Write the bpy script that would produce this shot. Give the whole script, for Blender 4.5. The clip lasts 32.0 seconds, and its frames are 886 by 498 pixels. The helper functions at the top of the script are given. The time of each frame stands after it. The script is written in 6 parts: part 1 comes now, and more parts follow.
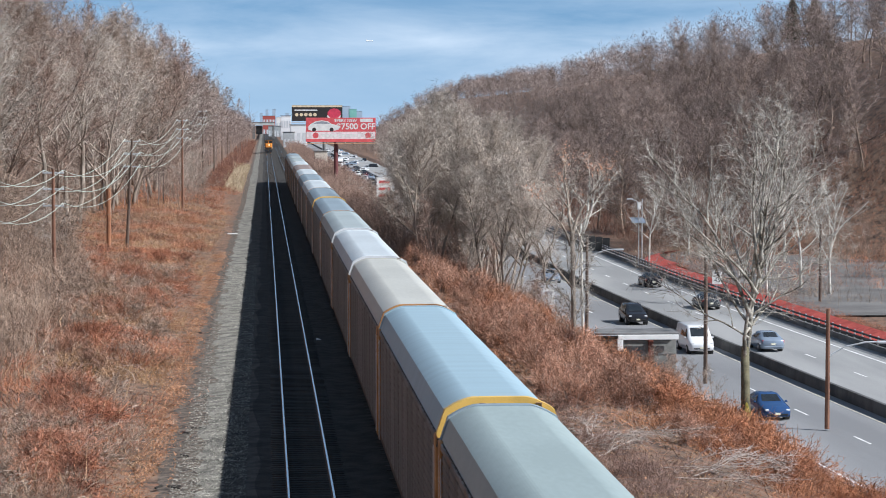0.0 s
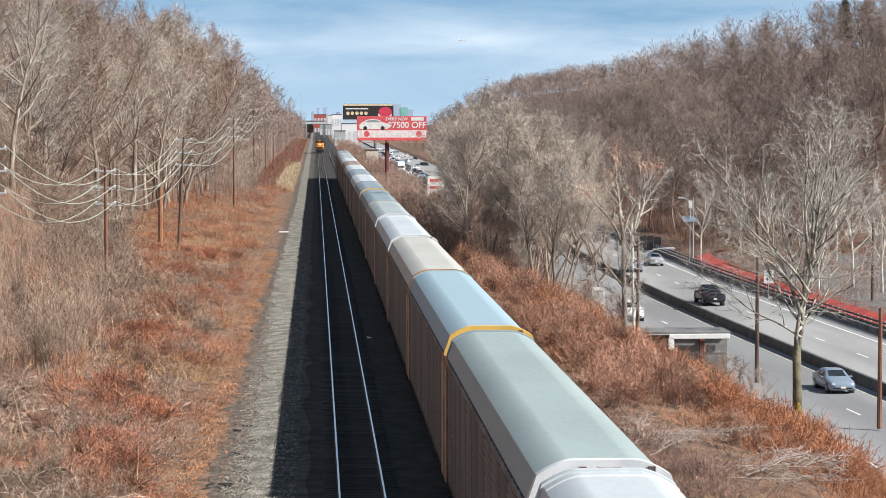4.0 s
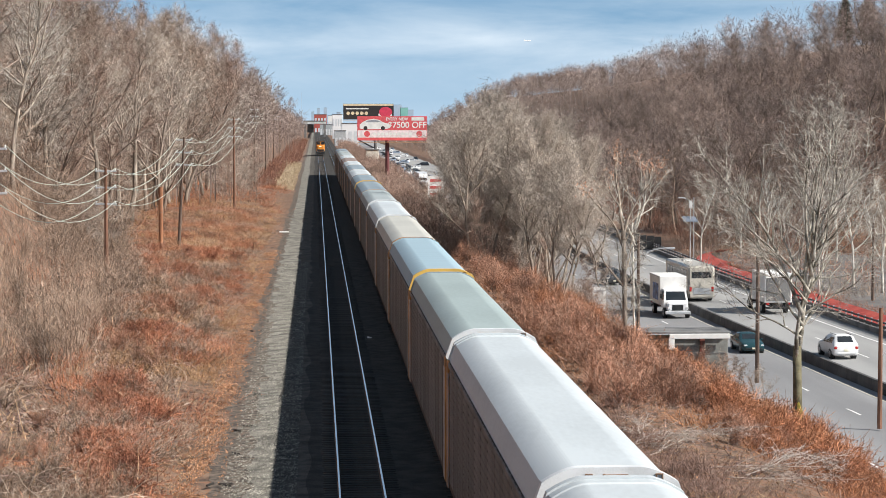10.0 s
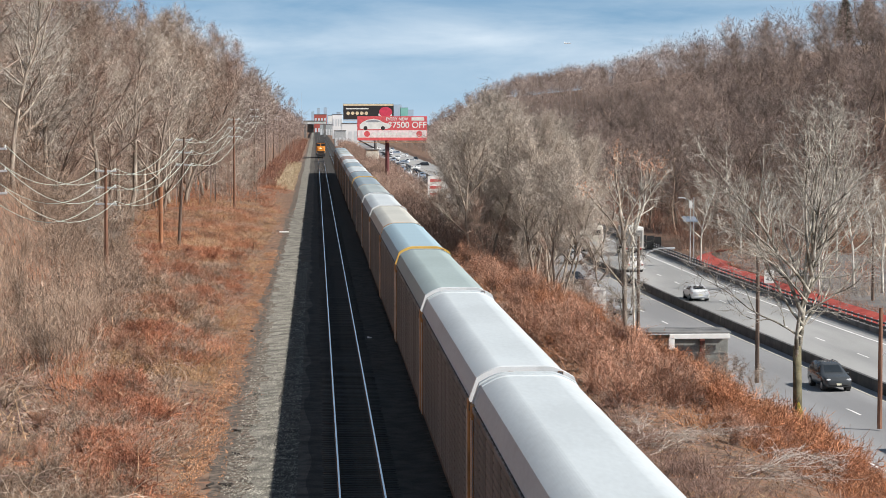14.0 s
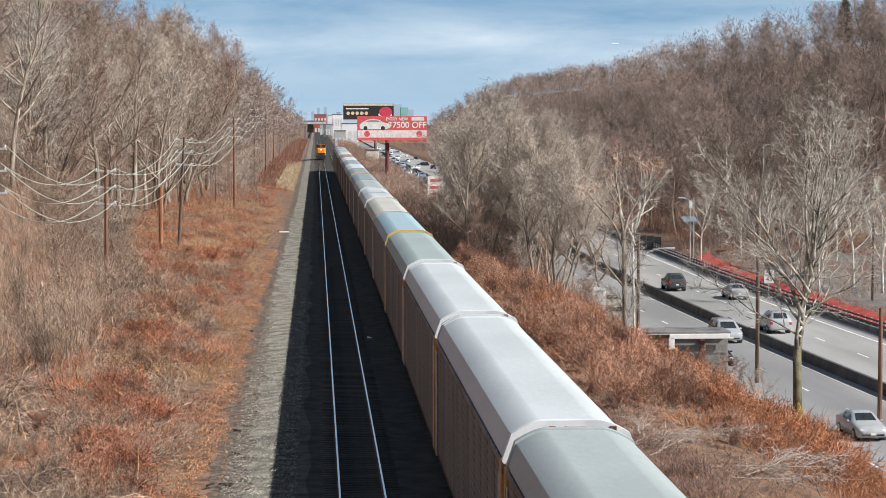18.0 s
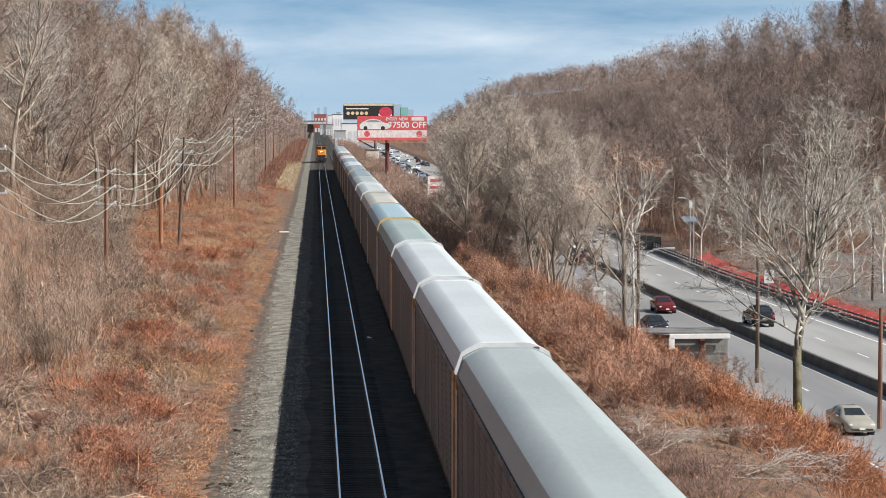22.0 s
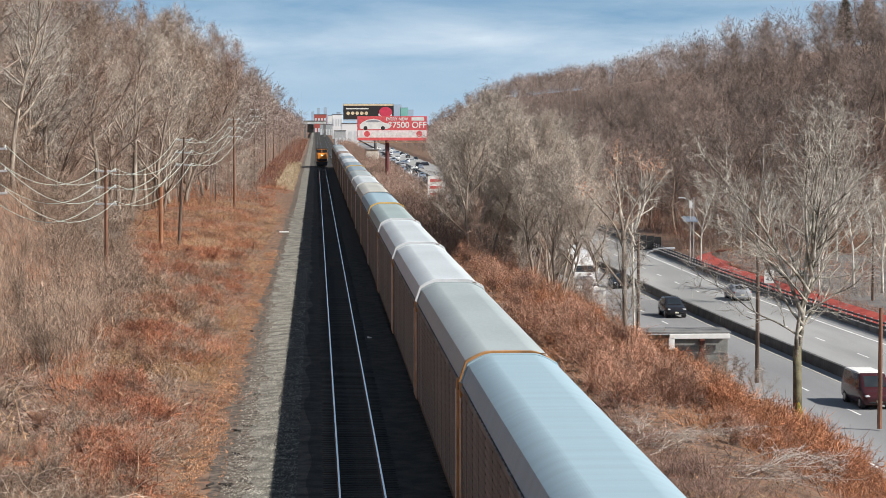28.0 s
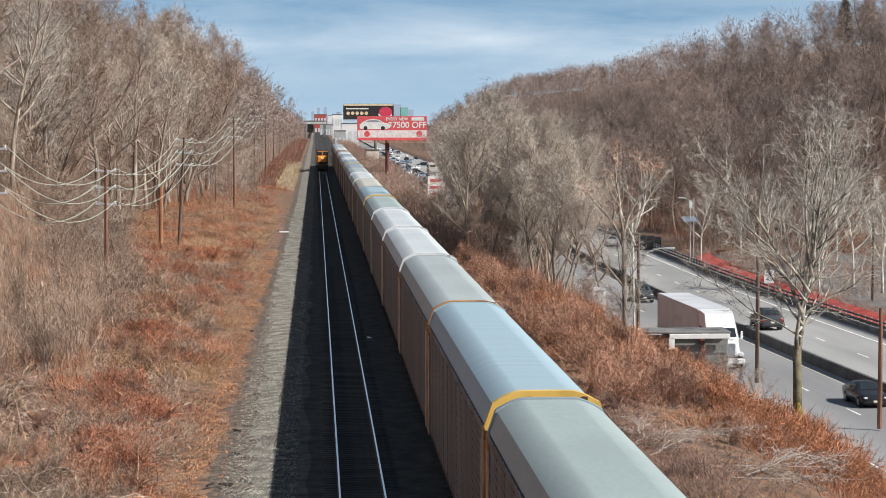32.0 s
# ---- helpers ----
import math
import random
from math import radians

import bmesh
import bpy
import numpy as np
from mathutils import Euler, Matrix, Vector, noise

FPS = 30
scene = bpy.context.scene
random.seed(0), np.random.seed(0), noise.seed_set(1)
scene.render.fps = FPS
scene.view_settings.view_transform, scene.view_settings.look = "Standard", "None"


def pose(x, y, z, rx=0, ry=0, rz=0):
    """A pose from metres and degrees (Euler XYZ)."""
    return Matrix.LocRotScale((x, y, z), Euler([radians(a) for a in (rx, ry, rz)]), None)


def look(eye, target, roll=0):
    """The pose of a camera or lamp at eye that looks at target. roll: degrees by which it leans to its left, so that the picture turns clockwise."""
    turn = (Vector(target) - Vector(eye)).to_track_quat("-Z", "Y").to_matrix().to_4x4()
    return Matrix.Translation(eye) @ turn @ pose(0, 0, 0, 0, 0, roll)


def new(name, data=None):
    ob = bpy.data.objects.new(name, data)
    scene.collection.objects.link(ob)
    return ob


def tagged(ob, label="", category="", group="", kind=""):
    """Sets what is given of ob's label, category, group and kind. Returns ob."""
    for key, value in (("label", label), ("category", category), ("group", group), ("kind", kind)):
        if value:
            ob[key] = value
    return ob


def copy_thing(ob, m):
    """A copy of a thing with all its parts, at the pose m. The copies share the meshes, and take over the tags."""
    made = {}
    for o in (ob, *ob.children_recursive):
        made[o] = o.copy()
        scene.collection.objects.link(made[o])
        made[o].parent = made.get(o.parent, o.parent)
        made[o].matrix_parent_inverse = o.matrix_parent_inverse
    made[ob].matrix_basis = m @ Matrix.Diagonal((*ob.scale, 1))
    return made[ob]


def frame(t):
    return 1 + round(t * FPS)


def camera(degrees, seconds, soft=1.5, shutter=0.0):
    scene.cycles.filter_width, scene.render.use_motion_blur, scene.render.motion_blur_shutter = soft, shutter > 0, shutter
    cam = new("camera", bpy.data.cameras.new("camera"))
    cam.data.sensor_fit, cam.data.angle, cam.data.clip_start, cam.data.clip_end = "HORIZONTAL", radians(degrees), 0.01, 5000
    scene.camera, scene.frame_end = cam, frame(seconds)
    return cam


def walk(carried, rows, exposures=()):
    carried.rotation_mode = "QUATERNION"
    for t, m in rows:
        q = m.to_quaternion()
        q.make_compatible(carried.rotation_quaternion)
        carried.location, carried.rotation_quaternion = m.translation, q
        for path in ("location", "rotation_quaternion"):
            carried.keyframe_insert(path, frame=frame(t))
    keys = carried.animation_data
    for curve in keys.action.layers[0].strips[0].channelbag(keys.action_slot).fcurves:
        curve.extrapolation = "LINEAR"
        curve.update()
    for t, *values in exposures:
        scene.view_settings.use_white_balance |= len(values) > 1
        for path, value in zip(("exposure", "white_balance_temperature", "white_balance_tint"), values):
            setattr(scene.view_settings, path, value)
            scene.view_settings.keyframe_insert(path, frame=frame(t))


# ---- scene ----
# the camera stands on an overpass, pans a little at first, then holds still
FOCAL = 4007.0
EYE = (0.0, 0.0, 12.47)
cam = camera(2 * math.degrees(math.atan(784 / FOCAL)), 32.0, soft=0.85, shutter=0.4)


def aim(dx, dy):
    """Camera pose with the vanishing point of the tracks moved by (dx, dy)."""
    yaw = math.degrees(math.atan((784 - 559.4 - dx) / FOCAL))
    pitch = math.degrees(math.atan((441 - 209 - dy) / FOCAL))
    return pose(*EYE, 90 - pitch, 0, -yaw)


YAW, PITCH_DOWN = math.atan(224.6 / FOCAL), math.atan(232 / FOCAL)


def spot(px, py, dist):
    """The x and z at which a direction of the view reaches a distance along the tracks."""
    fwd = Vector((math.sin(YAW) * math.cos(PITCH_DOWN), math.cos(YAW) * math.cos(PITCH_DOWN), -math.sin(PITCH_DOWN)))
    right = Vector((math.cos(YAW), -math.sin(YAW), 0))
    d = fwd * FOCAL + right * (px - 784) + right.cross(fwd) * (441 - py)
    return d.x / d.y * dist, EYE[2] + d.z / d.y * dist


PAN = [(0, -91.0, 2.6), (0.5, -123.4, 2.4), (1.0, -123.2, 1.6), (1.5, -72.5, 1.8), (2.0, -45.3, 1.2),
       (2.5, -0.2, 1.5), (3.0, 0.0, -1.4), (3.5, -1.2, 0.2), (4.2, -0.3, 0.0), (5.5, 0.0, 0.0), (32.0, 0.0, 0.0)]
walk(cam, [(t, aim(dx, dy)) for t, dx, dy in PAN], exposures=[(0.0, 0.28, 5850, 10), (1.0, 0.30, 5900, 10), (3.0, 0.4, 6200, 10), (6.0, 0.62, 6450, 10), (9.0, 0.47, 6450, 10), (13.0, 0.36, 6450, 10), (19.0, 0.36, 6450, 10), (32.0, 0.30, 6450, 10)])

# ---- light ----
SUN_EL, SUN_BEHIND = 39.8, 27.0
sun_dir = Vector((math.cos(radians(SUN_BEHIND)) * math.cos(radians(SUN_EL)),
                  -math.sin(radians(SUN_BEHIND)) * math.cos(radians(SUN_EL)), math.sin(radians(SUN_EL))))
sun = new("sun", bpy.data.lights.new("sun", "SUN"))
sun.data.energy, sun.data.angle, sun.data.color = 5.0, radians(0.55), (1.0, 0.95, 0.88)
sun.matrix_world = look(sun_dir * 300, (0, 0, 0))

world = bpy.data.worlds.new("sky")
scene.world = world
world.use_nodes = True
wn, wl = world.node_tree.nodes, world.node_tree.links
bg = wn["Background"]
sky = wn.new("ShaderNodeTexSky")
sky.sky_type, sky.sun_disc = "NISHITA", False
sky.sun_elevation, sky.sun_rotation = radians(SUN_EL), radians(90 + SUN_BEHIND)
sky.air_density, sky.dust_density, sky.ozone_density = 1.0, 0.3, 2.0
tc = wn.new("ShaderNodeTexCoord")
lift = wn.new("ShaderNodeVectorMath")
lift.operation = "ADD"
lift.inputs[1].default_value = (0, 0, 0.20)
wl.new(tc.outputs["Generated"], lift.inputs[0])
wl.new(lift.outputs[0], sky.inputs["Vector"])
cm = wn.new("ShaderNodeMapping")
cm.inputs["Scale"].default_value = (13, 13, 62)
wl.new(tc.outputs["Generated"], cm.inputs["Vector"])
cn = wn.new("ShaderNodeTexNoise")
cn.inputs["Scale"].default_value, cn.inputs["Detail"].default_value, cn.inputs["Roughness"].default_value = 0.8, 7, 0.58
cn.inputs["Distortion"].default_value = 0.3
wl.new(cm.outputs[0], cn.inputs["Vector"])
sep = wn.new("ShaderNodeSeparateXYZ")
wl.new(tc.outputs["Generated"], sep.inputs[0])
zr = wn.new("ShaderNodeValToRGB")
els = zr.color_ramp.elements
els[0].position, els[0].color = 0.0, (0.42, 0.0, 0, 1)
els[1].position, els[1].color = 1.0, (0.22, 0.6, 0, 1)
# red: how white the sky is at that height; green: how broken the clouds are
for p, c, k in ((0.008, 0.34, 0.1), (0.018, 0.40, 0.5), (0.026, 0.50, 1.0), (0.037, 0.50, 1.2), (0.044, 0.30, 0.9), (0.054, 0.22, 0.7), (0.12, 0.22, 0.9)):
    e = els.new(p)
    e.color = (c, k, 0, 1)
wl.new(sep.outputs[2], zr.inputs[0])
parts_rg = wn.new("ShaderNodeSeparateColor")
wl.new(zr.outputs[0], parts_rg.inputs[0])
off = wn.new("ShaderNodeMath")
off.operation = "SUBTRACT"
off.inputs[1].default_value = 0.5
wl.new(cn.outputs["Fac"], off.inputs[0])
add = wn.new("ShaderNodeMath")
add.operation = "MULTIPLY_ADD"
wl.new(off.outputs[0], add.inputs[0])
wl.new(parts_rg.outputs[1], add.inputs[1])
wl.new(parts_rg.outputs[0], add.inputs[2])
cr = wn.new("ShaderNodeClamp")
cr.inputs["Max"].default_value = 0.72
wl.new(add.outputs[0], cr.inputs[0])
mx = wn.new("ShaderNodeMix")
mx.data_type = "RGBA"
mx.inputs[7].default_value = (10.0, 11.0, 11.8, 1)
wl.new(cr.outputs[0], mx.inputs[0])
sat = wn.new("ShaderNodeHueSaturation")
sat.inputs["Hue"].default_value = 0.488
sat.inputs["Saturation"].default_value, sat.inputs["Value"].default_value = 1.30, 1.26
wl.new(sky.outputs[0], sat.inputs["Color"])
wl.new(sat.outputs[0], mx.inputs[6])
# the sky is brightest towards the horizon
hz = wn.new("ShaderNodeMapRange")
hz.inputs[1].default_value, hz.inputs[2].default_value = 0.06, 0.35
hz.inputs[3].default_value, hz.inputs[4].default_value = 1.0, 0.6
wl.new(sep.outputs[2], hz.inputs[0])
fade = wn.new("ShaderNodeVectorMath")
fade.operation = "SCALE"
wl.new(mx.outputs[2], fade.inputs[0])
wl.new(hz.outputs[0], fade.inputs["Scale"])
wl.new(fade.outputs[0], bg.inputs["Color"])
bg.inputs["Strength"].default_value = 0.07


# ---- materials ----
def material(name, a, b, scale=4.0, rough=0.8, metal=0.0, bump=0.0, fine=40.0, obj=0.0, island=0.0, detail=4.0, stretch=(1, 1, 1), spots=None):
    """Two colours mixed by noise at two scales; obj and island vary the brightness from piece to piece."""
    m = bpy.data.materials.new(name)
    m.use_nodes = True
    n, l = m.node_tree.nodes, m.node_tree.links
    s = n["Principled BSDF"]
    s.inputs["Roughness"].default_value, s.inputs["Metallic"].default_value = rough, metal
    t = n.new("ShaderNodeTexCoord")
    mp = n.new("ShaderNodeMapping")
    mp.inputs["Scale"].default_value = stretch
    l.new(t.outputs["Object"], mp.inputs[0])
    big, small = n.new("ShaderNodeTexNoise"), n.new("ShaderNodeTexNoise")
    big.inputs["Scale"].default_value, big.inputs["Detail"].default_value = scale, detail
    small.inputs["Scale"].default_value, small.inputs["Detail"].default_value = fine, 3
    l.new(mp.outputs[0], big.inputs["Vector"])
    l.new(mp.outputs[0], small.inputs["Vector"])
    ramp = n.new("ShaderNodeValToRGB")
    ramp.color_ramp.elements[0].position, ramp.color_ramp.elements[1].position = 0.36, 0.64
    ramp.color_ramp.elements[0].color, ramp.color_ramp.elements[1].color = (*a, 1), (*b, 1)
    mixn = n.new("ShaderNodeMath")
    mixn.operation = "MULTIPLY_ADD"
    mixn.inputs[1].default_value = 0.35
    l.new(small.outputs["Fac"], mixn.inputs[0])
    sub = n.new("ShaderNodeMath")
    sub.operation = "SUBTRACT"
    sub.inputs[1].default_value = 0.175
    l.new(big.outputs["Fac"], sub.inputs[0])
    l.new(sub.outputs[0], mixn.inputs[2])
    l.new(mixn.outputs[0], ramp.inputs[0])
    col = ramp.outputs[0]
    for k, kind in ((obj, "ShaderNodeObjectInfo"), (island, "ShaderNodeNewGeometry")):
        if not k:
            continue
        hs = n.new("ShaderNodeHueSaturation")
        src = n.new(kind).outputs["Random" if k is obj and kind == "ShaderNodeObjectInfo" else "Random Per Island"]
        mr = n.new("ShaderNodeMapRange")
        mr.inputs[3].default_value, mr.inputs[4].default_value = 1 - k, 1 + k
        l.new(src, mr.inputs[0])
        l.new(mr.outputs[0], hs.inputs["Value"])
        l.new(col, hs.inputs["Color"])
        col = hs.outputs[0]
    if spots:
        vn = n.new("ShaderNodeTexNoise")
        vn.inputs["Scale"].default_value, vn.inputs["Detail"].default_value = spots[1], 5
        l.new(t.outputs["Object"], vn.inputs["Vector"])
        vr = n.new("ShaderNodeValToRGB")
        vr.color_ramp.elements[0].position, vr.color_ramp.elements[1].position = spots[2], spots[2] + 0.08
        l.new(vn.outputs["Fac"], vr.inputs[0])
        sm = n.new("ShaderNodeMix")
        sm.data_type = "RGBA"
        sm.inputs[7].default_value = (*spots[0], 1)
        l.new(vr.outputs[0], sm.inputs[0])
        l.new(col, sm.inputs[6])
        col = sm.outputs[2]
    l.new(col, s.inputs["Base Color"])
    if bump:
        bp = n.new("ShaderNodeBump")
        bp.inputs["Strength"].default_value, bp.inputs["Distance"].default_value = bump, 0.05
        l.new(small.outputs["Fac"], bp.inputs["Height"])
        l.new(bp.outputs[0], s.inputs["Normal"])
    return m


def shade(c, k):
    return tuple(v * k for v in c)


def paint(name, c, rough=0.35, metal=0.0, var=0.12):
    return material(name, shade(c, 1 - var), shade(c, 1 + var), 1.5, rough, metal, 0.03)


def glowing(name, c, k):
    m = bpy.data.materials.new(name)
    m.use_nodes = True
    s = m.node_tree.nodes["Principled BSDF"]
    s.inputs["Base Color"].default_value = (*c, 1)
    s.inputs["Emission Color"].default_value = (*c, 1)
    s.inputs["Emission Strength"].default_value = k
    return m


M_GROUND = material("leaf_litter", (0.075, 0.047, 0.033), (0.26, 0.17, 0.115), 1.1, 0.95, 0, 0.8, 9.0, spots=((0.26, 0.128, 0.076), 2.2, 0.52))
# next two ballast colours are darkened to stand for the train's shadow
M_BED = material("shadow_ballast", (0.017, 0.0155, 0.0135), (0.05, 0.044, 0.037), 1.3, 0.95, 0, 1.0, 14.0)
M_HALF_SHADOW = material("grimy_ballast", (0.04, 0.036, 0.03), (0.115, 0.1, 0.083), 1.3, 0.95, 0, 1.0, 14.0)
M_BALLAST = material("ballast", (0.12, 0.112, 0.095), (0.30, 0.28, 0.235), 1.3, 0.95, 0, 1.0, 14.0, spots=((0.10, 0.09, 0.08), 0.35, 0.60))
M_ASPHALT = material("asphalt", (0.21, 0.21, 0.214), (0.30, 0.30, 0.303), 0.25, 0.9, 0, 0.2, 30.0, stretch=(1, 0.12, 1))
M_ASPHALT_PALE = material("worn_asphalt", (0.26, 0.26, 0.255), (0.36, 0.355, 0.345), 0.25, 0.9, 0, 0.2, 30.0, stretch=(1, 0.12, 1))
M_LOT = material("lot_asphalt", (0.12, 0.112, 0.105), (0.20, 0.19, 0.18), 0.2, 0.9, 0, 0.2, 20.0)
M_LINE = material("road_paint", (0.62, 0.62, 0.60), (0.82, 0.82, 0.80), 2.0, 0.7)
M_DARKWALL = material("dark_concrete", (0.13, 0.13, 0.128), (0.22, 0.215, 0.21), 0.6, 0.9, 0, 0.2, 20.0)
M_RED = material("red_mulch", (0.42, 0.06, 0.045), (0.60, 0.11, 0.08), 1.2, 0.9, 0, 0.4, 18.0)
M_STEEL = material("rail_steel", (0.74, 0.74, 0.75), (0.88, 0.88, 0.89), 3.0, 0.16, 1.0)
M_RUST = material("rusty_steel", (0.10, 0.05, 0.03), (0.20, 0.10, 0.06), 3.0, 0.8, 0.2)
M_TIE = material("creosote_tie", (0.025, 0.022, 0.02), (0.062, 0.053, 0.044), 2.0, 0.9, obj=0.3)
M_BARK = material("grey_bark", (0.17, 0.133, 0.105), (0.41, 0.335, 0.27), 1.5, 0.95, 0, 0.4, 12.0, obj=0.3, stretch=(3, 3, 0.5))
M_TWIG = material("bare_twigs", (0.205, 0.146, 0.108), (0.385, 0.29, 0.225), 0.6, 0.95, obj=0.28, island=0.55)
M_TRUNK = material("olive_sycamore_bark", (0.085, 0.075, 0.042), (0.20, 0.18, 0.11), 1.3, 0.9, 0, 0.3, 10.0, spots=((0.36, 0.27, 0.08), 0.8, 0.60))
M_PALE_BARK = material("pale_sycamore_bark", (0.36, 0.325, 0.265), (0.76, 0.72, 0.64), 1.6, 0.9, 0, 0.3, 10.0, spots=((0.20, 0.17, 0.12), 1.7, 0.57))
M_GOLD = material("golden_weeds", (0.33, 0.18, 0.09), (0.58, 0.37, 0.2), 0.3, 0.95, island=0.4)
M_SOIL = material("dark_soil", (0.06, 0.048, 0.038), (0.20, 0.155, 0.12), 2.5, 0.95, 0, 1.0, 10.0)
M_KNOT = material("rust_stalks", (0.18, 0.072, 0.05), (0.70, 0.305, 0.165), 0.42, 0.95, obj=0.25, island=0.65, detail=6.0)
M_RUSSET = material("orange_stalks", (0.19, 0.076, 0.044), (0.72, 0.335, 0.165), 0.3, 0.95, obj=0.25, island=0.62, detail=6.0)
M_TAN = material("tan_weeds", (0.33, 0.205, 0.115), (0.58, 0.40, 0.245), 0.2, 0.95, island=0.6)
M_DEAD = material("dead_wood", (0.30, 0.245, 0.205), (0.58, 0.50, 0.44), 1.2, 0.95, 0, 0.3, 12.0)
M_GREYBRUSH = material("grey_brush", (0.195, 0.134, 0.098), (0.47, 0.345, 0.257), 0.3, 0.95, obj=0.25, island=0.65)
M_TUFT = material("orange_leaf_tufts", (0.33, 0.13, 0.06), (0.50, 0.225, 0.11), 0.8, 0.9, island=0.3)
M_LEAF = material("dry_orange_leaves", (0.32, 0.15, 0.075), (0.58, 0.32, 0.18), 0.8, 0.9, island=0.4)
M_EVERGREEN = material("evergreen", (0.03, 0.05, 0.02), (0.07, 0.10, 0.04), 1.0, 0.9, island=0.4)
M_POLE = material("weathered_pole", (0.085, 0.058, 0.045), (0.18, 0.125, 0.095), 1.0, 0.9, 0, 0.3, 20.0, stretch=(4, 4, 0.5))
M_POLE_BROWN = material("brown_pole", (0.15, 0.075, 0.048), (0.27, 0.135, 0.085), 1.0, 0.9, 0, 0.3, 20.0, stretch=(4, 4, 0.5))
M_POLE_RED = material("new_pole", (0.24, 0.105, 0.055), (0.40, 0.18, 0.09), 1.0, 0.9, 0, 0.3, 20.0, stretch=(4, 4, 0.5))
M_WIRE = material("green_copper_wire", (0.40, 0.50, 0.44), (0.58, 0.66, 0.58), 2.0, 0.5)
M_GALV = material("galvanised_steel", (0.50, 0.51, 0.52), (0.66, 0.67, 0.68), 2.0, 0.45, 0.5)
M_WHITE = material("white_paint", (0.70, 0.69, 0.66), (0.84, 0.83, 0.80), 1.0, 0.6, 0, 0.05)
M_BLACK = material("black_paint", (0.012, 0.012, 0.013), (0.03, 0.03, 0.03), 2.0, 0.5)
M_RUBBER = material("tyre_rubber", (0.015, 0.015, 0.015), (0.03, 0.03, 0.03), 4.0, 0.85)
M_RIM = material("alloy_rim", (0.35, 0.35, 0.36), (0.5, 0.5, 0.51), 4.0, 0.35, 0.7)
M_GLASS = material("tinted_glass", (0.02, 0.025, 0.03), (0.035, 0.04, 0.045), 1.0, 0.05)
M_HEAD = material("headlight_lens", (0.75, 0.76, 0.78), (0.9, 0.9, 0.9), 4.0, 0.1, 0.3)
M_TAIL = material("tail_light_lens", (0.40, 0.02, 0.02), (0.55, 0.04, 0.03), 4.0, 0.2)
M_PLATE = material("plate", (0.65, 0.62, 0.45), (0.8, 0.76, 0.6), 4.0, 0.6)


# ---- building helpers ----
class Geo:
    """Collects vertices and faces of one mesh."""

    def __init__(self):
        self.v, self.f = [], []

    def add(self, vs, fs):
        k = len(self.v)
        self.v.extend(vs)
        self.f.extend([tuple(i + k for i in f) for f in fs])
        return self

    def box(self, c, s, ch=0.0, top=(1, 1)):
        """A box about c with size s, chamfered by ch; top scales its upper face."""
        hx, hy, hz = s[0] / 2, s[1] / 2, s[2] / 2
        if ch <= 0:
            vs = []
            for z in (-1, 1):
                kx, ky = top if z > 0 else (1, 1)
                for x, y in ((-1, -1), (1, -1), (1, 1), (-1, 1)):
                    vs.append((c[0] + x * hx * kx, c[1] + y * hy * ky, c[2] + z * hz))
            return self.add(vs, [(3, 2, 1, 0), (4, 5, 6, 7), (0, 1, 5, 4), (1, 2, 6, 5), (2, 3, 7, 6), (3, 0, 4, 7)])
        ch = min(ch, hx * 0.9, hy * 0.9, hz * 0.9)
        vs = []
        for z, e, in ((-hz, ch), (-hz + ch, 0), (hz - ch, 0), (hz, ch)):
            kx, ky = top if z > 0 else (1, 1)
            for x, y in ((-hx + e + ch, -hy + e), (hx - e - ch, -hy + e), (hx - e, -hy + e + ch), (hx - e, hy - e - ch),
                         (hx - e - ch, hy - e), (-hx + e + ch, hy - e), (-hx + e, hy - e - ch), (-hx + e, -hy + e + ch)):
                vs.append((c[0] + x * kx, c[1] + y * ky, c[2] + z))
        fs = [tuple(range(7, -1, -1)), tuple(range(24, 32))]
        for r in range(3):
            for i in range(8):
                j = (i + 1) % 8
                fs.append((r * 8 + i, r * 8 + j, r * 8 + 8 + j, r * 8 + 8 + i))
        return self.add(vs, fs)

    def tube(self, p, q, r, r2=None, n=6, caps=True):
        p, q = Vector(p), Vector(q)
        r2 = r if r2 is None else r2
        d = (q - p).normalized()
        a = d.orthogonal().normalized()
        b = d.cross(a)
        vs = []
        for o, rr in ((p, r), (q, r2)):
            for i in range(n):
                w = 2 * math.pi * i / n
                vs.append(tuple(o + (a * math.cos(w) + b * math.sin(w)) * rr))
        fs = [(i, (i + 1) % n, n + (i + 1) % n, n + i) for i in range(n)]
        if caps:
            fs += [tuple(range(n - 1, -1, -1)), tuple(range(n, 2 * n))]
        return self.add(vs, fs)

    def loft(self, rings, closed=True, caps=True):
        n = len(rings[0])
        vs = [p for r in rings for p in r]
        fs = []
        for k in range(len(rings) - 1):
            for i in range(n if closed else n - 1):
                j = (i + 1) % n
                fs.append((k * n + i, k * n + j, (k + 1) * n + j, (k + 1) * n + i))
        if caps and closed:
            fs += [tuple(range(n - 1, -1, -1)), tuple(range((len(rings) - 1) * n, len(rings) * n))]
        return self.add(vs, fs)

    def mesh(self, name, mat, smooth=False):
        me = bpy.data.meshes.new(name)
        me.from_pydata(self.v, [], self.f)
        if mat:
            me.materials.append(mat)
        if smooth:
            me.polygons.foreach_set("use_smooth", [True] * len(me.polygons))
        me.update()
        return me


def part(name, geo, mat, parent=None, label="", smooth=False, at=None, kind=""):
    """One mesh object under its thing or part."""
    me = geo.mesh(name, mat, smooth) if isinstance(geo, Geo) else geo
    ob = new(name, me)
    if parent is not None:
        ob.parent = parent
    if at is not None:
        ob.matrix_basis = at
    return tagged(ob, label, kind=kind)


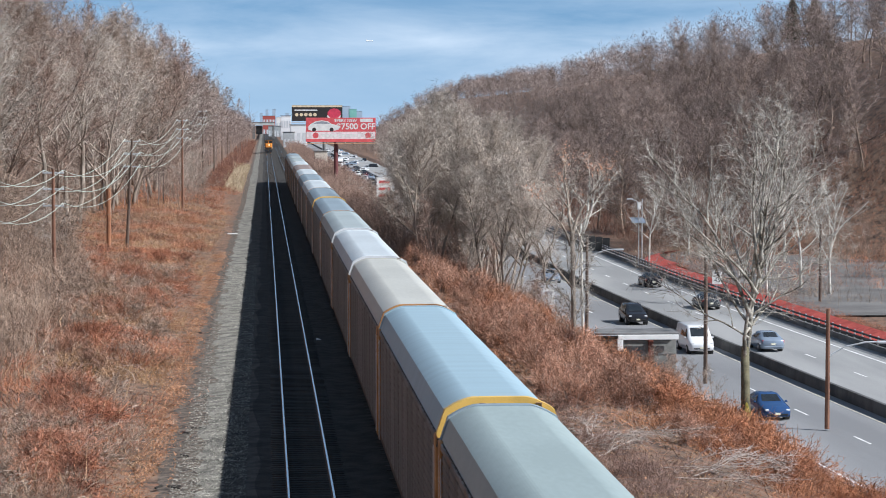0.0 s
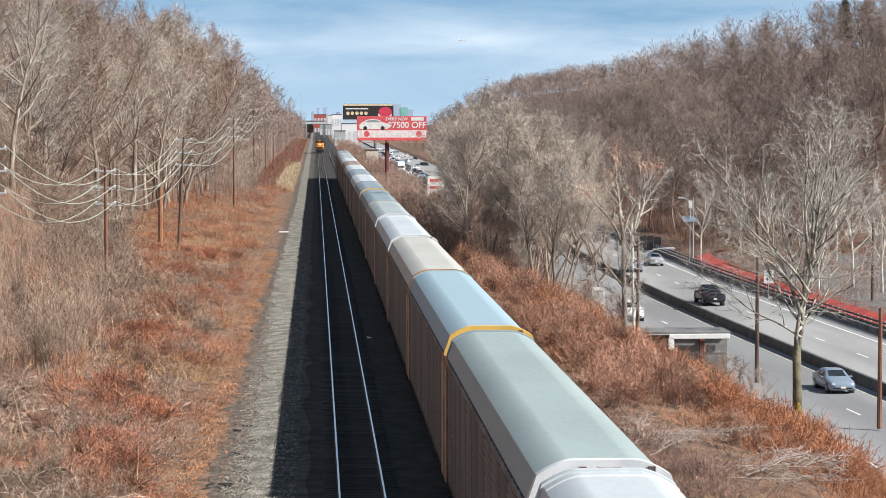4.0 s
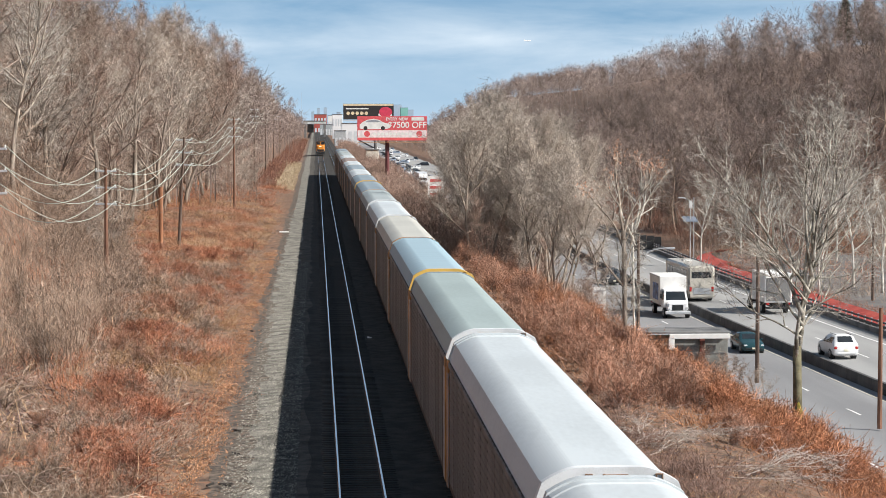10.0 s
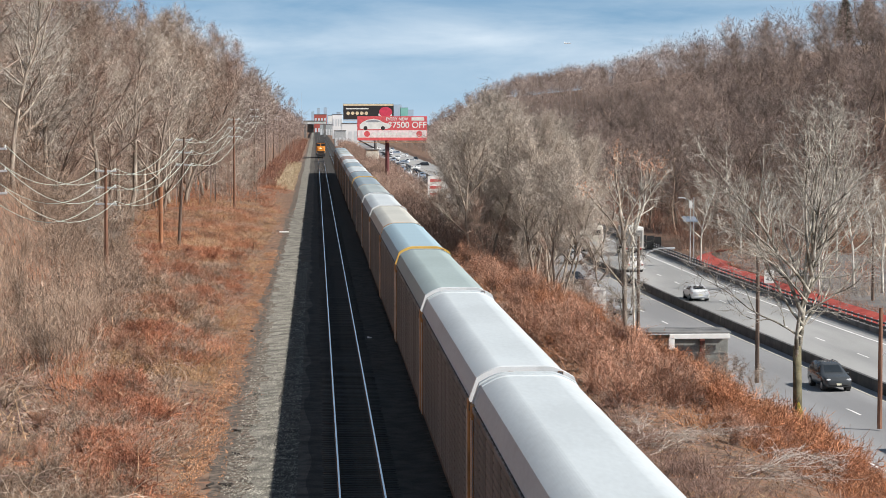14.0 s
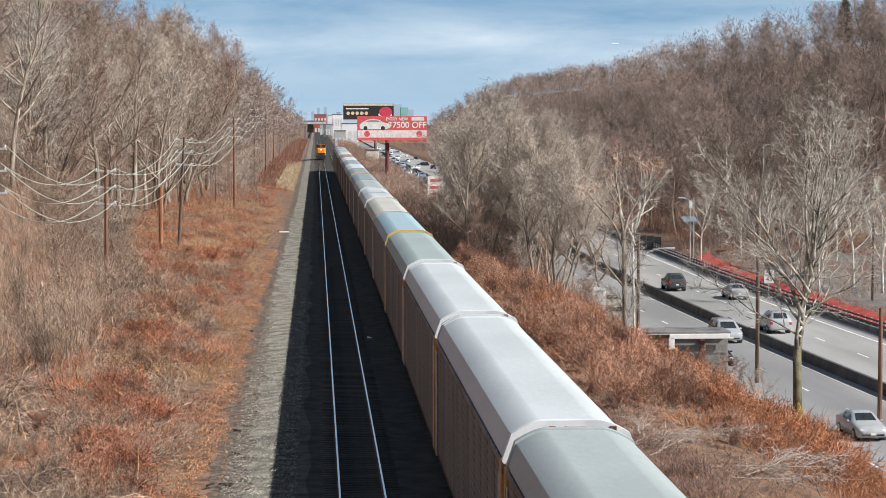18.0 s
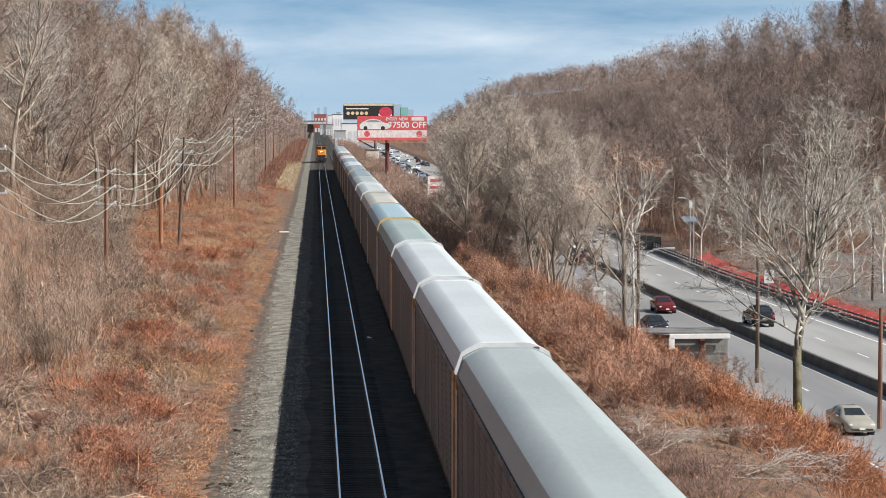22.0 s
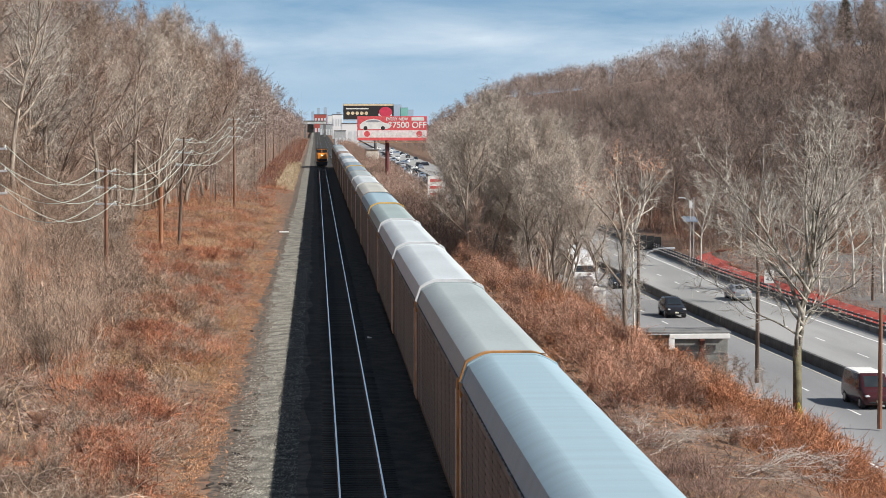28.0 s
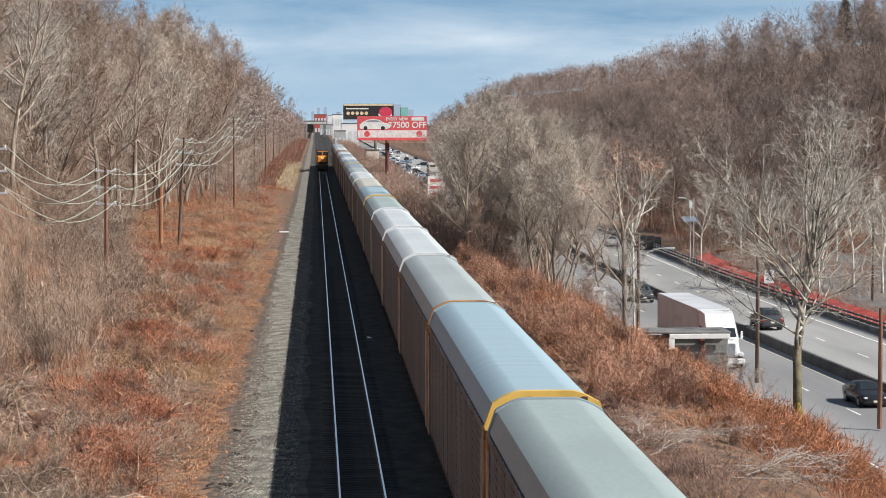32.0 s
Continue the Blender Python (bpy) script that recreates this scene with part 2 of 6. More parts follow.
def thing(name, label, category, group="", kind="", at=None):
    ob = new(name)
    ob.empty_display_size = 0.2
    if at is not None:
        ob.matrix_basis = at
    return tagged(ob, label, category, group, kind)


def box(c, s, ch=0.0, top=(1, 1)):
    return Geo().box(c, s, ch, top)


def soup(name, verts, faces, mat):
    me = bpy.data.meshes.new(name)
    me.from_pydata(verts.tolist() if hasattr(verts, "tolist") else verts, [], faces.tolist() if hasattr(faces, "tolist") else faces)
    me.materials.append(mat)
    return me


def smooth01(a, b, x):
    k = min(1.0, max(0.0, (x - a) / (b - a)))
    return k * k * (3 - 2 * k)


# ---- the plan: tracks run along +y, the road lies below them to the right ----
TRACK_A, TRACK_B = 1.51, 5.64
ROAD_Z, ROAD_FAR_Z = -5.5, -4.9


def median_x(y):
    """The face of the median wall along the road."""
    return 33.45 + 2.76 * max(0.0, (245 - y) / 100.0) ** 1.49


def ground_z(x, y):
    if x < -3.5:
        d = -3.5 - x
        z = -0.45 + 1.1 * smooth01(0, 10, d)
        d -= 6.0 * smooth01(165, 215, y) * (1 - smooth01(330, 430, y))
        far = 1 - smooth01(1300, 1900, y)
        z += (20 * smooth01(14, 78, d) + 3.0 * smooth01(12, 24, d) + 9.5 * smooth01(11.5, 25, d) * (0.75 + 0.25 * smooth01(250, 380, y))) * far
        z += 0.25 * noise.noise(Vector((x * 0.15, y * 0.15, 0)))
        return z - 3 * (1 - far)
    if x <= 8.6:
        return -0.45
    m = median_x(y)
    edge = m - 9.8
    if x < edge:
        k = (x - 8.6) / (edge - 8.6)
        return -0.45 + (ROAD_Z - 0.05 + 0.45) * smooth01(0.30, 1.0, k) + 0.2 * noise.noise(Vector((x * 0.2, y * 0.2, 3))) * min(1, 6 * k * (1 - k))
    if x < m + 10.6:
        return ROAD_Z - 0.25
    z = ROAD_Z - 0.25 + 1.3 * smooth01(m + 10.6, m + 12.6, x)
    d = (x - 50) - max(0.0, 292 - y) * 0.8
    far = 1 - smooth01(1500, 2200, y)
    z += 33 * smooth01(0, 72, d) * far * (1 - 0.10 * smooth01(480, 1000, y))
    return z


def sheet(name, xs, ys, zf, mat, label, category, kind="structure"):
    vs = [(x, y, zf(x, y)) for y in ys for x in xs]
    n = len(xs)
    fs = [(j * n + i, j * n + i + 1, (j + 1) * n + i + 1, (j + 1) * n + i) for j in range(len(ys) - 1) for i in range(n - 1)]
    me = soup(name, vs, fs, mat)
    me.polygons.foreach_set("use_smooth", [True] * len(me.polygons))
    return tagged(new(name, me), label, category, kind=kind)


def steps(*runs):
    out = []
    for a, b, s in runs:
        n = max(1, round((b - a) / s))
        out += [a + (b - a) * i / n for i in range(n)]
    return out + [runs[-1][1]]


sheet("ground", steps((-3000, -400, 650), (-400, -100, 40), (-100, -40, 6), (-40, -3.5, 1.5), (-3.5, 8.6, 6), (8.6, 60, 1.3), (60, 180, 6), (180, 400, 40), (400, 3000, 650)),
      steps((-400, 40, 40), (40, 330, 3), (330, 700, 10), (700, 2300, 50), (2300, 4900, 650)), ground_z, M_GROUND,
      "brown leaf-littered ground beside the railway", "ground")

# ballast bed with a dark soil shoulder
ys = steps((-60, 60, 5), (60, 200, 0.5), (200, 300, 1.5), (300, 2300, 50))
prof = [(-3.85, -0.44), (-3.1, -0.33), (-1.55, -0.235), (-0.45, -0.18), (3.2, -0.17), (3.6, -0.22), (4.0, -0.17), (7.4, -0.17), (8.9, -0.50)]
# the two inner strips deepen the train's shadow by their colour
for nm, rng_, mt, lb in (("soil_shoulder", (0, 2), M_SOIL, "dark bare soil beside the ballast"), ("ballast_shoulder", (1, 3), M_BALLAST, "grey crushed stone ballast shoulder"), ("grimy_ballast", (2, 4), M_HALF_SHADOW, "darker oily ballast beside the ties"), ("track_ballast", (3, 9), M_BED, "dark ballast under the two tracks")):
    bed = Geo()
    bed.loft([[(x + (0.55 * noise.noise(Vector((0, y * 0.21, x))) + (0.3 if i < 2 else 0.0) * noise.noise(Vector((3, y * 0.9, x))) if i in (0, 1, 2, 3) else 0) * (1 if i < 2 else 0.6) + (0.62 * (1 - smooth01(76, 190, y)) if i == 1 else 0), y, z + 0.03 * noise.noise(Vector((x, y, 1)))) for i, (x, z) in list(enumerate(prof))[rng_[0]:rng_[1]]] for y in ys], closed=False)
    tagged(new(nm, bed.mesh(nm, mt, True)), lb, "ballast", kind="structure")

# loose stones on the shoulder
rng = np.random.default_rng(3)
gs = Geo()
for _ in range(19000):
    y = 70 + 130 * rng.random() ** 1.7
    x = -3.3 + 2.6 * rng.random() ** 0.8
    r = 0.014 + 0.022 * rng.random()
    z = -0.30 + (x + 3.2) / 3.0 * 0.13 + 0.01
    gs.add([(x - r, y - r, z), (x + r, y - r * .7, z), (x + r * .3, y + r, z), (x, y, z + r * 1.3)], [(0, 1, 3), (1, 2, 3), (2, 0, 3)])
tagged(new("ballast_stones", gs.mesh("ballast_stones", material("stones", (0.13, 0.122, 0.105), (0.34, 0.32, 0.27), 2, 0.95, island=0.5))), "loose grey ballast stones", "stones", kind="stuff")


def track(cx):
    """The two rails of one track."""
    for side in (-1, 1):
        x = cx + side * 0.7525
        g = Geo()
        pr = [(-0.07, -0.17), (0.07, -0.17), (0.07, -0.15), (0.012, -0.13), (0.012, -0.045), (0.036, -0.035), (0.036, -0.004), (0.028, 0), (-0.028, 0), (-0.036, -0.004), (-0.036, -0.035), (-0.012, -0.045), (-0.012, -0.13), (-0.07, -0.15)]
        g.loft([[(x + a, y, b) for a, b in pr] for y in (-80, 2300)])
        me = g.mesh("rail", M_RUST)
        me.materials.append(M_STEEL)
        for p in me.polygons:
            if p.center.z > -0.037 and abs(p.normal.y) < 0.5:
                p.material_index = 1
        tagged(new("rail", me), "long steel rail with a polished head", "rail", "rails", "structure")


track(TRACK_A)
track(TRACK_B)
# the track that stays clear, tie by tie; the rest joined
tie_me = box((0, 0, 0), (2.6, 0.23, 0.16), 0.02).mesh("tie", M_TIE)
ties = tagged(new("track_bed"), "dark creosoted wooden ties under the rails", "railway ties", kind="structure")
for i in range(260):
    o = new("tie", tie_me)
    o.parent = ties
    o.location = (TRACK_A + random.uniform(-0.04, 0.04), 62 + 0.5 * i, -0.225)
rest = Geo()
for i in range(900):
    rest.box((TRACK_A, 192 + 0.5 * i, -0.225), (2.6, 0.23, 0.16))
for i in range(700):
    rest.box((TRACK_B, 60 + 1.0 * i, -0.225), (2.6, 0.23, 0.16))
tagged(new("distant_ties", rest.mesh("distant_ties", M_TIE)), "rows of dark wooden ties", "railway ties", kind="stuff")

# ---- the road ----
RY = steps((-300, 60, 30), (60, 330, 6), (330, 2300, 60))


def ribbon(name, a, b, z, mat, label, ys=RY, category="road", zb=None):
    """A strip of road between two offsets from the median wall."""
    g = Geo()
    zb = z if zb is None else zb
    g.loft([[(median_x(y) + a, y, z), (median_x(y) + b, y, zb)] for y in ys], closed=False)
    return tagged(new(name, g.mesh(name, mat)), label, category, kind="structure")


ribbon("road_near", -9.6, 0.6, ROAD_Z, M_ASPHALT, "grey asphalt carriageway with white lane lines")
ribbon("road_far", 0.6, 10.2, ROAD_FAR_Z, M_ASPHALT_PALE, "pale worn asphalt carriageway beyond the median wall")
wall = Geo()
wall.loft([[(median_x(y) + 0.5, y, ROAD_Z - 0.1), (median_x(y) + 0.55, y, ROAD_FAR_Z + 0.16), (median_x(y) + 0.8, y, ROAD_FAR_Z + 0.16), (median_x(y) + 0.85, y, ROAD_FAR_Z - 0.05)] for y in RY], closed=False)
# concrete colour darkened to carry the shade on the wall's near face
M_BARRIER = material("shade_concrete", (0.06, 0.06, 0.06), (0.125, 0.122, 0.118), 0.6, 0.9, 0, 0.2, 20.0)
tagged(new("median_wall", wall.mesh("median_wall", M_BARRIER)), "low concrete wall between the carriageways, darkened for its shaded face", "median barrier", kind="structure")


def lines(name, off, z, mat, dash=0, gap=0, w=0.14, y0=60, y1=700, label="white painted lane line"):
    g = Geo()
    if not dash:
        g.loft([[(median_x(y) + off - w / 2, y, z + 0.006), (median_x(y) + off + w / 2, y, z + 0.006)] for y in steps((y0, 330, 6), (330, y1, 40))], closed=False)
    else:
        y = y0
        while y < y1:
            vs = []
            for yy in (y, y + dash):
                vs += [(median_x(yy) + off - w / 2, yy, z + 0.006), (median_x(yy) + off + w / 2, yy, z + 0.006)]
            g.add(vs, [(0, 1, 3, 2)])
            y += dash + gap
    tagged(new(name, g.mesh(name, mat)), label, "road marking", kind="structure")


lines("lane_line_near", -3.75, ROAD_Z, M_LINE, 3.0, 9.2, 0.16, 61.5)
lines("edge_line_near", -8.7, ROAD_Z, M_LINE, w=0.18)
lines("median_line_near", -0.35, ROAD_Z, material("faded_line", (0.46, 0.43, 0.33), (0.6, 0.57, 0.46), 2, 0.7), w=0.12, label="faded yellow painted edge line")
lines("lane_line_far", 4.45, ROAD_FAR_Z, M_LINE, 3.0, 9.2, 0.16, 64)
lines("edge_line_far", 8.4, ROAD_FAR_Z, M_LINE, w=0.2)

# guard wall with rails and posts, and the red strip behind it
gw = Geo()
GY = steps((60, 330, 6), (330, 600, 30))
gw.loft([[(median_x(y) + 10.2, y, ROAD_FAR_Z - 0.1), (median_x(y) + 10.2, y, ROAD_FAR_Z + 0.45), (median_x(y) + 10.5, y, ROAD_FAR_Z + 0.45), (median_x(y) + 10.5, y, ROAD_FAR_Z - 0.1)] for y in GY], closed=False)
guard = tagged(new("guard_rail", gw.mesh("guard_rail", M_DARKWALL)), "dark concrete kerb wall with steel guard rails", "guard rail", kind="structure")
for z, w in ((0.66, 0.2), (1.0, 0.16)):
    rg = Geo()
    rg.loft([[(median_x(y) + 10.3, y, ROAD_FAR_Z + z - w / 2), (median_x(y) + 10.24, y, ROAD_FAR_Z + z), (median_x(y) + 10.3, y, ROAD_FAR_Z + z + w / 2), (median_x(y) + 10.36, y, ROAD_FAR_Z + z)] for y in GY])
    part("beam", rg, material("dark_steel", (0.05, 0.05, 0.052), (0.11, 0.11, 0.11), 1.5, 0.6, 0.4), guard)
post_me = box((0, 0, 0), (0.12, 0.12, 1.15), 0.02).mesh("post", M_GALV)
for i in range(110):
    y = 130 + 2.0 * i
    part("post", post_me, None, guard, at=pose(median_x(y) + 10.42, y, ROAD_FAR_Z + 0.55))
rs = Geo()
rs.loft([[(median_x(y) + 10.5, y, ROAD_FAR_Z + 0.55), (median_x(y) + 12.0, y, ROAD_FAR_Z + 1.15), (median_x(y) + 12.6, y, ROAD_FAR_Z + 0.4)] for y in steps((100, 250, 4))], closed=False)
tagged(new("red_bank", rs.mesh("red_bank", M_RED)), "bright red mulch strip behind the guard rail", "mulch bed", kind="structure")
rc = Geo()
rc.loft([[(median_x(250) + 10.5 + k + 6.0 * (1 - math.cos(a)) - k * 0.6 * math.sin(a), 249.8 + (28 - 1.6 * k) * math.sin(a), max(ROAD_FAR_Z + 0.66, ground_z(45.5 + 6 * (1 - math.cos(a)), 250 + 28 * math.sin(a)) + 0.25) + 0.28 * k) for k in (0, 1.2, 2.2)] for a in [i * 0.12 for i in range(14)]], closed=False)
tagged(new("red_bank_corner", rc.mesh("red_bank_corner", M_RED)), "red mulch bank turning away from the road", "mulch bed", kind="structure")
sheet("parking_lot", steps((47.5, 110, 4)), steps((190, 284, 8)), lambda x, y: ROAD_FAR_Z + 0.60, M_LOT, "empty grey asphalt lot beyond the road", "parking lot")


# ---- the freight train of covered car carriers ----
M_SIDE = material("carrier_side_steel", (0.10, 0.09, 0.083), (0.215, 0.197, 0.183), 0.5, 0.65, 0.2, 0.1, 12.0, obj=0.2, stretch=(1, 1, 0.3), spots=((0.16, 0.095, 0.06), 0.5, 0.58))
M_SILL = material("carrier_sill", (0.05, 0.04, 0.035), (0.12, 0.085, 0.06), 1.0, 0.8)
M_SEAM = material("roof_seam_rust", (0.13, 0.07, 0.04), (0.26, 0.16, 0.10), 1.5, 0.8)


def roof_mat(name, c, stretch=(1, 0.3, 1), dull=0.9):
    return material(name, shade(c, dull), shade(c, 1.06), 0.35, 0.6, 0.0, 0.04, 8.0, stretch=stretch)


ROOFS = {"white": roof_mat("white_roof", (0.545, 0.585, 0.60)), "green": roof_mat("grey_green_roof", (0.345, 0.41, 0.40)),
         "blue": roof_mat("blue_grey_roof", (0.33, 0.445, 0.505), (0.2, 5.0, 1), 0.97), "cream": roof_mat("cream_roof", (0.52, 0.51, 0.46)),
         "grey": roof_mat("pale_grey_roof", (0.385, 0.43, 0.43)), "brown": roof_mat("brown_roof", (0.30, 0.23, 0.20)),
         "slate": roof_mat("slate_roof", (0.27, 0.33, 0.37))}
ENDS = {"yellow": paint("yellow_end_paint", (0.74, 0.47, 0.11), 0.5), "white": paint("white_end_paint", (0.72, 0.735, 0.74), 0.5), "rust": paint("rusty_end_paint", (0.40, 0.20, 0.07), 0.7, var=0.35)}
# steep lower flank, then a soft bend into the flat top
HALF_ROOF = [(1.48, 4.76), (1.46, 4.84), (1.285, 5.35)] + [(1.28 - 0.68 * k / 12, 5.36 + 0.285 * (1 - (1 - k / 12) ** 1.6)) for k in range(13)]
ROOF_PROFILE = [(-x, z) for x, z in HALF_ROOF] + [(0, 5.65)] + HALF_ROOF[::-1]
CAR_LEN, PITCH = 28.12, 28.62
H = CAR_LEN / 2


def carrier():
    """An enclosed car carrier, about 27 m long, on two bogies; origin on the rail under its middle."""
    car = thing("car_carrier_wagon", "enclosed steel car carrier wagon on the track", "railway wagon", "wagons of the train")
    g = Geo()
    ring_y = [-H + 0.12] + [-H + 0.12 + (CAR_LEN - 0.24) * k / 12 for k in range(1, 12)] + [H - 0.12]
    inner = [(x * 0.985, z - 0.06) for x, z in reversed(ROOF_PROFILE)]
    g.loft([[(x, y, z) for x, z in ROOF_PROFILE] for y in ring_y], closed=False)
    g.loft([[(x, y, z) for x, z in inner] for y in ring_y], closed=False)
    part("roof", g, ROOFS["white"], car)
    for y in (-H + 0.75, H - 0.75):
        rib = Geo()
        sec = [(x * 1.003, z + 0.03) for x, z in ROOF_PROFILE[1:-1]]
        low = [(x, z - 0.01) for x, z in ROOF_PROFILE[1:-1]]
        rib.loft([[(x, y - 0.09, z) for x, z in low], [(x, y - 0.06, z) for x, z in sec], [(x, y + 0.06, z) for x, z in sec], [(x, y + 0.09, z) for x, z in low]], closed=False)
        part("roof_rib", rib, ROOFS["white"], car)
    # dark bars stand in for the shaded gaps between roof and side
    gap_bars = Geo()
    for k in range(34):
        gap_bars.box((-1.49, -H + 0.7 + k * 0.79, 4.80), (0.04, 0.36 + 0.06 * math.sin(k * 2.3), 0.07))
    part("eave_clip", gap_bars, M_SILL, car, kind="stuff")
    # end arches and doors
    for s in (-1, 1):
        arch = Geo()
        outer = [(x * 1.02, z + 0.035) for x, z in ROOF_PROFILE]
        inn = [(x * 0.88, z - 0.30) for x, z in ROOF_PROFILE]
        y0, y1 = s * (H - 0.26), s * H
        arch.loft([[(x, y0, z) for x, z in outer + inn[::-1]], [(x, y1, z) for x, z in outer + inn[::-1]]])
        part("end_arch" if s < 0 else "rear_arch", arch, ENDS["rust"], car, "painted arch round the wagon's end")
        for q in (-1, 1):
            door = Geo()
            for w in range(4):
                door.box((q * (0.19 + 0.345 * w), s * (H - 0.22 - (0.05 if w % 2 else 0)), 2.95), (0.33, 0.05, 3.9), 0.015)
            part("end_door", door, M_SIDE, car)
            part("corner_post", box((q * 1.43, s * (H - 0.38), 2.85), (0.24, 0.62, 4.0), 0.03), ENDS["rust"], car, "rust-yellow corner post")
            # dark blocks added in place of the open notch at the eave corner
            part("eave_shield", Geo().box((q * 1.46, s * (H - 0.12), 4.68), (0.16, 0.34, 0.26), 0.03, (0.7, 0.8)).box((q * 1.50, s * (H - 0.5), 4.72), (0.06, 0.5, 0.1), 0.02), M_SILL, car, "bent dark plate under the roof corner")
        lad = Geo()
        for k in range(9):
            lad.tube((-1.53, s * (H - 0.9), 1.0 + 0.4 * k), (-1.53, s * (H - 0.45), 1.0 + 0.4 * k), 0.015, n=5)
        for d in (0.9, 0.45):
            lad.tube((-1.54, s * (H - d), 0.9), (-1.54, s * (H - d), 4.5), 0.018, n=5)
        part("ladder", lad, M_GALV, car)
        if s < 0:
            hook = Geo().box((0.1, -H - 0.02, 5.60), (0.5, 0.05, 0.04), 0.01).box((-0.12, -H - 0.03, 5.58), (0.06, 0.05, 0.10), 0.01)
            part("end_bracket", hook, M_SEAM, car, "rusty bracket on the end arch")
            for q in (-0.42, 0.95):
                u = Geo()
                for d in (-0.06, 0.06):
                    u.box((q + d, -H - 0.02, 5.56), (0.025, 0.04, 0.12), 0.005)
                u.box((q, -H - 0.02, 5.62), (0.15, 0.04, 0.025), 0.005)
                part("grab_iron", u, M_SEAM, car)
        part("coupler", box((0, s * (H + 0.30), 0.85), (0.3, 0.62, 0.3), 0.05), M_RUST, car)
    # left side: corrugated screens between posts; right side plain
    panel = Geo()
    pw = (CAR_LEN - 0.8) / 12
    zig = []
    for k in range(16):
        z = 1.05 + 0.222 * k
        zig += [(-0.03, z), (-0.03, z + 0.15), (-0.012, z + 0.165), (-0.012, z + 0.205)]
    zig += [(0.05, 4.64), (0.05, 1.05)]
    panel.loft([[(x, d, z) for x, z in zig] for d in (-pw / 2 + 0.06, pw / 2 - 0.06)])
    pm = panel.mesh("side_panel", M_SIDE)
    post = Geo().box((0, 0, 2.9), (0.05, 0.08, 3.8), 0.01).mesh("side_post", M_SIDE)
    for k in range(12):
        y = -H + 0.4 + pw * (k + 0.5)
        part("side_panel", pm, None, car, at=pose(-1.46, y, 0))
        part("side_post", post, None, car, at=pose(-1.475, y - pw / 2, 0))
    part("far_side", box((1.45, 0, 2.9), (0.06, CAR_LEN - 0.4, 3.9), 0.02), M_SIDE, car)
    part("top_chord", box((-1.48, 0, 4.74), (0.1, CAR_LEN - 0.3, 0.18), 0.03), M_SIDE, car)
    part("side_sill", box((0, 0, 0.98), (2.98, CAR_LEN - 0.2, 0.28), 0.04), M_SILL, car)
    for s in (-1, 1):
        bogie = part("bogie", Geo().box((-1.0, s * 9.8, 0.55), (0.14, 2.3, 0.35), 0.05).box((1.0, s * 9.8, 0.55), (0.14, 2.3, 0.35), 0.05).box((0, s * 9.8, 0.6), (2.1, 0.4, 0.3), 0.05), M_SILL, car)
        for d in (-0.87, 0.87):
            w = Geo()
            for q in (-1, 1):
                w.tube((q * 0.68, s * 9.8 + d, 0.42), (q * 0.81, s * 9.8 + d, 0.42), 0.42, n=16)
            w.tube((-0.7, s * 9.8 + d, 0.42), (0.7, s * 9.8 + d, 0.42), 0.08, n=8)
            part("wheelset", w, M_RUST, bogie)
    return car


#  roofs and near-end paint, from the wagon at the head to the last one
CONSIST = [("slate", "rust"), ("grey", "rust"), ("grey", "rust"), ("white", "rust"), ("brown", "rust"), ("white", "rust"), ("slate", "rust"), ("white", "rust"), ("slate", "yellow"), ("slate", "rust"),
           ("grey", "white"), ("white", "white"), ("cream", "rust"), ("blue", "yellow"), ("green", "white"), ("white", "white"), ("white", "white"),
           ("grey", "rust"), ("blue", "yellow"), ("green", "rust"), ("white", "rust"), ("grey", "rust")]
SEAM0 = 53.9     # the yellow joint's distance at the start
YELLOW = 13      # the wagon just ahead of that joint
SPEED = [(0, 0.0), (6, 27.7), (9, 41.6), (13, 59.4), (19, 85.9), (23, 103.4), (28, 125.8), (32, 144.1)]
wagons = []
first = carrier()
for i in range(len(CONSIST)):
    wagons.append(first if i == 0 else copy_thing(first, pose(0, 0, 0)))
for i, (w, (roof, end)) in enumerate(zip(wagons, CONSIST)):
    w["label"] = {"white": "white", "green": "grey-green", "blue": "blue-grey", "cream": "cream", "grey": "pale grey", "brown": "brown", "slate": "slate-blue"}[roof] + "-roofed enclosed car carrier wagon on the track"
    for o in w.children_recursive:
        kind = o.name.split(".")[0]
        if kind in ("roof", "roof_rib", "rear_arch"):
            o.material_slots[0].link, o.material_slots[0].material = "OBJECT", ROOFS[roof]
        if kind == "rear_arch" and roof == "green":
            o.material_slots[0].material = ROOFS["slate"]
        if kind == "end_arch":
            o.material_slots[0].link, o.material_slots[0].material = "OBJECT", ENDS[end]
            if end == "yellow":
                o.scale = (1.018, 1, 1.015)
            elif end == "white":
                o.scale = (1.016, 1, 1.013)
    if roof != "white":
        for o in [o for o in w.children if o.name.split(".")[0] == "roof_rib"]:
            bpy.data.objects.remove(o)


def wagon_y(i):
    return SEAM0 + PITCH * (YELLOW - i) + PITCH / 2


# ---- the oncoming locomotive ----
M_ORANGE = paint("orange_paint", (0.72, 0.27, 0.04), 0.4)
loco = thing("locomotive", "orange diesel locomotive coming along the other track", "locomotive")
part("frame", box((0, 10.5, 1.1), (2.9, 21.0, 0.4), 0.06), M_BLACK, loco)
part("nose", box((0, 0.9, 2.35), (2.4, 1.8, 2.1), 0.25), M_ORANGE, loco)
part("nose_stripe", box((0, -0.02, 1.75), (2.5, 0.04, 0.5), 0.01), M_BLACK, loco)
cabp = part("cab", box((0, 3.2, 2.95), (2.75, 2.9, 3.3), 0.2), M_ORANGE, loco)
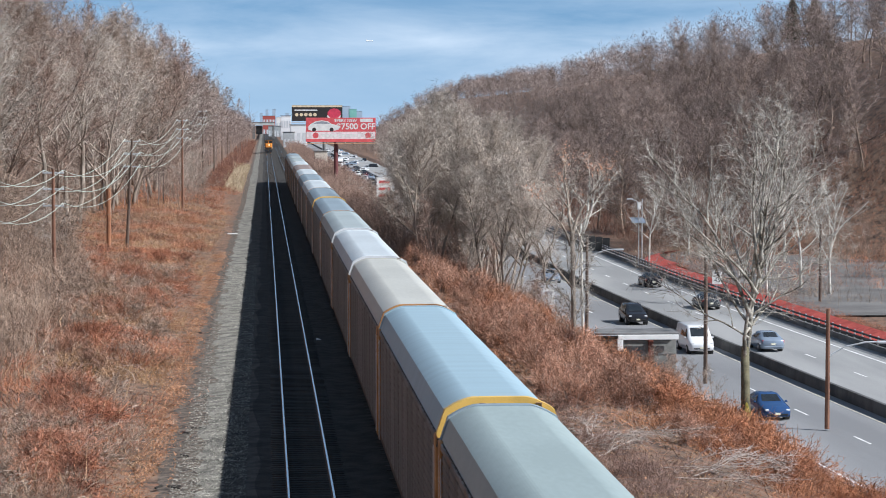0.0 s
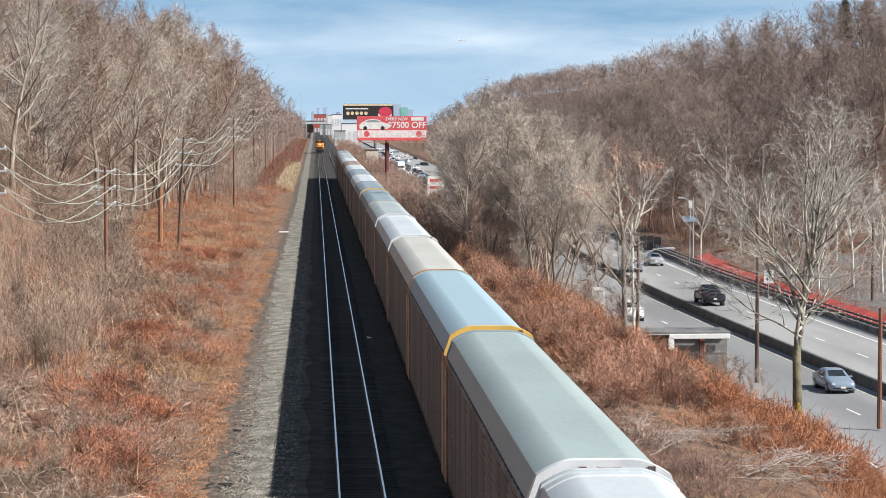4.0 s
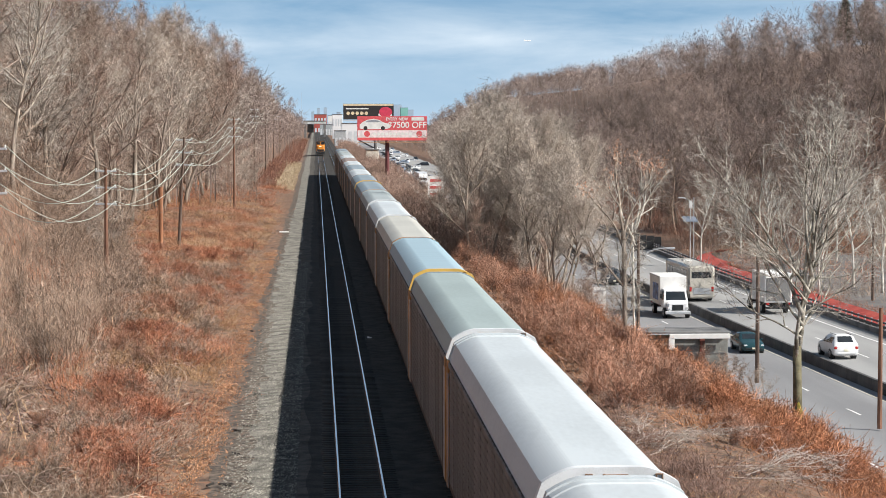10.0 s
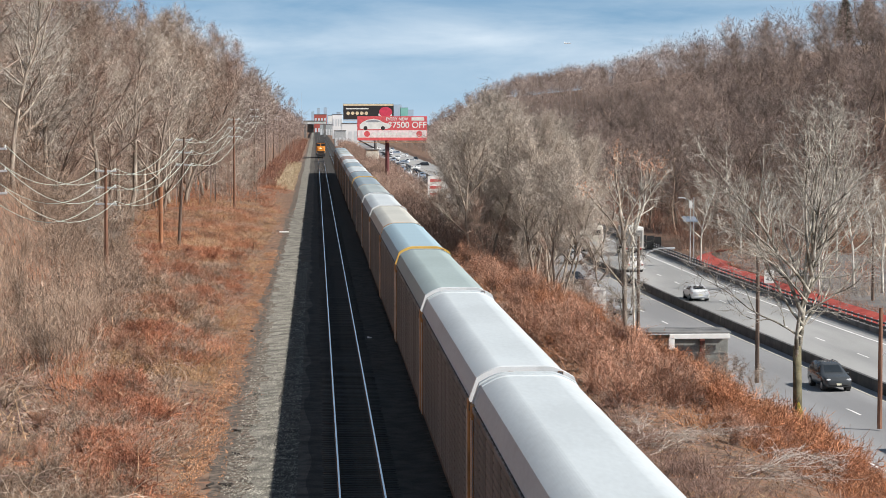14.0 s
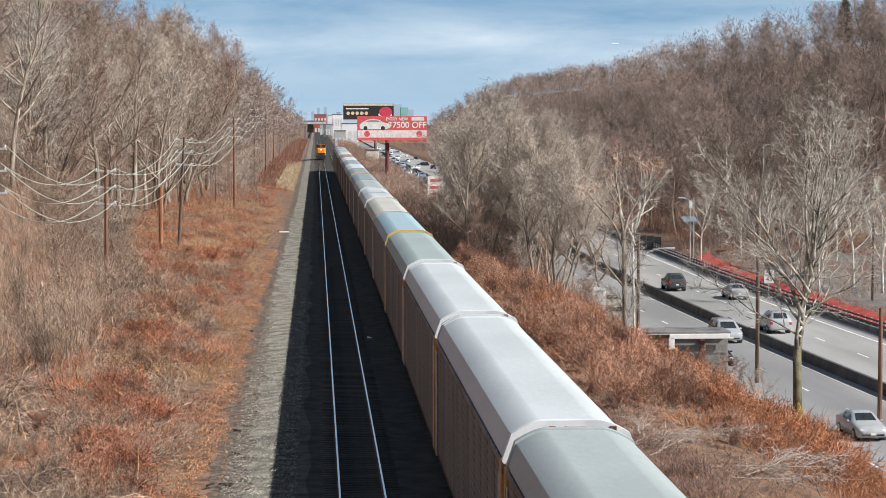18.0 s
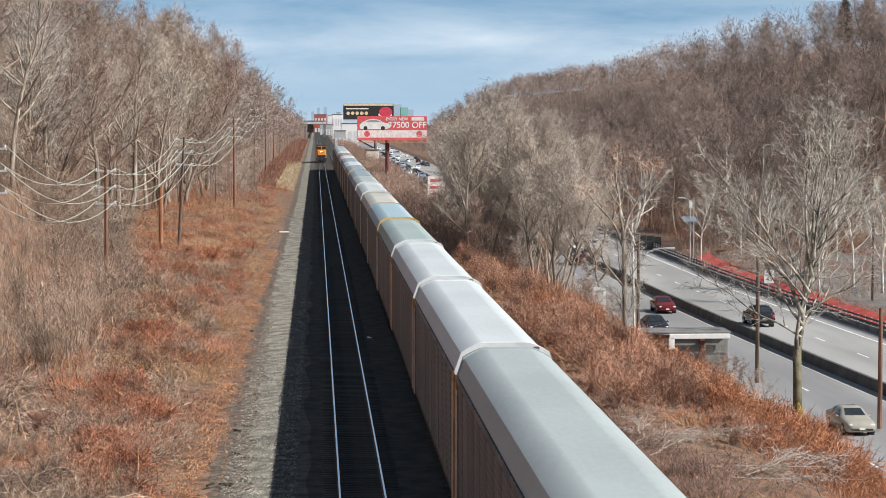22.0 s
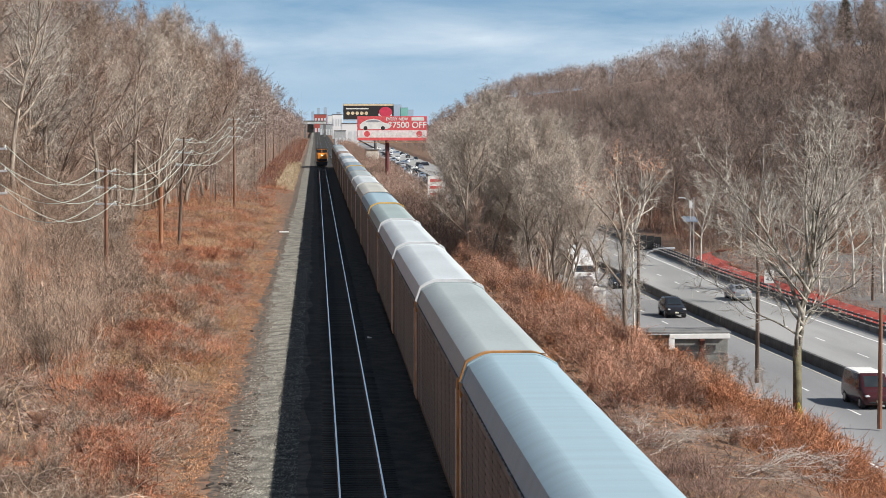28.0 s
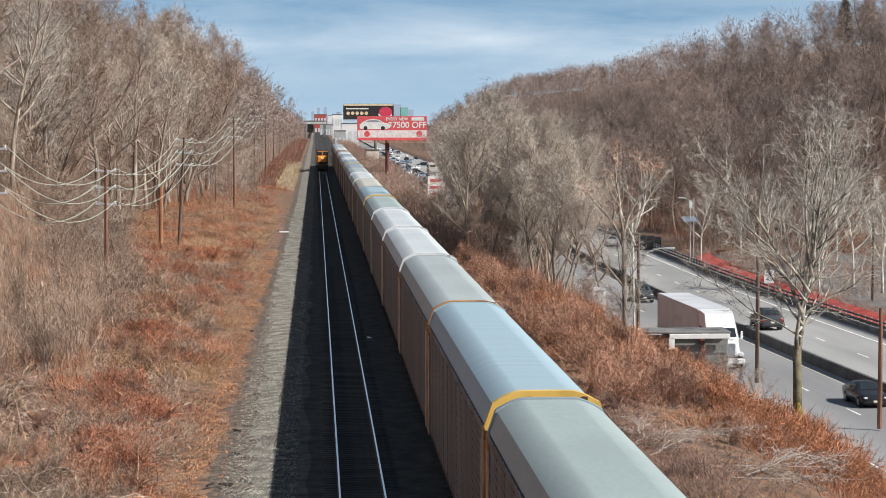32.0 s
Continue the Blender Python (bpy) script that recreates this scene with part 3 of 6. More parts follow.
part("roof", box((0, 3.2, 4.62), (2.8, 2.8, 0.2), 0.08, (0.8, 1)), M_BLACK, loco)
for q in (-0.72, 0.72):
    part("windscreen", box((q, 1.74, 4.0), (1.25, 0.06, 0.85), 0.02), M_GLASS, cabp)
    part("headlight", Geo().tube((q * 0.25, -0.06, 2.95), (q * 0.25, 0.0, 2.95), 0.11, n=12), glowing("lit_headlight", (1, 0.95, 0.8), 3), loco)
    part("ditch_light", Geo().tube((q * 1.5, -0.3, 1.45), (q * 1.5, -0.2, 1.45), 0.1, n=12), M_HEAD, loco)
part("hood", box((0, 12.6, 2.8), (1.9, 15.6, 3.1), 0.15), M_ORANGE, loco)
part("radiator", box((0, 18.2, 4.2), (3.0, 4.0, 0.7), 0.1), M_BLACK, loco)
part("pilot", box((0, -0.2, 0.75), (2.7, 0.25, 0.9), 0.05, (1, 0.6)), M_BLACK, loco)
part("coupler", box((0, -0.6, 0.85), (0.3, 0.7, 0.3), 0.05), M_RUST, loco)
part("fuel_tank", box((0, 10.5, 0.75), (2.6, 5.5, 0.8), 0.15), M_BLACK, loco)
for y in (4.2, 16.8):
    b = part("bogie", Geo().box((-1.05, y, 0.6), (0.15, 4.2, 0.5), 0.06).box((1.05, y, 0.6), (0.15, 4.2, 0.5), 0.06), M_BLACK, loco)
    for d in (-1.7, 0, 1.7):
        w = Geo()
        for q in (-1, 1):
            w.tube((q * 0.68, y + d, 0.5), (q * 0.81, y + d, 0.5), 0.5, n=16)
        part("wheelset", w, M_RUST, b)
for q in (-1, 1):
    hr = Geo()
    for k in range(9):
        hr.tube((q * 1.4, 5 + 1.9 * k, 1.3), (q * 1.4, 5 + 1.9 * k, 2.2), 0.02, n=5)
    hr.tube((q * 1.4, 5, 2.2), (q * 1.4, 20.2, 2.2), 0.02, n=5)
    part("handrail", hr, M_WHITE, loco)
LOCO = [(0, 850), (6, 795), (13, 727), (19, 668), (23, 630), (28, 580), (32, 540)]


# ---- vehicles ----
def wheel(veh, x, y, r, w=0.22):
    g = Geo().tube((x - w / 2, y, r), (x + w / 2, y, r), r, n=16)
    t = part("wheel", g, M_RUBBER, veh)
    s = 1 if x > 0 else -1
    part("rim", Geo().tube((x + s * (w / 2 - 0.03), y, r), (x + s * (w / 2 + 0.012), y, r), r * 0.62, n=12), M_RIM, t)


def glass_on(rings, face, margin, veh, lo=0.14, hi=0.88, split=0, lift=0.012):
    """Panes on one side of a tapered cabin: face 0 front, 1 right, 2 back, 3 left."""
    i, j = face, (face + 1) % 4
    a, b, c, d = (Vector(rings[0][i]), Vector(rings[0][j]), Vector(rings[1][j]), Vector(rings[1][i]))
    nrm = (b - a).cross(d - a).normalized()
    spans = [(margin, 1 - margin)] if not split else [(margin, split - 0.02), (split + 0.02, 1 - margin)]
    for u0, u1 in spans:
        def at(u, v):
            return tuple((a + (b - a) * u) * (1 - v) + (d + (c - d) * u) * v + nrm * lift)
        q = Geo().add([at(u0, lo), at(u1, lo), at(u1, hi), at(u0, hi)], [(0, 1, 2, 3)])
        back = [tuple(Vector(p) - nrm * (lift + 0.02)) for p in q.v]
        q.add(back, [(3, 2, 1, 0)])
        q.f += [(0, 4, 5, 1), (1, 5, 6, 2), (2, 6, 7, 3), (3, 7, 4, 0)]
        part("window", q, M_GLASS, veh)


COLOURS = {"black": (0.02, 0.02, 0.024), "white": (0.78, 0.78, 0.78), "silver": (0.50, 0.51, 0.52), "blue": (0.03, 0.075, 0.19), "bluegrey": (0.30, 0.36, 0.44),
           "teal": (0.02, 0.06, 0.07), "red": (0.13, 0.013, 0.016), "maroon": (0.055, 0.014, 0.016), "tan": (0.46, 0.43, 0.36), "charcoal": (0.06, 0.065, 0.07), "beige": (0.62, 0.58, 0.50)}
WORDS = {"bluegrey": "blue-grey", "teal": "dark teal", "red": "dark red", "tan": "pale tan", "charcoal": "charcoal grey"}
car_paint = {}


def car_coat(c):
    if c not in car_paint:
        car_paint[c] = material(c + "_car_paint", shade(COLOURS[c], 0.95), shade(COLOURS[c], 1.05), 3, 0.22, 0.25 if c in ("silver", "bluegrey", "tan") else 0.0)
    return car_paint[c]


# sections from nose to tail: y, half width, bottom, belt, top, half width of the top
SHAPES = {
    "sedan": ([(2.40, 0.62, 0.38, 0.58, 0.64, 0.52), (2.28, 0.80, 0.24, 0.66, 0.76, 0.68), (1.85, 0.89, 0.20, 0.76, 0.86, 0.76), (1.05, 0.90, 0.20, 0.88, 0.97, 0.76), (0.20, 0.90, 0.20, 0.92, 1.40, 0.58), (-0.10, 0.90, 0.20, 0.93, 1.45, 0.58),
               (-0.95, 0.90, 0.20, 0.95, 1.42, 0.57), (-1.72, 0.89, 0.22, 0.96, 1.04, 0.72), (-2.25, 0.86, 0.26, 0.92, 1.01, 0.70), (-2.38, 0.76, 0.40, 0.84, 0.92, 0.62)], 3, (3, 6), 6, 0.33),
    "suv": ([(2.37, 0.66, 0.46, 0.70, 0.78, 0.56), (2.25, 0.86, 0.32, 0.82, 0.93, 0.72), (1.85, 0.93, 0.28, 0.93, 1.02, 0.78), (1.15, 0.94, 0.28, 1.00, 1.09, 0.78), (0.30, 0.94, 0.28, 1.03, 1.64, 0.63), (-0.05, 0.94, 0.28, 1.04, 1.72, 0.64),
             (-1.75, 0.94, 0.28, 1.07, 1.70, 0.63), (-2.22, 0.92, 0.30, 1.08, 1.18, 0.74), (-2.33, 0.90, 0.34, 0.96, 1.04, 0.74), (-2.38, 0.82, 0.46, 0.86, 0.92, 0.66)], 3, (3, 6), 6, 0.37),
    "minivan": ([(2.50, 0.68, 0.42, 0.66, 0.74, 0.58), (2.38, 0.88, 0.26, 0.78, 0.88, 0.74), (2.10, 0.97, 0.23, 0.88, 0.98, 0.80), (1.55, 0.98, 0.23, 0.98, 1.06, 0.82), (0.50, 0.98, 0.23, 1.03, 1.66, 0.68), (0.10, 0.98, 0.23, 1.04, 1.74, 0.68),
                 (-2.0, 0.98, 0.23, 1.05, 1.72, 0.67), (-2.36, 0.95, 0.26, 1.05, 1.15, 0.76), (-2.46, 0.93, 0.30, 0.94, 1.0, 0.76), (-2.5, 0.86, 0.42, 0.84, 0.9, 0.70)], 3, (3, 6), 6, 0.34),
    "van": ([(2.60, 0.70, 0.46, 0.72, 0.80, 0.60), (2.48, 0.92, 0.30, 0.86, 0.98, 0.78), (2.20, 0.99, 0.26, 1.00, 1.12, 0.84), (1.85, 1.0, 0.26, 1.12, 1.22, 0.86), (1.00, 1.0, 0.26, 1.18, 2.02, 0.78), (0.70, 1.0, 0.26, 1.18, 2.10, 0.80),
             (-2.35, 1.0, 0.26, 1.20, 2.10, 0.80), (-2.58, 0.98, 0.28, 1.20, 1.55, 0.82), (-2.62, 0.96, 0.32, 1.0, 1.1, 0.82), (-2.65, 0.9, 0.44, 0.9, 0.96, 0.76)], 3, (3, 6), 6, 0.36),
    "pickup": ([(2.85, 0.70, 0.52, 0.82, 0.92, 0.60), (2.72, 0.92, 0.38, 0.94, 1.05, 0.78), (2.30, 0.98, 0.34, 1.02, 1.12, 0.82), (1.40, 0.99, 0.34, 1.08, 1.17, 0.82), (0.65, 0.99, 0.34, 1.10, 1.74, 0.66), (0.35, 0.99, 0.34, 1.10, 1.82, 0.66),
                (-0.45, 0.99, 0.34, 1.10, 1.80, 0.66), (-0.72, 0.99, 0.34, 1.10, 1.16, 0.88), (-2.75, 0.98, 0.36, 1.08, 1.14, 0.88), (-2.85, 0.94, 0.48, 1.0, 1.06, 0.84)], 3, (3, 6), 6, 0.39)}


def section(s):
    y, w, zb, belt, top, wr = s
    half = [(w * 0.86, zb), (w * 0.97, zb + 0.10), (w, (zb + belt) / 2), (w * 0.975, belt), (wr + 0.035, top - 0.05), (wr * 0.8, top)]
    return [(-x, y, z) for x, z in half] + [(x, y, z) for x, z in reversed(half)]


def pane(a, b, c, d, lift, veh):
    """A thin glass pane over the four corners."""
    nrm = (Vector(b) - Vector(a)).cross(Vector(d) - Vector(a)).normalized()
    mid = sum((Vector(p) for p in (a, b, c, d)), Vector()) / 4
    if nrm.dot(mid - Vector((0, mid.y * 0.6, 0.9))) < 0:
        nrm = -nrm
    top = [tuple(Vector(p) + nrm * lift) for p in (a, b, c, d)]
    low = [tuple(Vector(p) - nrm * 0.02) for p in (a, b, c, d)]
    part("window", Geo().add(top + low, [(0, 1, 2, 3), (7, 6, 5, 4), (0, 4, 5, 1), (1, 5, 6, 2), (2, 6, 7, 3), (3, 7, 4, 0)]), M_GLASS, veh)


def mixed(p, q, u):
    return tuple(Vector(p).lerp(Vector(q), u))


def car(kind, colour):
    secs, front, (sa, sb), rear, r = SHAPES[kind]
    word = WORDS.get(colour, colour)
    veh = thing(kind if kind != "sedan" else "sedan_car", "%s %s driving on the asphalt road" % (word, {"suv": "sport utility car", "sedan": "four-door sedan car", "pickup": "pickup truck", "van": "tall delivery van", "minivan": "passenger minivan"}[kind]),
                {"sedan": "car", "suv": "car", "minivan": "car", "van": "van", "pickup": "pickup truck"}[kind], "vehicles on the road")
    coat = car_coat(colour)
    rings = [section(s) for s in secs]
    part("body", Geo().loft(rings), coat, veh, smooth=True)
    # windscreen, rear screen, side panes
    for k in (front, rear):
        a, b = rings[k], rings[k + 1]
        lo, hi = (a, b) if k == front else (b, a)
        pane(mixed(lo[5], hi[5], 0.14), mixed(lo[6], hi[6], 0.14), mixed(lo[6], hi[6], 0.9), mixed(lo[5], hi[5], 0.9), 0.015, veh)
    ya, yb = secs[front + 1][0], secs[rear][0]
    ring_a, ring_b = rings[front + 1], rings[rear]
    n = 1 if kind == "van" else 2
    for side in (0, 1):
        i, j = (3, 4) if side == 0 else (8, 7)
        for k in range(n):
            u0, u1 = k / 2 + 0.02, (k + 1) / 2 - 0.02
            la, lb = mixed(ring_a[i], ring_b[i], u0), mixed(ring_a[i], ring_b[i], u1)
            ha, hb = mixed(ring_a[j], ring_b[j], u0), mixed(ring_a[j], ring_b[j], u1)
            if k == 0:
                la = mixed(la, rings[front][i], 0.55)
            pane(mixed(la, ha, 0.12), mixed(lb, hb, 0.12), mixed(lb, hb, 0.86), mixed(la, ha, 0.86), 0.012, veh)
    s1, s8 = secs[1], secs[-2]
    hw = secs[3][1]
    h, tail = secs[0][0], secs[-1][0]
    for q in (-1, 1):
        part("headlight", box((q * (s1[1] - 0.20), s1[0] + 0.0, s1[3] - 0.02), (0.34, 0.16, 0.15), 0.05), M_HEAD, veh)
        part("tail_light", box((q * (s8[1] - 0.14), s8[0] - 0.01, s8[3] - 0.10), (0.24, 0.12, 0.22), 0.04), M_TAIL, veh)
        part("wing_mirror", box((q * (hw + 0.08), secs[4][0] + 0.45, secs[4][3] + 0.05), (0.18, 0.1, 0.13), 0.04), coat, veh)
        for y in (h - 0.88, tail + 0.95):
            wheel(veh, q * (hw - 0.10), y, r)
            part("wheel_arch", Geo().tube((q * (hw - 0.30), y, r), (q * (hw - 0.012), y, r), r * 1.17, n=18), M_BLACK, veh)
    part("grille", box((0, h - 0.035, s1[3] - 0.1), (0.72, 0.06, 0.13), 0.02), M_BLACK, veh)
    part("bumper", box((0, h - 0.04, secs[0][2] + 0.02), (1.3, 0.1, 0.13), 0.04), M_BLACK, veh)
    part("plate", box((0, h + 0.02, secs[0][2] + 0.06), (0.31, 0.02, 0.13)), M_PLATE, veh)
    part("rear_plate", box((0, tail - 0.012, secs[-1][2] + 0.22), (0.31, 0.02, 0.15)), M_PLATE, veh)
    part("rear_bumper", box((0, tail + 0.03, secs[-1][2] + 0.02), (1.4, 0.1, 0.14), 0.04), coat, veh)
    if kind in ("suv", "minivan"):
        for q in (-1, 1):
            part("roof_rail", box((q * 0.56, -0.9, secs[5][4] + 0.03), (0.04, 1.5, 0.04), 0.01), M_BLACK, veh)
    if kind == "pickup":
        part("load_bed", box((0, -1.75, 1.16), (1.5, 1.8, 0.04), 0.01), M_BLACK, veh)
    return veh


def box_truck(colour="white", stripe=False, door=None, length=7.6, label="white delivery truck with a tall cargo box"):
    """A cargo box behind a bonneted cab; nose at +y."""
    veh = thing("box_truck", label, "truck", "vehicles on the road")
    coat = car_coat(colour)
    h = length / 2
    cargo = part("cargo_box", box((0, -1.1, 2.35), (2.45, length - 2.4, 2.6), 0.05), M_WHITE, veh)
    for q in (-1, 1):
        for z in (1.12, 3.6):
            part("box_rail", box((q * 1.235, -1.1, z), (0.05, length - 2.4, 0.1), 0.01), M_GALV, cargo)
        if stripe:
            part("painted_sign", box((q * 1.232, -0.6, 2.2), (0.02, 2.8, 1.5)), paint("blue_red_sign", (0.12, 0.20, 0.42), 0.5, var=0.7), cargo)
    part("rear_door", box((0, -1.1 - (length - 2.4) / 2 - 0.01, 2.25), (2.2, 0.06, 2.1), 0.02), door or M_GALV, cargo)
    part("rear_sign", box((0, -1.1 - (length - 2.4) / 2 - 0.02, 3.42), (2.3, 0.06, 0.36), 0.02), M_WHITE, cargo)
    rings = [[(1.1, h - 0.75, 0.9), (-1.1, h - 0.75, 0.9), (-1.1, h - 2.3, 0.9), (1.1, h - 2.3, 0.9)], [(1.1, h - 0.8, 1.5), (-1.1, h - 0.8, 1.5), (-1.1, h - 2.3, 1.5), (1.1, h - 2.3, 1.5)],
             [(0.98, h - 1.3, 2.5), (-0.98, h - 1.3, 2.5), (-0.98, h - 2.3, 2.55), (0.98, h - 2.3, 2.55)]]
    cab = part("cab", Geo().loft(rings), coat, veh)
    for f in (0, 1, 3):
        glass_on(rings[1:], f, 0.08, cab, 0.1, 0.85)
    part("bonnet", box((0, h - 0.4, 1.05), (1.9, 1.0, 0.85), 0.14), coat, veh)
    part("grille", box((0, h + 0.1, 1.0), (1.0, 0.05, 0.5), 0.02), M_BLACK, veh)
    part("bumper", box((0, h + 0.12, 0.55), (2.3, 0.2, 0.28), 0.05), M_GALV, veh)
    part("chassis", box((0, -0.6, 0.75), (1.0, length - 1.5, 0.25), 0.03), M_BLACK, veh)
    part("rear_bumper", box((0, -h + 0.15, 0.6), (2.2, 0.12, 0.2), 0.02), M_BLACK, veh)
    for q in (-1, 1):
        part("headlight", box((q * 0.8, h + 0.1, 0.95), (0.3, 0.08, 0.22), 0.03), M_HEAD, veh)
        part("tail_light", box((q * 0.95, -h + 0.1, 0.95), (0.25, 0.08, 0.16), 0.02), M_TAIL, veh)
        part("mirror", box((q * 1.3, h - 1.2, 1.95), (0.15, 0.08, 0.4), 0.03), M_BLACK, veh)
        for y in (h - 0.7, -h + 1.7):
            wheel(veh, q * 1.02, y, 0.48, 0.3)
    return veh


def semi():
    """A tractor with a sleeper cab and a long white trailer; nose at +y."""
    veh = thing("articulated_lorry", "white tractor unit pulling a long grey-white box trailer", "truck", "vehicles on the road")
    trailer = part("trailer", box((0, -9.5, 2.6), (2.55, 15.6, 2.75), 0.05), material("trailer_skin", (0.55, 0.56, 0.58), (0.68, 0.69, 0.70), 0.4, 0.5, 0.1), veh)
    for q in (-1, 1):
        for z in (1.3, 3.93):
            part("side_rail", box((q * 1.28, -9.5, z), (0.05, 15.5, 0.12), 0.01), M_GALV, trailer)
        part("lettering_bar", box((q * 1.285, -9.0, 2.75), (0.02, 3.0, 0.5)), M_GALV, trailer)
    coat = car_coat("white")
    rings = [[(1.2, 1.1, 1.2), (-1.2, 1.1, 1.2), (-1.2, -1.5, 1.2), (1.2, -1.5, 1.2)], [(1.2, 1.05, 2.1), (-1.2, 1.05, 2.1), (-1.2, -1.5, 2.1), (1.2, -1.5, 2.1)],
             [(1.1, 0.55, 2.95), (-1.1, 0.55, 2.95), (-1.2, -1.5, 3.0), (1.2, -1.5, 3.0)]]
    cab = part("cab", Geo().loft(rings), coat, veh)
    glass_on(rings[1:], 0, 0.06, cab, 0.06, 0.8)
    for f in (1, 3):
        glass_on(rings[1:], f, 0.08, cab, 0.06, 0.8, split=0.5)
    part("roof_fairing", Geo().loft([[(1.1, 0.5, 2.96), (-1.1, 0.5, 2.96), (-1.2, -1.5, 2.96), (1.2, -1.5, 2.96)], [(1.05, -0.2, 3.75), (-1.05, -0.2, 3.75), (-1.2, -1.5, 3.95), (1.2, -1.5, 3.95)]]), coat, veh)
    part("bonnet", box((0, 2.0, 1.45), (1.9, 2.1, 1.25), 0.25, (0.85, 0.92)), coat, veh)
    part("grille", box((0, 3.06, 1.45), (1.0, 0.08, 0.9), 0.04), M_RIM, veh)
    part("bumper", box((0, 3.1, 0.62), (2.4, 0.3, 0.42), 0.08), coat, veh)
    part("chassis", box((0, -6.5, 0.95), (1.0, 18.5, 0.3), 0.04), M_BLACK, veh)
    for q in (-1, 1):
        part("headlight", box((q * 0.95, 3.0, 1.1), (0.4, 0.12, 0.28), 0.05), M_HEAD, veh)
        part("mirror", box((q * 1.42, 1.0, 2.3), (0.16, 0.1, 0.6), 0.04), coat, veh)
        part("exhaust", Geo().tube((q * 1.15, -1.65, 1.2), (q * 1.15, -1.65, 3.8), 0.08, n=8), M_RIM, veh)
        part("mudguard", box((q * 1.02, 2.05, 1.1), (0.5, 1.3, 0.25), 0.1), coat, veh)
        for y in (2.0, -2.2, -3.5, -14.2, -15.5):
            wheel(veh, q * 1.02, y, 0.5, 0.34)
    return veh


def coach():
    """A long coach with a pale body and dark window band; nose at +y."""
    veh = thing("coach", "beige and white coach with dark side windows", "bus", "vehicles on the road")
    body = part("body", box((0, 0, 1.85), (2.55, 12.2, 3.1), 0.18), car_coat("beige"), veh)
    part("roof_hatch", box((0, 1.5, 3.44), (0.8, 0.8, 0.12), 0.03), M_WHITE, veh)
    for q in (-1, 1):
        for k in range(7):
            part("window", box((q * 1.275, -4.6 + 1.5 * k, 2.5), (0.03, 1.36, 0.85), 0.01), M_GLASS, body)
        part("skirt", box((q * 1.272, 0, 0.75), (0.03, 11.6, 0.6), 0.01), M_BLACK, body)
        part("tail_light", box((q * 1.05, -6.1, 1.2), (0.22, 0.06, 0.45), 0.02), M_TAIL, veh)
        for y in (4.0, -3.4, -4.6):
            wheel(veh, q * 1.1, y, 0.5, 0.3)
    part("rear_window", box((0, -6.1, 2.55), (1.9, 0.05, 0.6), 0.02), M_GLASS, body)
    part("engine_grille", box((0, -6.11, 1.0), (1.6, 0.05, 0.6), 0.02), M_GALV, body)
    part("windscreen", box((0, 6.1, 2.2), (2.2, 0.05, 1.2), 0.02), M_GLASS, body)
    return veh


PAN_AT = {0: -91, 0.5: -124, 1: -123, 1.5: -72, 2: -45}
N1, N2, F1, F2 = -1.95, -6.3, 2.4, 6.4


def road_y(px, off):
    """Distance at which the lane with that offset shows in the direction px."""
    y = 180.0
    for _ in range(40):
        y = 0.5 * y + 0.5 * (median_x(y) + off) / math.tan(YAW + math.atan((px - 784) / FOCAL))
    return y


def drive(off, *seen):
    """Times and view positions, as rows of time and distance from start to end."""
    pts = [(t, road_y(928 + 1.649 * c - PAN_AT.get(t, 0), off)) for t, c in seen]
    v = (-22.0 if off < 0 else 22.0) if len(pts) < 3 else (pts[-1][1] - pts[0][1]) / (pts[-1][0] - pts[0][0])
    t0, y0 = pts[0]
    t1, y1 = pts[-1]
    # pull the distances found from the view towards an even speed
    ref = sum(y - v * t for t, y in pts) / len(pts)
    rows = [(t, 0.55 * y + 0.45 * (ref + v * t)) for t, y in pts]
    if t0 > 0:
        rows.insert(0, (0.0, rows[0][1] - v * t0))
    if t1 < 32:
        rows.append((32.0, rows[-1][1] + v * (32 - t1)))
    return off, rows


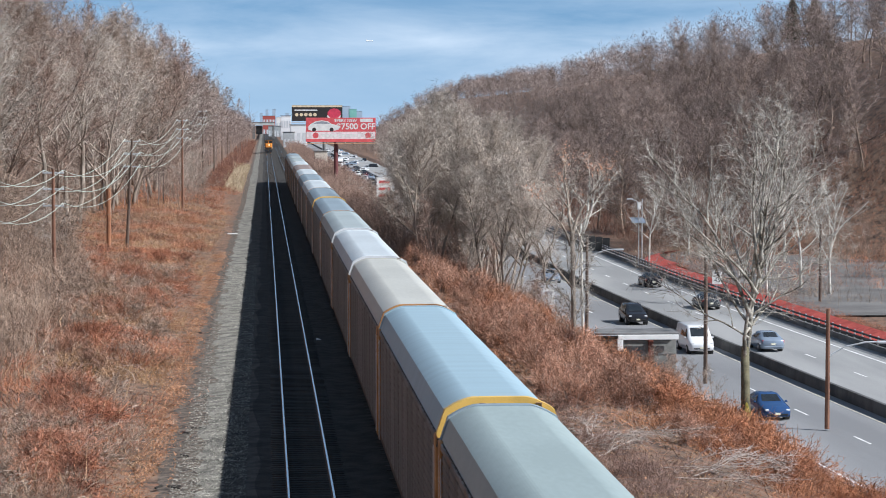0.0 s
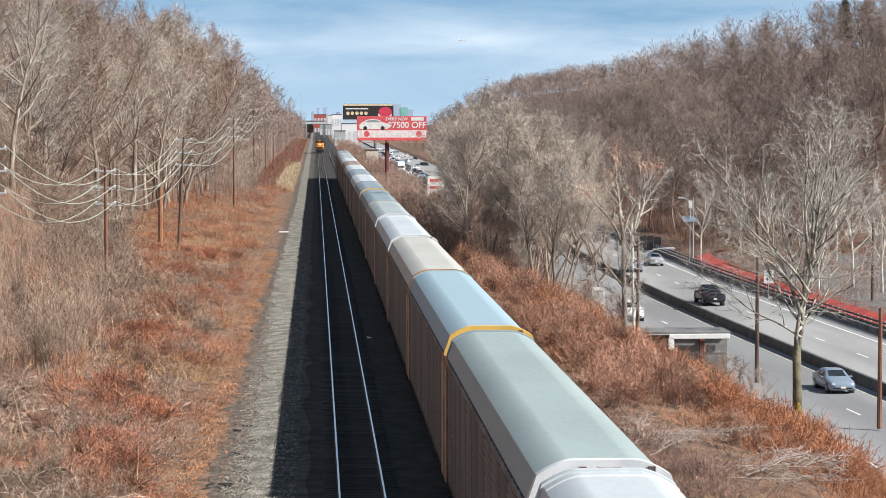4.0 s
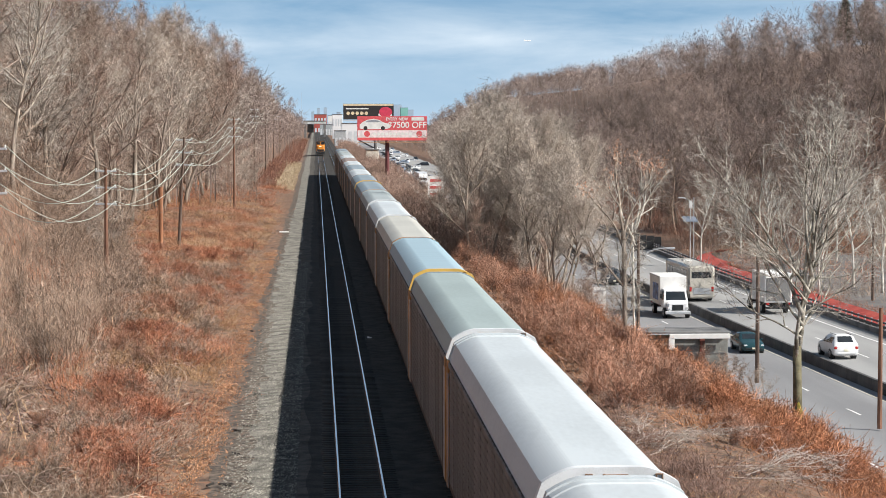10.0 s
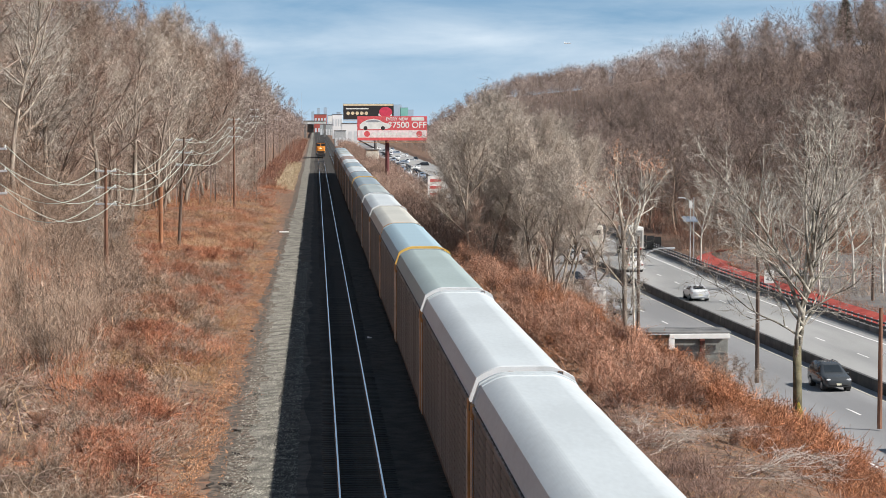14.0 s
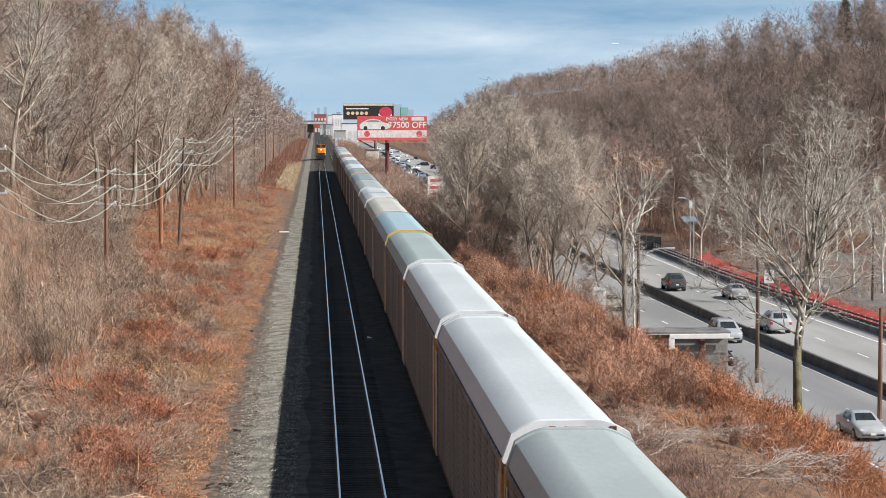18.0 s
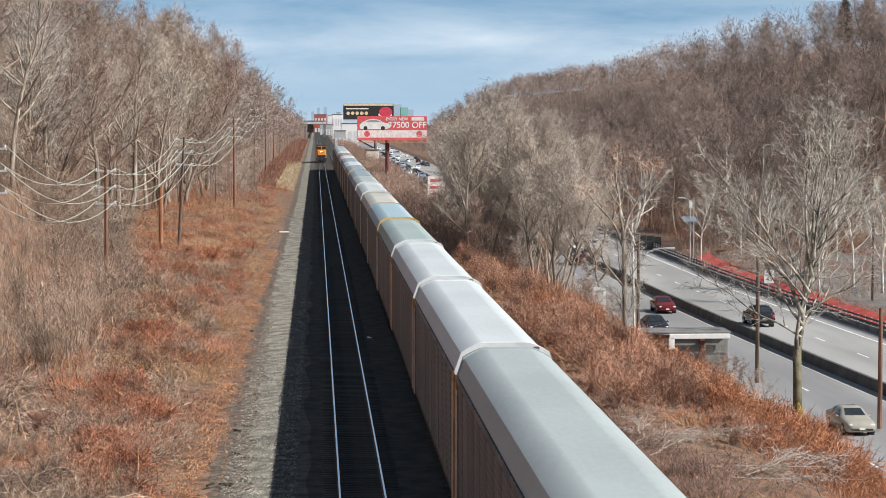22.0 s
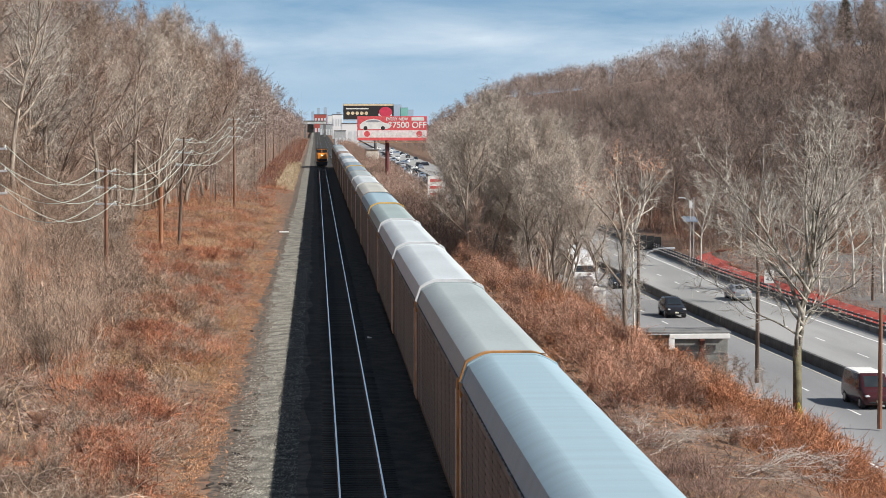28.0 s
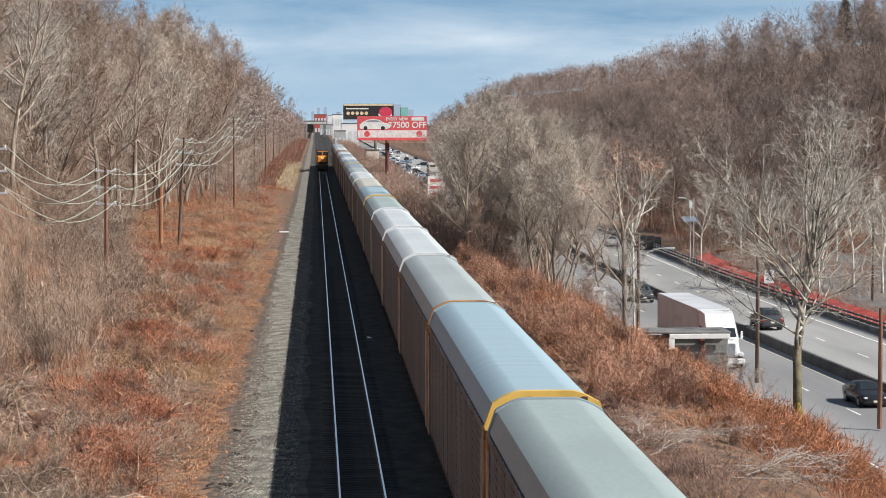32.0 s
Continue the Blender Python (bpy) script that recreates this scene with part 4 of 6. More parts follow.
roof_van = car("van", "maroon")
roof_van["label"] = "dark maroon van with a white roof on the road"
part("roof_panel", box((0, -0.8, 2.06), (1.66, 3.0, 0.16), 0.05), M_WHITE, roof_van, "white painted roof")
TRAFFIC = [
    (car("suv", "black"), drive(N1, (0, 117), (0.5, 129), (1, 159), (1.5, 226), (2, 289), (2.5, 359))),
    (car("van", "white"), drive(N1, (0, 183), (0.5, 218), (1, 273), (1.5, 364))),
    (car("sedan", "blue"), drive(N2, (0, 267), (0.5, 288))),
    (car("sedan", "bluegrey"), drive(N1, (1.5, 101), (2, 144), (2.5, 203), (3, 241), (3.5, 284))),
    (car("suv", "white"), drive(N2, (2, 19), (3, 79), (3.5, 94), (6, 239), (6.5, 281), (7, 326), (7.5, 367))),
    (box_truck(stripe=True), drive(N1, (8, 77), (8.5, 89), (9, 108), (9.5, 137), (10, 157), (10.5, 184), (11, 216), (11.5, 257), (12, 312), (12.5, 349))),
    (car("sedan", "teal"), drive(N1, (8.5, 141), (9, 171), (9.5, 205), (10, 242), (10.5, 284), (11, 334), (11.5, 380))),
    (car("suv", "charcoal"), drive(N1, (11.5, 148), (12, 175), (12.5, 209), (13, 244), (13.5, 287), (14, 332), (14.5, 372))),
    (car("sedan", "silver"), drive(N2, (14, 102), (14.5, 129), (16.5, 233), (17, 270), (17.5, 319), (18, 362))),
    (car("sedan", "black"), drive(N2, (16.5, 126), (17, 148), (17.5, 177), (18, 209), (18.5, 239), (19, 272), (19.5, 322), (20, 362))),
    (car("minivan", "silver"), drive(N1, (16.5, 130), (17, 153), (17.5, 182), (18, 216), (18.5, 261), (19, 307), (19.5, 354))),
    (car("sedan", "tan"), drive(N2, (18, 94), (18.5, 106), (19, 134), (19.5, 157), (20.5, 234), (21, 268), (21.5, 312), (22, 352))),
    (car("sedan", "black"), drive(N2, (21, 97), (21.5, 117), (22, 139), (22.5, 171), (23.5, 237), (24, 274), (24.5, 319), (25, 358))),
    (car("sedan", "red"), drive(N1, (22, 149), (22.5, 174), (23, 205), (23.5, 240), (24, 272), (24.5, 321), (25, 365))),
    (roof_van, drive(N1, (24.5, 126), (25, 148), (25.5, 177), (27.5, 328), (28, 369))),
    (car("suv", "black"), drive(N1, (27.5, 133), (28, 159), (28.5, 189), (29, 224), (29.5, 264), (30, 312), (30.5, 359))),
    (car("sedan", "black"), drive(N1, (29, 138), (29.5, 164), (30, 195), (30.5, 232), (31, 268), (31.5, 318), (32, 367))),
    (semi(), drive(N2, (29.5, 90), (30, 99), (30.5, 129), (31, 152), (31.5, 180), (32, 212))),
    (car("suv", "charcoal"), drive(N1, (31.5, 104), (32, 127))),
    (car("sedan", "bluegrey"), drive(F1, (0, 262), (0.5, 202), (1, 169), (1.5, 172), (2, 163), (2.5, 167), (3, 146), (3.5, 131))),
    (car("sedan", "charcoal"), drive(F2, (0, 197), (0.5, 142), (1, 114), (1.5, 121), (2, 118))),
    (car("sedan", "black"), drive(F2, (0, 135), (0.5, 92), (1, 69))),
    (car("sedan", "silver"), drive(F2, (0.5, 357), (1, 294), (1.5, 274), (2, 237), (2.5, 229), (3, 194), (3.5, 163))),
    (car("pickup", "black"), drive(F1, (1, 379), (1.5, 366), (2, 327), (2.5, 312), (3, 254), (3.5, 221))),
    (coach(), drive(F1, (7.5, 345), (8, 307), (8.5, 266), (9, 233), (9.5, 203), (10, 176), (10.5, 156), (11, 141))),
    (box_truck("charcoal", door=M_DARKWALL, label="grey box truck with a white rear sign"), drive(F2, (8.5, 350), (9, 322), (9.5, 290), (10, 267), (10.5, 239), (11, 211), (11.5, 190), (12, 169), (12.5, 154), (13, 139), (13.5, 125))),
    (car("suv", "white"), drive(F1, (9.5, 380), (10, 340), (10.5, 296), (11, 261), (11.5, 224), (12, 197), (12.5, 172), (13, 151), (13.5, 132))),
    (car("sedan", "white"), drive(F1, (11.5, 370), (12, 327), (12.5, 286), (13, 244), (13.5, 213), (14, 184), (14.5, 161))),
    (car("suv", "charcoal"), drive(F1, (16.5, 251), (17, 217), (17.5, 189), (18, 161), (18.5, 136))),
    (car("sedan", "silver"), drive(F2, (16.5, 336), (17, 303), (17.5, 260), (18, 227), (18.5, 198), (19, 174), (19.5, 152), (20, 136))),
    (car("suv", "silver"), drive(F1, (17, 365), (17.5, 316), (18, 271), (18.5, 228), (19, 195), (19.5, 167), (20, 142))),
    (car("suv", "black"), drive(F1, (21, 346), (21.5, 302), (22, 252), (22.5, 214), (23, 183), (23.5, 156), (24, 134))),
    (car("sedan", "silver"), drive(F2, (27.5, 257), (28, 230), (28.5, 204), (29, 184), (29.5, 165), (30, 147), (30.5, 132))),
    (car("suv", "charcoal"), drive(F1, (31, 351), (31.5, 307), (32, 260))),
]


# ---- trees ----
def grow(seed, height, spread, limbs=12, twigs=4, lean=0.0, fork=0.22, tw=0.029, sub=3, trunk_r=None, limb_w=1.45, up=0.35, sides=6):
    """A bare tree with a rounded crown: the trunk, and the crown of limbs and twigs."""
    r = random.Random(seed)
    trunk, crown = Geo(), Geo()
    tr = trunk_r or 0.010 * height + 0.03
    pts, p, d = [], Vector((0, 0, -0.3)), Vector((lean, r.uniform(-.05, .05), 1)).normalized()
    n = 9
    for k in range(n + 1):
        pts.append((p.copy(), tr * (1 - 0.9 * k / n) * (1.3 if k == 0 else 1)))
        d = (d + Vector((r.uniform(-.22, .22), r.uniform(-.22, .22), 0.13))).normalized()
        p = p + d * (height * 0.9 / n)
    ring = []
    for a, ra in pts:
        ring.append([(a.x + ra * math.cos(6.283 * i / sides), a.y + ra * math.sin(6.283 * i / sides), a.z) for i in range(sides)])
    trunk.loft(ring)

    def blade(a, b, w):
        s = (b - a).cross(Vector((r.uniform(-1, 1), r.uniform(-1, 1), r.uniform(-.3, .3))))
        if s.length > 1e-6:
            s = s.normalized() * w / 2
            crown.add([tuple(a - s), tuple(a + s), tuple(b)], [(0, 1, 2)])

    def branch(a, dirn, length, rad, level):
        m = 4 if level == 0 else 3
        q, dv = a.copy(), dirn.normalized()
        for k in range(m):
            dv = (dv + Vector((r.uniform(-.3, .3), r.uniform(-.3, .3), 0.10 + r.uniform(-.12, .22)))).normalized()
            e = q + dv * (length / m)
            r0, r1 = rad * (1 - k / m * 0.8), rad * (1 - (k + 1) / m * 0.8)
            if level == 0:
                trunk.tube(q, e, max(r0, 0.012), max(r1, 0.01), 4, False)
            else:
                blade(q - dv * 0.05, e + dv * 0.25, max(tw * 0.95, r0 * 2.0))
            if level == 0:
                for _ in range(sub):
                    o = Vector((r.uniform(-1, 1), r.uniform(-1, 1), r.uniform(-.7, .75)))
                    branch(q.lerp(e, r.random()), dv * 0.8 + o * 0.8, length * r.uniform(.3, .55), rad * 0.35 * (1 - k / m * .5), 1)
            else:
                for _ in range(twigs):
                    o = Vector((r.uniform(-1, 1), r.uniform(-1, 1), r.uniform(-.7, .8)))
                    s0 = q.lerp(e, r.random())
                    t1 = s0 + (dv * 0.7 + o * 0.9).normalized() * r.uniform(.5, 1.4) * (0.45 + height / 32)
                    blade(s0, t1, tw)
                    for _ in range(2):
                        s2 = s0.lerp(t1, r.uniform(.2, .9))
                        o2 = Vector((r.uniform(-1, 1), r.uniform(-1, 1), r.uniform(-.6, .9)))
                        blade(s2, s2 + o2.normalized() * r.uniform(.3, .9), tw * .75)
            q = e
    for k in range(limbs):
        u = fork + (0.97 - fork) * (k + r.random() * .6) / limbs
        i = min(n - 1, int(u * n))
        a = pts[i][0].lerp(pts[i + 1][0], u * n - i)
        w = k * 2.4 + r.random()
        v = (u - fork) / (1 - fork)
        dv = Vector((math.cos(w), math.sin(w), up + 1.1 * v + r.uniform(-.15, .15)))
        ln = spread * (0.72 + 0.6 * math.sin(math.pi * min(1, v * 0.9 + 0.15))) * r.uniform(.75, 1.15) * (1 - 0.45 * v)
        branch(a, dv, ln, tr * 0.4 * (1.1 - 0.6 * u) * limb_w, 0)
    return trunk, crown


def tree_kind(name, label, seed, height, spread, bark, twig, category="tree", group="bare winter trees", **kw):
    t = thing(name, label, category, group)
    a, b = grow(seed, height, spread, **kw)
    part("trunk", a, bark, t, smooth=True)
    part("crown", b, twig, t)
    return t


M_TWIG_RED = material("reddish_twigs", (0.215, 0.142, 0.108), (0.385, 0.268, 0.21), 0.6, 0.95, obj=0.25, island=0.5)
M_TWIG_TAN = material("tan_twigs", (0.34, 0.285, 0.235), (0.58, 0.50, 0.425), 0.6, 0.95, obj=0.25, island=0.5)
KINDS = []
for i, (h, s, m, kw) in enumerate([(17, 6.2, M_TWIG, {"lean": 0.12}), (16, 5.6, M_TWIG_RED, {"limbs": 13, "lean": -0.2}), (18, 6.6, M_TWIG, {"fork": 0.3}), (15, 5.8, M_TWIG_TAN, {"up": 0.5, "lean": 0.25}),
                                   (17, 5.0, M_TWIG_RED, {"up": 0.7, "limbs": 13}), (15, 6.0, M_TWIG_TAN, {"fork": 0.15})]):
    KINDS.append(tree_kind("bare_tree", "leafless brown woodland tree with fine twigs", 20 + i, h, s, M_BARK, m, **kw))
for i, (h, s, m) in enumerate([(6.5, 2.0, M_TWIG_TAN), (5.0, 1.8, M_TWIG), (7.5, 1.7, M_TWIG_RED)]):
    KINDS.append(tree_kind("sapling", "thin leafless sapling in the undergrowth", 50 + i, h, s, M_TWIG, m, "sapling", "saplings", limbs=7, fork=0.12, up=0.9, sub=1, twigs=4, sides=5, trunk_r=0.05, limb_w=0.8, tw=0.022))
# twig colour darkened to stand for shade on the right hill
M_TWIG_HILL = material("shaded_hill_twigs", (0.18, 0.134, 0.114), (0.37, 0.285, 0.244), 0.6, 0.95, obj=0.42, island=0.55)
for i, (h, s) in enumerate([(16, 5.8), (17, 5.4)]):
    KINDS.append(tree_kind("bare_tree", "dark leafless tree on the wooded hill", 120 + i, h, s, M_TWIG, M_TWIG_HILL, limbs=13))
# bark colour with a sunlit look put into its lighter tone
M_SUNBARK = material("sunlit_bark", (0.15, 0.122, 0.096), (0.44, 0.37, 0.30), 1.5, 0.95, 0, 0.3, 12.0, obj=0.25, stretch=(3, 3, 0.5))
for i, (h, s) in enumerate([(18, 5.4), (18.5, 5.0), (17.5, 4.6)]):
    KINDS.append(tree_kind("bare_tree", "leafless tree with pale limbs between track and road", 140 + i, h, s, M_SUNBARK, M_TWIG_TAN, limbs=15, limb_w=2.1, fork=0.4, twigs=4, up=1.0, trunk_r=0.18, lean=0.1 - 0.2 * i))
used = set()


def plant(kind, x, y, scale=1.0, z=None):
    m = pose(x, y, (ground_z(x, y) if z is None else z) - 0.1, 0, 0, random.uniform(0, 360))
    src = KINDS[kind]
    if kind not in used:
        used.add(kind)
        o = src
        o.matrix_basis = m
    else:
        o = copy_thing(src, m)
    o.scale = (scale, scale, scale * random.uniform(0.92, 1.08))
    return o


rt = random.Random(5)


def scatter(n, y0, y1, xa, xb, s0, s1, gap, power=1.0, kinds=(0, 1, 2, 3, 4, 5)):
    """Trees at uneven places with a least gap between them."""
    got = []
    tries = 0
    while len(got) < n and tries < n * 60:
        tries += 1
        y = y0 + (y1 - y0) * rt.random() ** power
        lo, hi = xa(y), xb(y)
        if hi <= lo:
            continue
        x = lo + (hi - lo) * rt.random()
        if all((x - a) ** 2 + (y - b) ** 2 > gap * gap for a, b in got):
            got.append((x, y))
            plant(rt.choice(kinds), x, y, rt.uniform(s0, s1))
    return got


# hillside on the left, the strip between the tracks and the road, the hill on the right
scatter(74, 140, 380, lambda y: -54, lambda y: -21.0 - 12 * (1 - smooth01(155, 195, y)), 0.95, 1.3, 3.0, 1.2)
scatter(30, 265, 420, lambda y: -25, lambda y: -17.5, 1.15, 1.45, 3.0, 1.0)
scatter(34, 330, 1250, lambda y: -30, lambda y: -15.5, 1.0, 1.3, 3.5, 1.3)
scatter(86, 200, 425, lambda y: max(14.0, 0.060 * y + 2.0), lambda y: median_x(y) - 10.5, 0.74, 0.96, 1.9, 1.2, (11, 12, 13, 11, 12, 13, 3))
scatter(20, 186, 240, lambda y: 18.5, lambda y: median_x(y) - 9.8, 0.66, 0.85, 1.6, 1.0, (11, 12, 13))
scatter(105, 285, 520, lambda y: 49 + max(0, 292 - y) * 0.8, lambda y: 105, 0.8, 1.1, 3.2, 1.2, (9, 10))
def wood_edge(y):
    """Where the weeds end and the grey shrubs of the wood begin, left of the tracks."""
    return -10.8 - 1.2 * smooth01(110, 150, y) - 8.0 * smooth01(160, 210, y) - 3.0 * smooth01(220, 320, y) + 6.0 * smooth01(330, 450, y)


scatter(70, 168, 260, lambda y: -32, lambda y: wood_edge(y) - 0.8, 0.7, 1.2, 0.9, 1.1, (6, 7, 8))
scatter(48, 185, 330, lambda y: -36, lambda y: wood_edge(y) - 2.0, 0.8, 1.35, 1.2, 1.0, (6, 7, 8))
scatter(50, 230, 420, lambda y: -30, lambda y: wood_edge(y), 0.7, 1.2, 1.2, 1.1, (6, 7, 8))
scatter(64, 190, 420, lambda y: max(11.5, 0.047 * y + 1.0), lambda y: median_x(y) - 10.2, 0.6, 1.1, 1.2, 1.3, (6, 7, 8))
scatter(75, 200, 330, lambda y: 50 + max(0, 285 - y) * 0.35, lambda y: 82, 0.7, 1.3, 1.8, 1.0, (6, 7, 8))

# far woods in one piece: rounded crowns of twigs
fw_v, fw_f = [], []


def far_tree(x, y, h, n=90, w=0.1):
    z = ground_z(x, y)
    k = len(fw_v)
    fw_v.extend([(x - 0.07, y, z), (x + 0.07, y, z), (x, y, z + h * 0.85)])
    fw_f.append((k, k + 1, k + 2))
    for _ in range(n):
        d = Vector((rt.gauss(0, 1), rt.gauss(0, 1), rt.gauss(0.25, 0.8))).normalized()
        r0 = rt.uniform(0.05, 0.8) ** 0.75
        c = Vector((x, y, z + h * 0.53))
        e = Vector((d.x * h * 0.27, d.y * h * 0.27, d.z * h * 0.45))
        p = c + e * r0
        q = p + (d * 0.45 + Vector((rt.gauss(0, .7), rt.gauss(0, .7), rt.gauss(0.1, .55)))) * rt.uniform(.4, 1.0) * h * 0.11
        s = Vector((w, 0, w * rt.uniform(-1, 1))) * 0.5
        k = len(fw_v)
        fw_v.extend([tuple(p - s), tuple(p + s), tuple(q)])
        fw_f.append((k, k + 1, k + 2))


for _ in range(900):
    y = 340 + 1100 * rt.random()
    x = 50 + 160 * rt.random() ** 1.3
    far_tree(x, y, rt.uniform(11, 15), 210, 0.04 + y / 12000)
for _ in range(280):
    y = 700 + 800 * rt.random()
    far_tree(92 + 95 * rt.random(), y, rt.uniform(11, 14.5), 190, 0.05 + y / 11000)
for _ in range(520):
    y = 380 + 1000 * rt.random()
    x = 52 + 150 * rt.random() ** 1.2
    far_tree(x, y, rt.uniform(5, 9), 70, 0.05 + y / 12000)
for _ in range(300):
    y = 330 + 1300 * rt.random()
    far_tree(-15 - 60 * rt.random() ** 1.5, y, rt.uniform(15, 20), 110, 0.04 + y / 12000)
for _ in range(420):
    y = 300 + 1100 * rt.random() ** 1.3
    far_tree(-12.5 - 30 * rt.random() ** 1.3, y, rt.uniform(4, 9), 60, 0.04 + y / 14000)
for _ in range(60):
    # tree heights set so the tops meet the left skyline in the camera's view
    y, x = rt.uniform(370, 580), -12 - 14 * rt.random()
    a = x / y
    top = 12.5 + y * (0.0055 - a * (0.75 if a > -0.02 else 0.66) + 0.002 - 0.005 * rt.random())
    far_tree(x, y, min(26, max(8, top - ground_z(x, y))), 230, 0.04 + y / 12000)
for _ in range(60):
    y = rt.uniform(760, 1250)
    far_tree(-7.6 - 9 * rt.random(), y, rt.uniform(14, 19), 150, 0.05 + y / 12000)
for _ in range(26):
    y = rt.uniform(430, 640)
    far_tree(-10.5 - 8 * rt.random(), y, rt.uniform(15, 20), 190, 0.04 + y / 12000)
for _ in range(90):
    far_tree(-14 - 120 * rt.random(), rt.uniform(1500, 2600), rt.uniform(14, 19), 80, 0.25)
tagged(new("far_woods", soup("far_woods", fw_v, fw_f, material("far_twigs", (0.145, 0.108, 0.092), (0.41, 0.318, 0.275), 0.06, 0.95, island=0.3, fine=0.5))), "distant bare brown woods on the hills", "woods", kind="stuff")

# trees that stand out
M_PALE_LIMB = material("pale_branches", (0.34, 0.305, 0.26), (0.64, 0.60, 0.53), 1.0, 0.9, spots=((0.22, 0.18, 0.14), 1.2, 0.58))


def forked_tree(name, label, seed, trunk_h, trunk_r, stems, at, twig_w=0.03, sub=2, twigs=2, limbs=7, bark=M_TRUNK, stem_bark=M_PALE_BARK, leaves=False):
    """A trunk that divides into several leaning stems, each with its own limbs."""
    t = thing(name, label, "tree", "pale roadside trees", at=at)
    g = Geo()
    rr = [(0, 1.35), (0.12, 1.05), (0.5, 0.95), (1.0, 0.9)]
    g.loft([[(trunk_r * k * math.cos(i * 0.785) - 0.02 * u * trunk_h, trunk_r * k * math.sin(i * 0.785), -0.4 + u * (trunk_h + 0.4)) for i in range(8)] for u, k in rr])
    part("trunk", g, bark, t, smooth=True)
    lines_of = []
    for j, (dx, dy, ln, x0, z0, rad) in enumerate(stems):
        y0 = 0.0
        if j > 1 and z0 > trunk_h:
            # side stems spring from the main stem on their side
            main = lines_of[0 if dx < 0.05 else 1]
            for p, q in zip(main, main[1:]):
                if p.z <= z0 <= q.z:
                    o = p.lerp(q, (z0 - p.z) / max(0.01, q.z - p.z))
                    x0, y0 = o.x, o.y
        a, b = grow(seed + j, ln, ln * 0.30, limbs=limbs, twigs=twigs, fork=0.12, tw=twig_w, sub=sub, trunk_r=rad * 1.12, up=0.7, limb_w=1.8)
        m = Matrix.Translation((x0, y0, z0)) @ Vector((0, 0, 1)).rotation_difference(Vector((dx, dy, 1)).normalized()).to_matrix().to_4x4()
        lines_of.append([m @ (sum((Vector(v) for v in a.v[6 * k:6 * k + 6]), Vector()) / 6) for k in range(10)])
        s = part("stem", a, stem_bark, t, smooth=True, at=m)
        part("crown", b, M_PALE_LIMB, s)
        if leaves and ln > 6:
            lf = Geo()
            for _ in range(90):
                v = b.v[rt.randrange(len(b.v) * 2 // 3, len(b.v))]
                k = rt.uniform(.03, .07)
                lf.add([(v[0] - k, v[1], v[2]), (v[0] + k, v[1] + k, v[2] + rt.uniform(-k, k)), (v[0], v[1] - k, v[2] - 1.5 * k)], [(0, 1, 2)])
            part("dry_foliage", lf, M_TUFT, s, "few dry orange leaves left on the twigs")
    return t


M_SYCAMORE = material("mottled_sycamore_bark", (0.12, 0.105, 0.078), (0.58, 0.54, 0.46), 1.4, 0.9, 0, 0.3, 9.0, detail=6.0)
M_SHAGGY = material("shaggy_bark", (0.13, 0.105, 0.085), (0.33, 0.28, 0.23), 2.0, 0.95, 0, 0.5, 12.0, stretch=(3, 3, 0.6))
bx, _ = spot(1412, 745, 127)
sycamore = forked_tree("sycamore_tree", "tall pale-barked bare sycamore beside the road", 71, 4.3, 0.27,
            [(-0.10, 0.05, 15.6, -0.12, 3.6, 0.12), (0.12, -0.1, 16.0, 0.0, 4.0, 0.13), (-0.38, 0.1, 12.5, -0.65, 6.4, 0.11), (0.36, 0.15, 12.0, 0.45, 6.8, 0.10), (-0.24, -0.1, 11.0, -0.35, 8.6, 0.09),
             (0.26, 0.0, 10.0, 0.35, 9.0, 0.08), (0.0, 0.3, 9.5, -0.7, 9.6, 0.09), (0.55, -0.2, 9.5, 0.8, 8.4, 0.08), (-0.6, -0.2, 10.0, -0.95, 7.6, 0.08), (-0.85, 0.1, 9.0, -0.2, 5.8, 0.07), (-1.5, 0.1, 8.5, -0.2, 5.0, 0.055), (1.1, 0.1, 7.5, 0.2, 6.0, 0.06), (-1.1, -0.2, 8.0, -0.4, 7.0, 0.055), (0.8, 0.2, 8.5, 0.4, 7.4, 0.06)],
            pose(bx, 127, -4.8), twig_w=0.026, twigs=1, limbs=7, stem_bark=M_SYCAMORE)
M_ASH_VINE = material("dry_vine", (0.20, 0.16, 0.13), (0.42, 0.35, 0.29), 0.8, 0.95, island=0.4)
moss = Geo()
moss.loft([[(0.27 * k * math.cos(a) - 0.02 * u * 4.3, 0.27 * k * math.sin(a), -0.4 + u * 4.7 + (0.3 * math.sin(3 * a) if u > 0.22 else 0)) for a in [-1.9 + 0.3 * i for i in range(9)]] for u, k in ((0, 1.41), (0.12, 1.11), (0.2, 1.06), (0.27, 1.03))], closed=False)
part("moss", moss, material("yellow_moss", (0.20, 0.17, 0.03), (0.42, 0.34, 0.06), 3.0, 0.95, 0, 0.6, 14.0), sycamore, "yellow-green moss on the trunk's foot")
fx, fz = spot(1124, 395, 172)
gz = ground_z(fx, 172) - 0.2
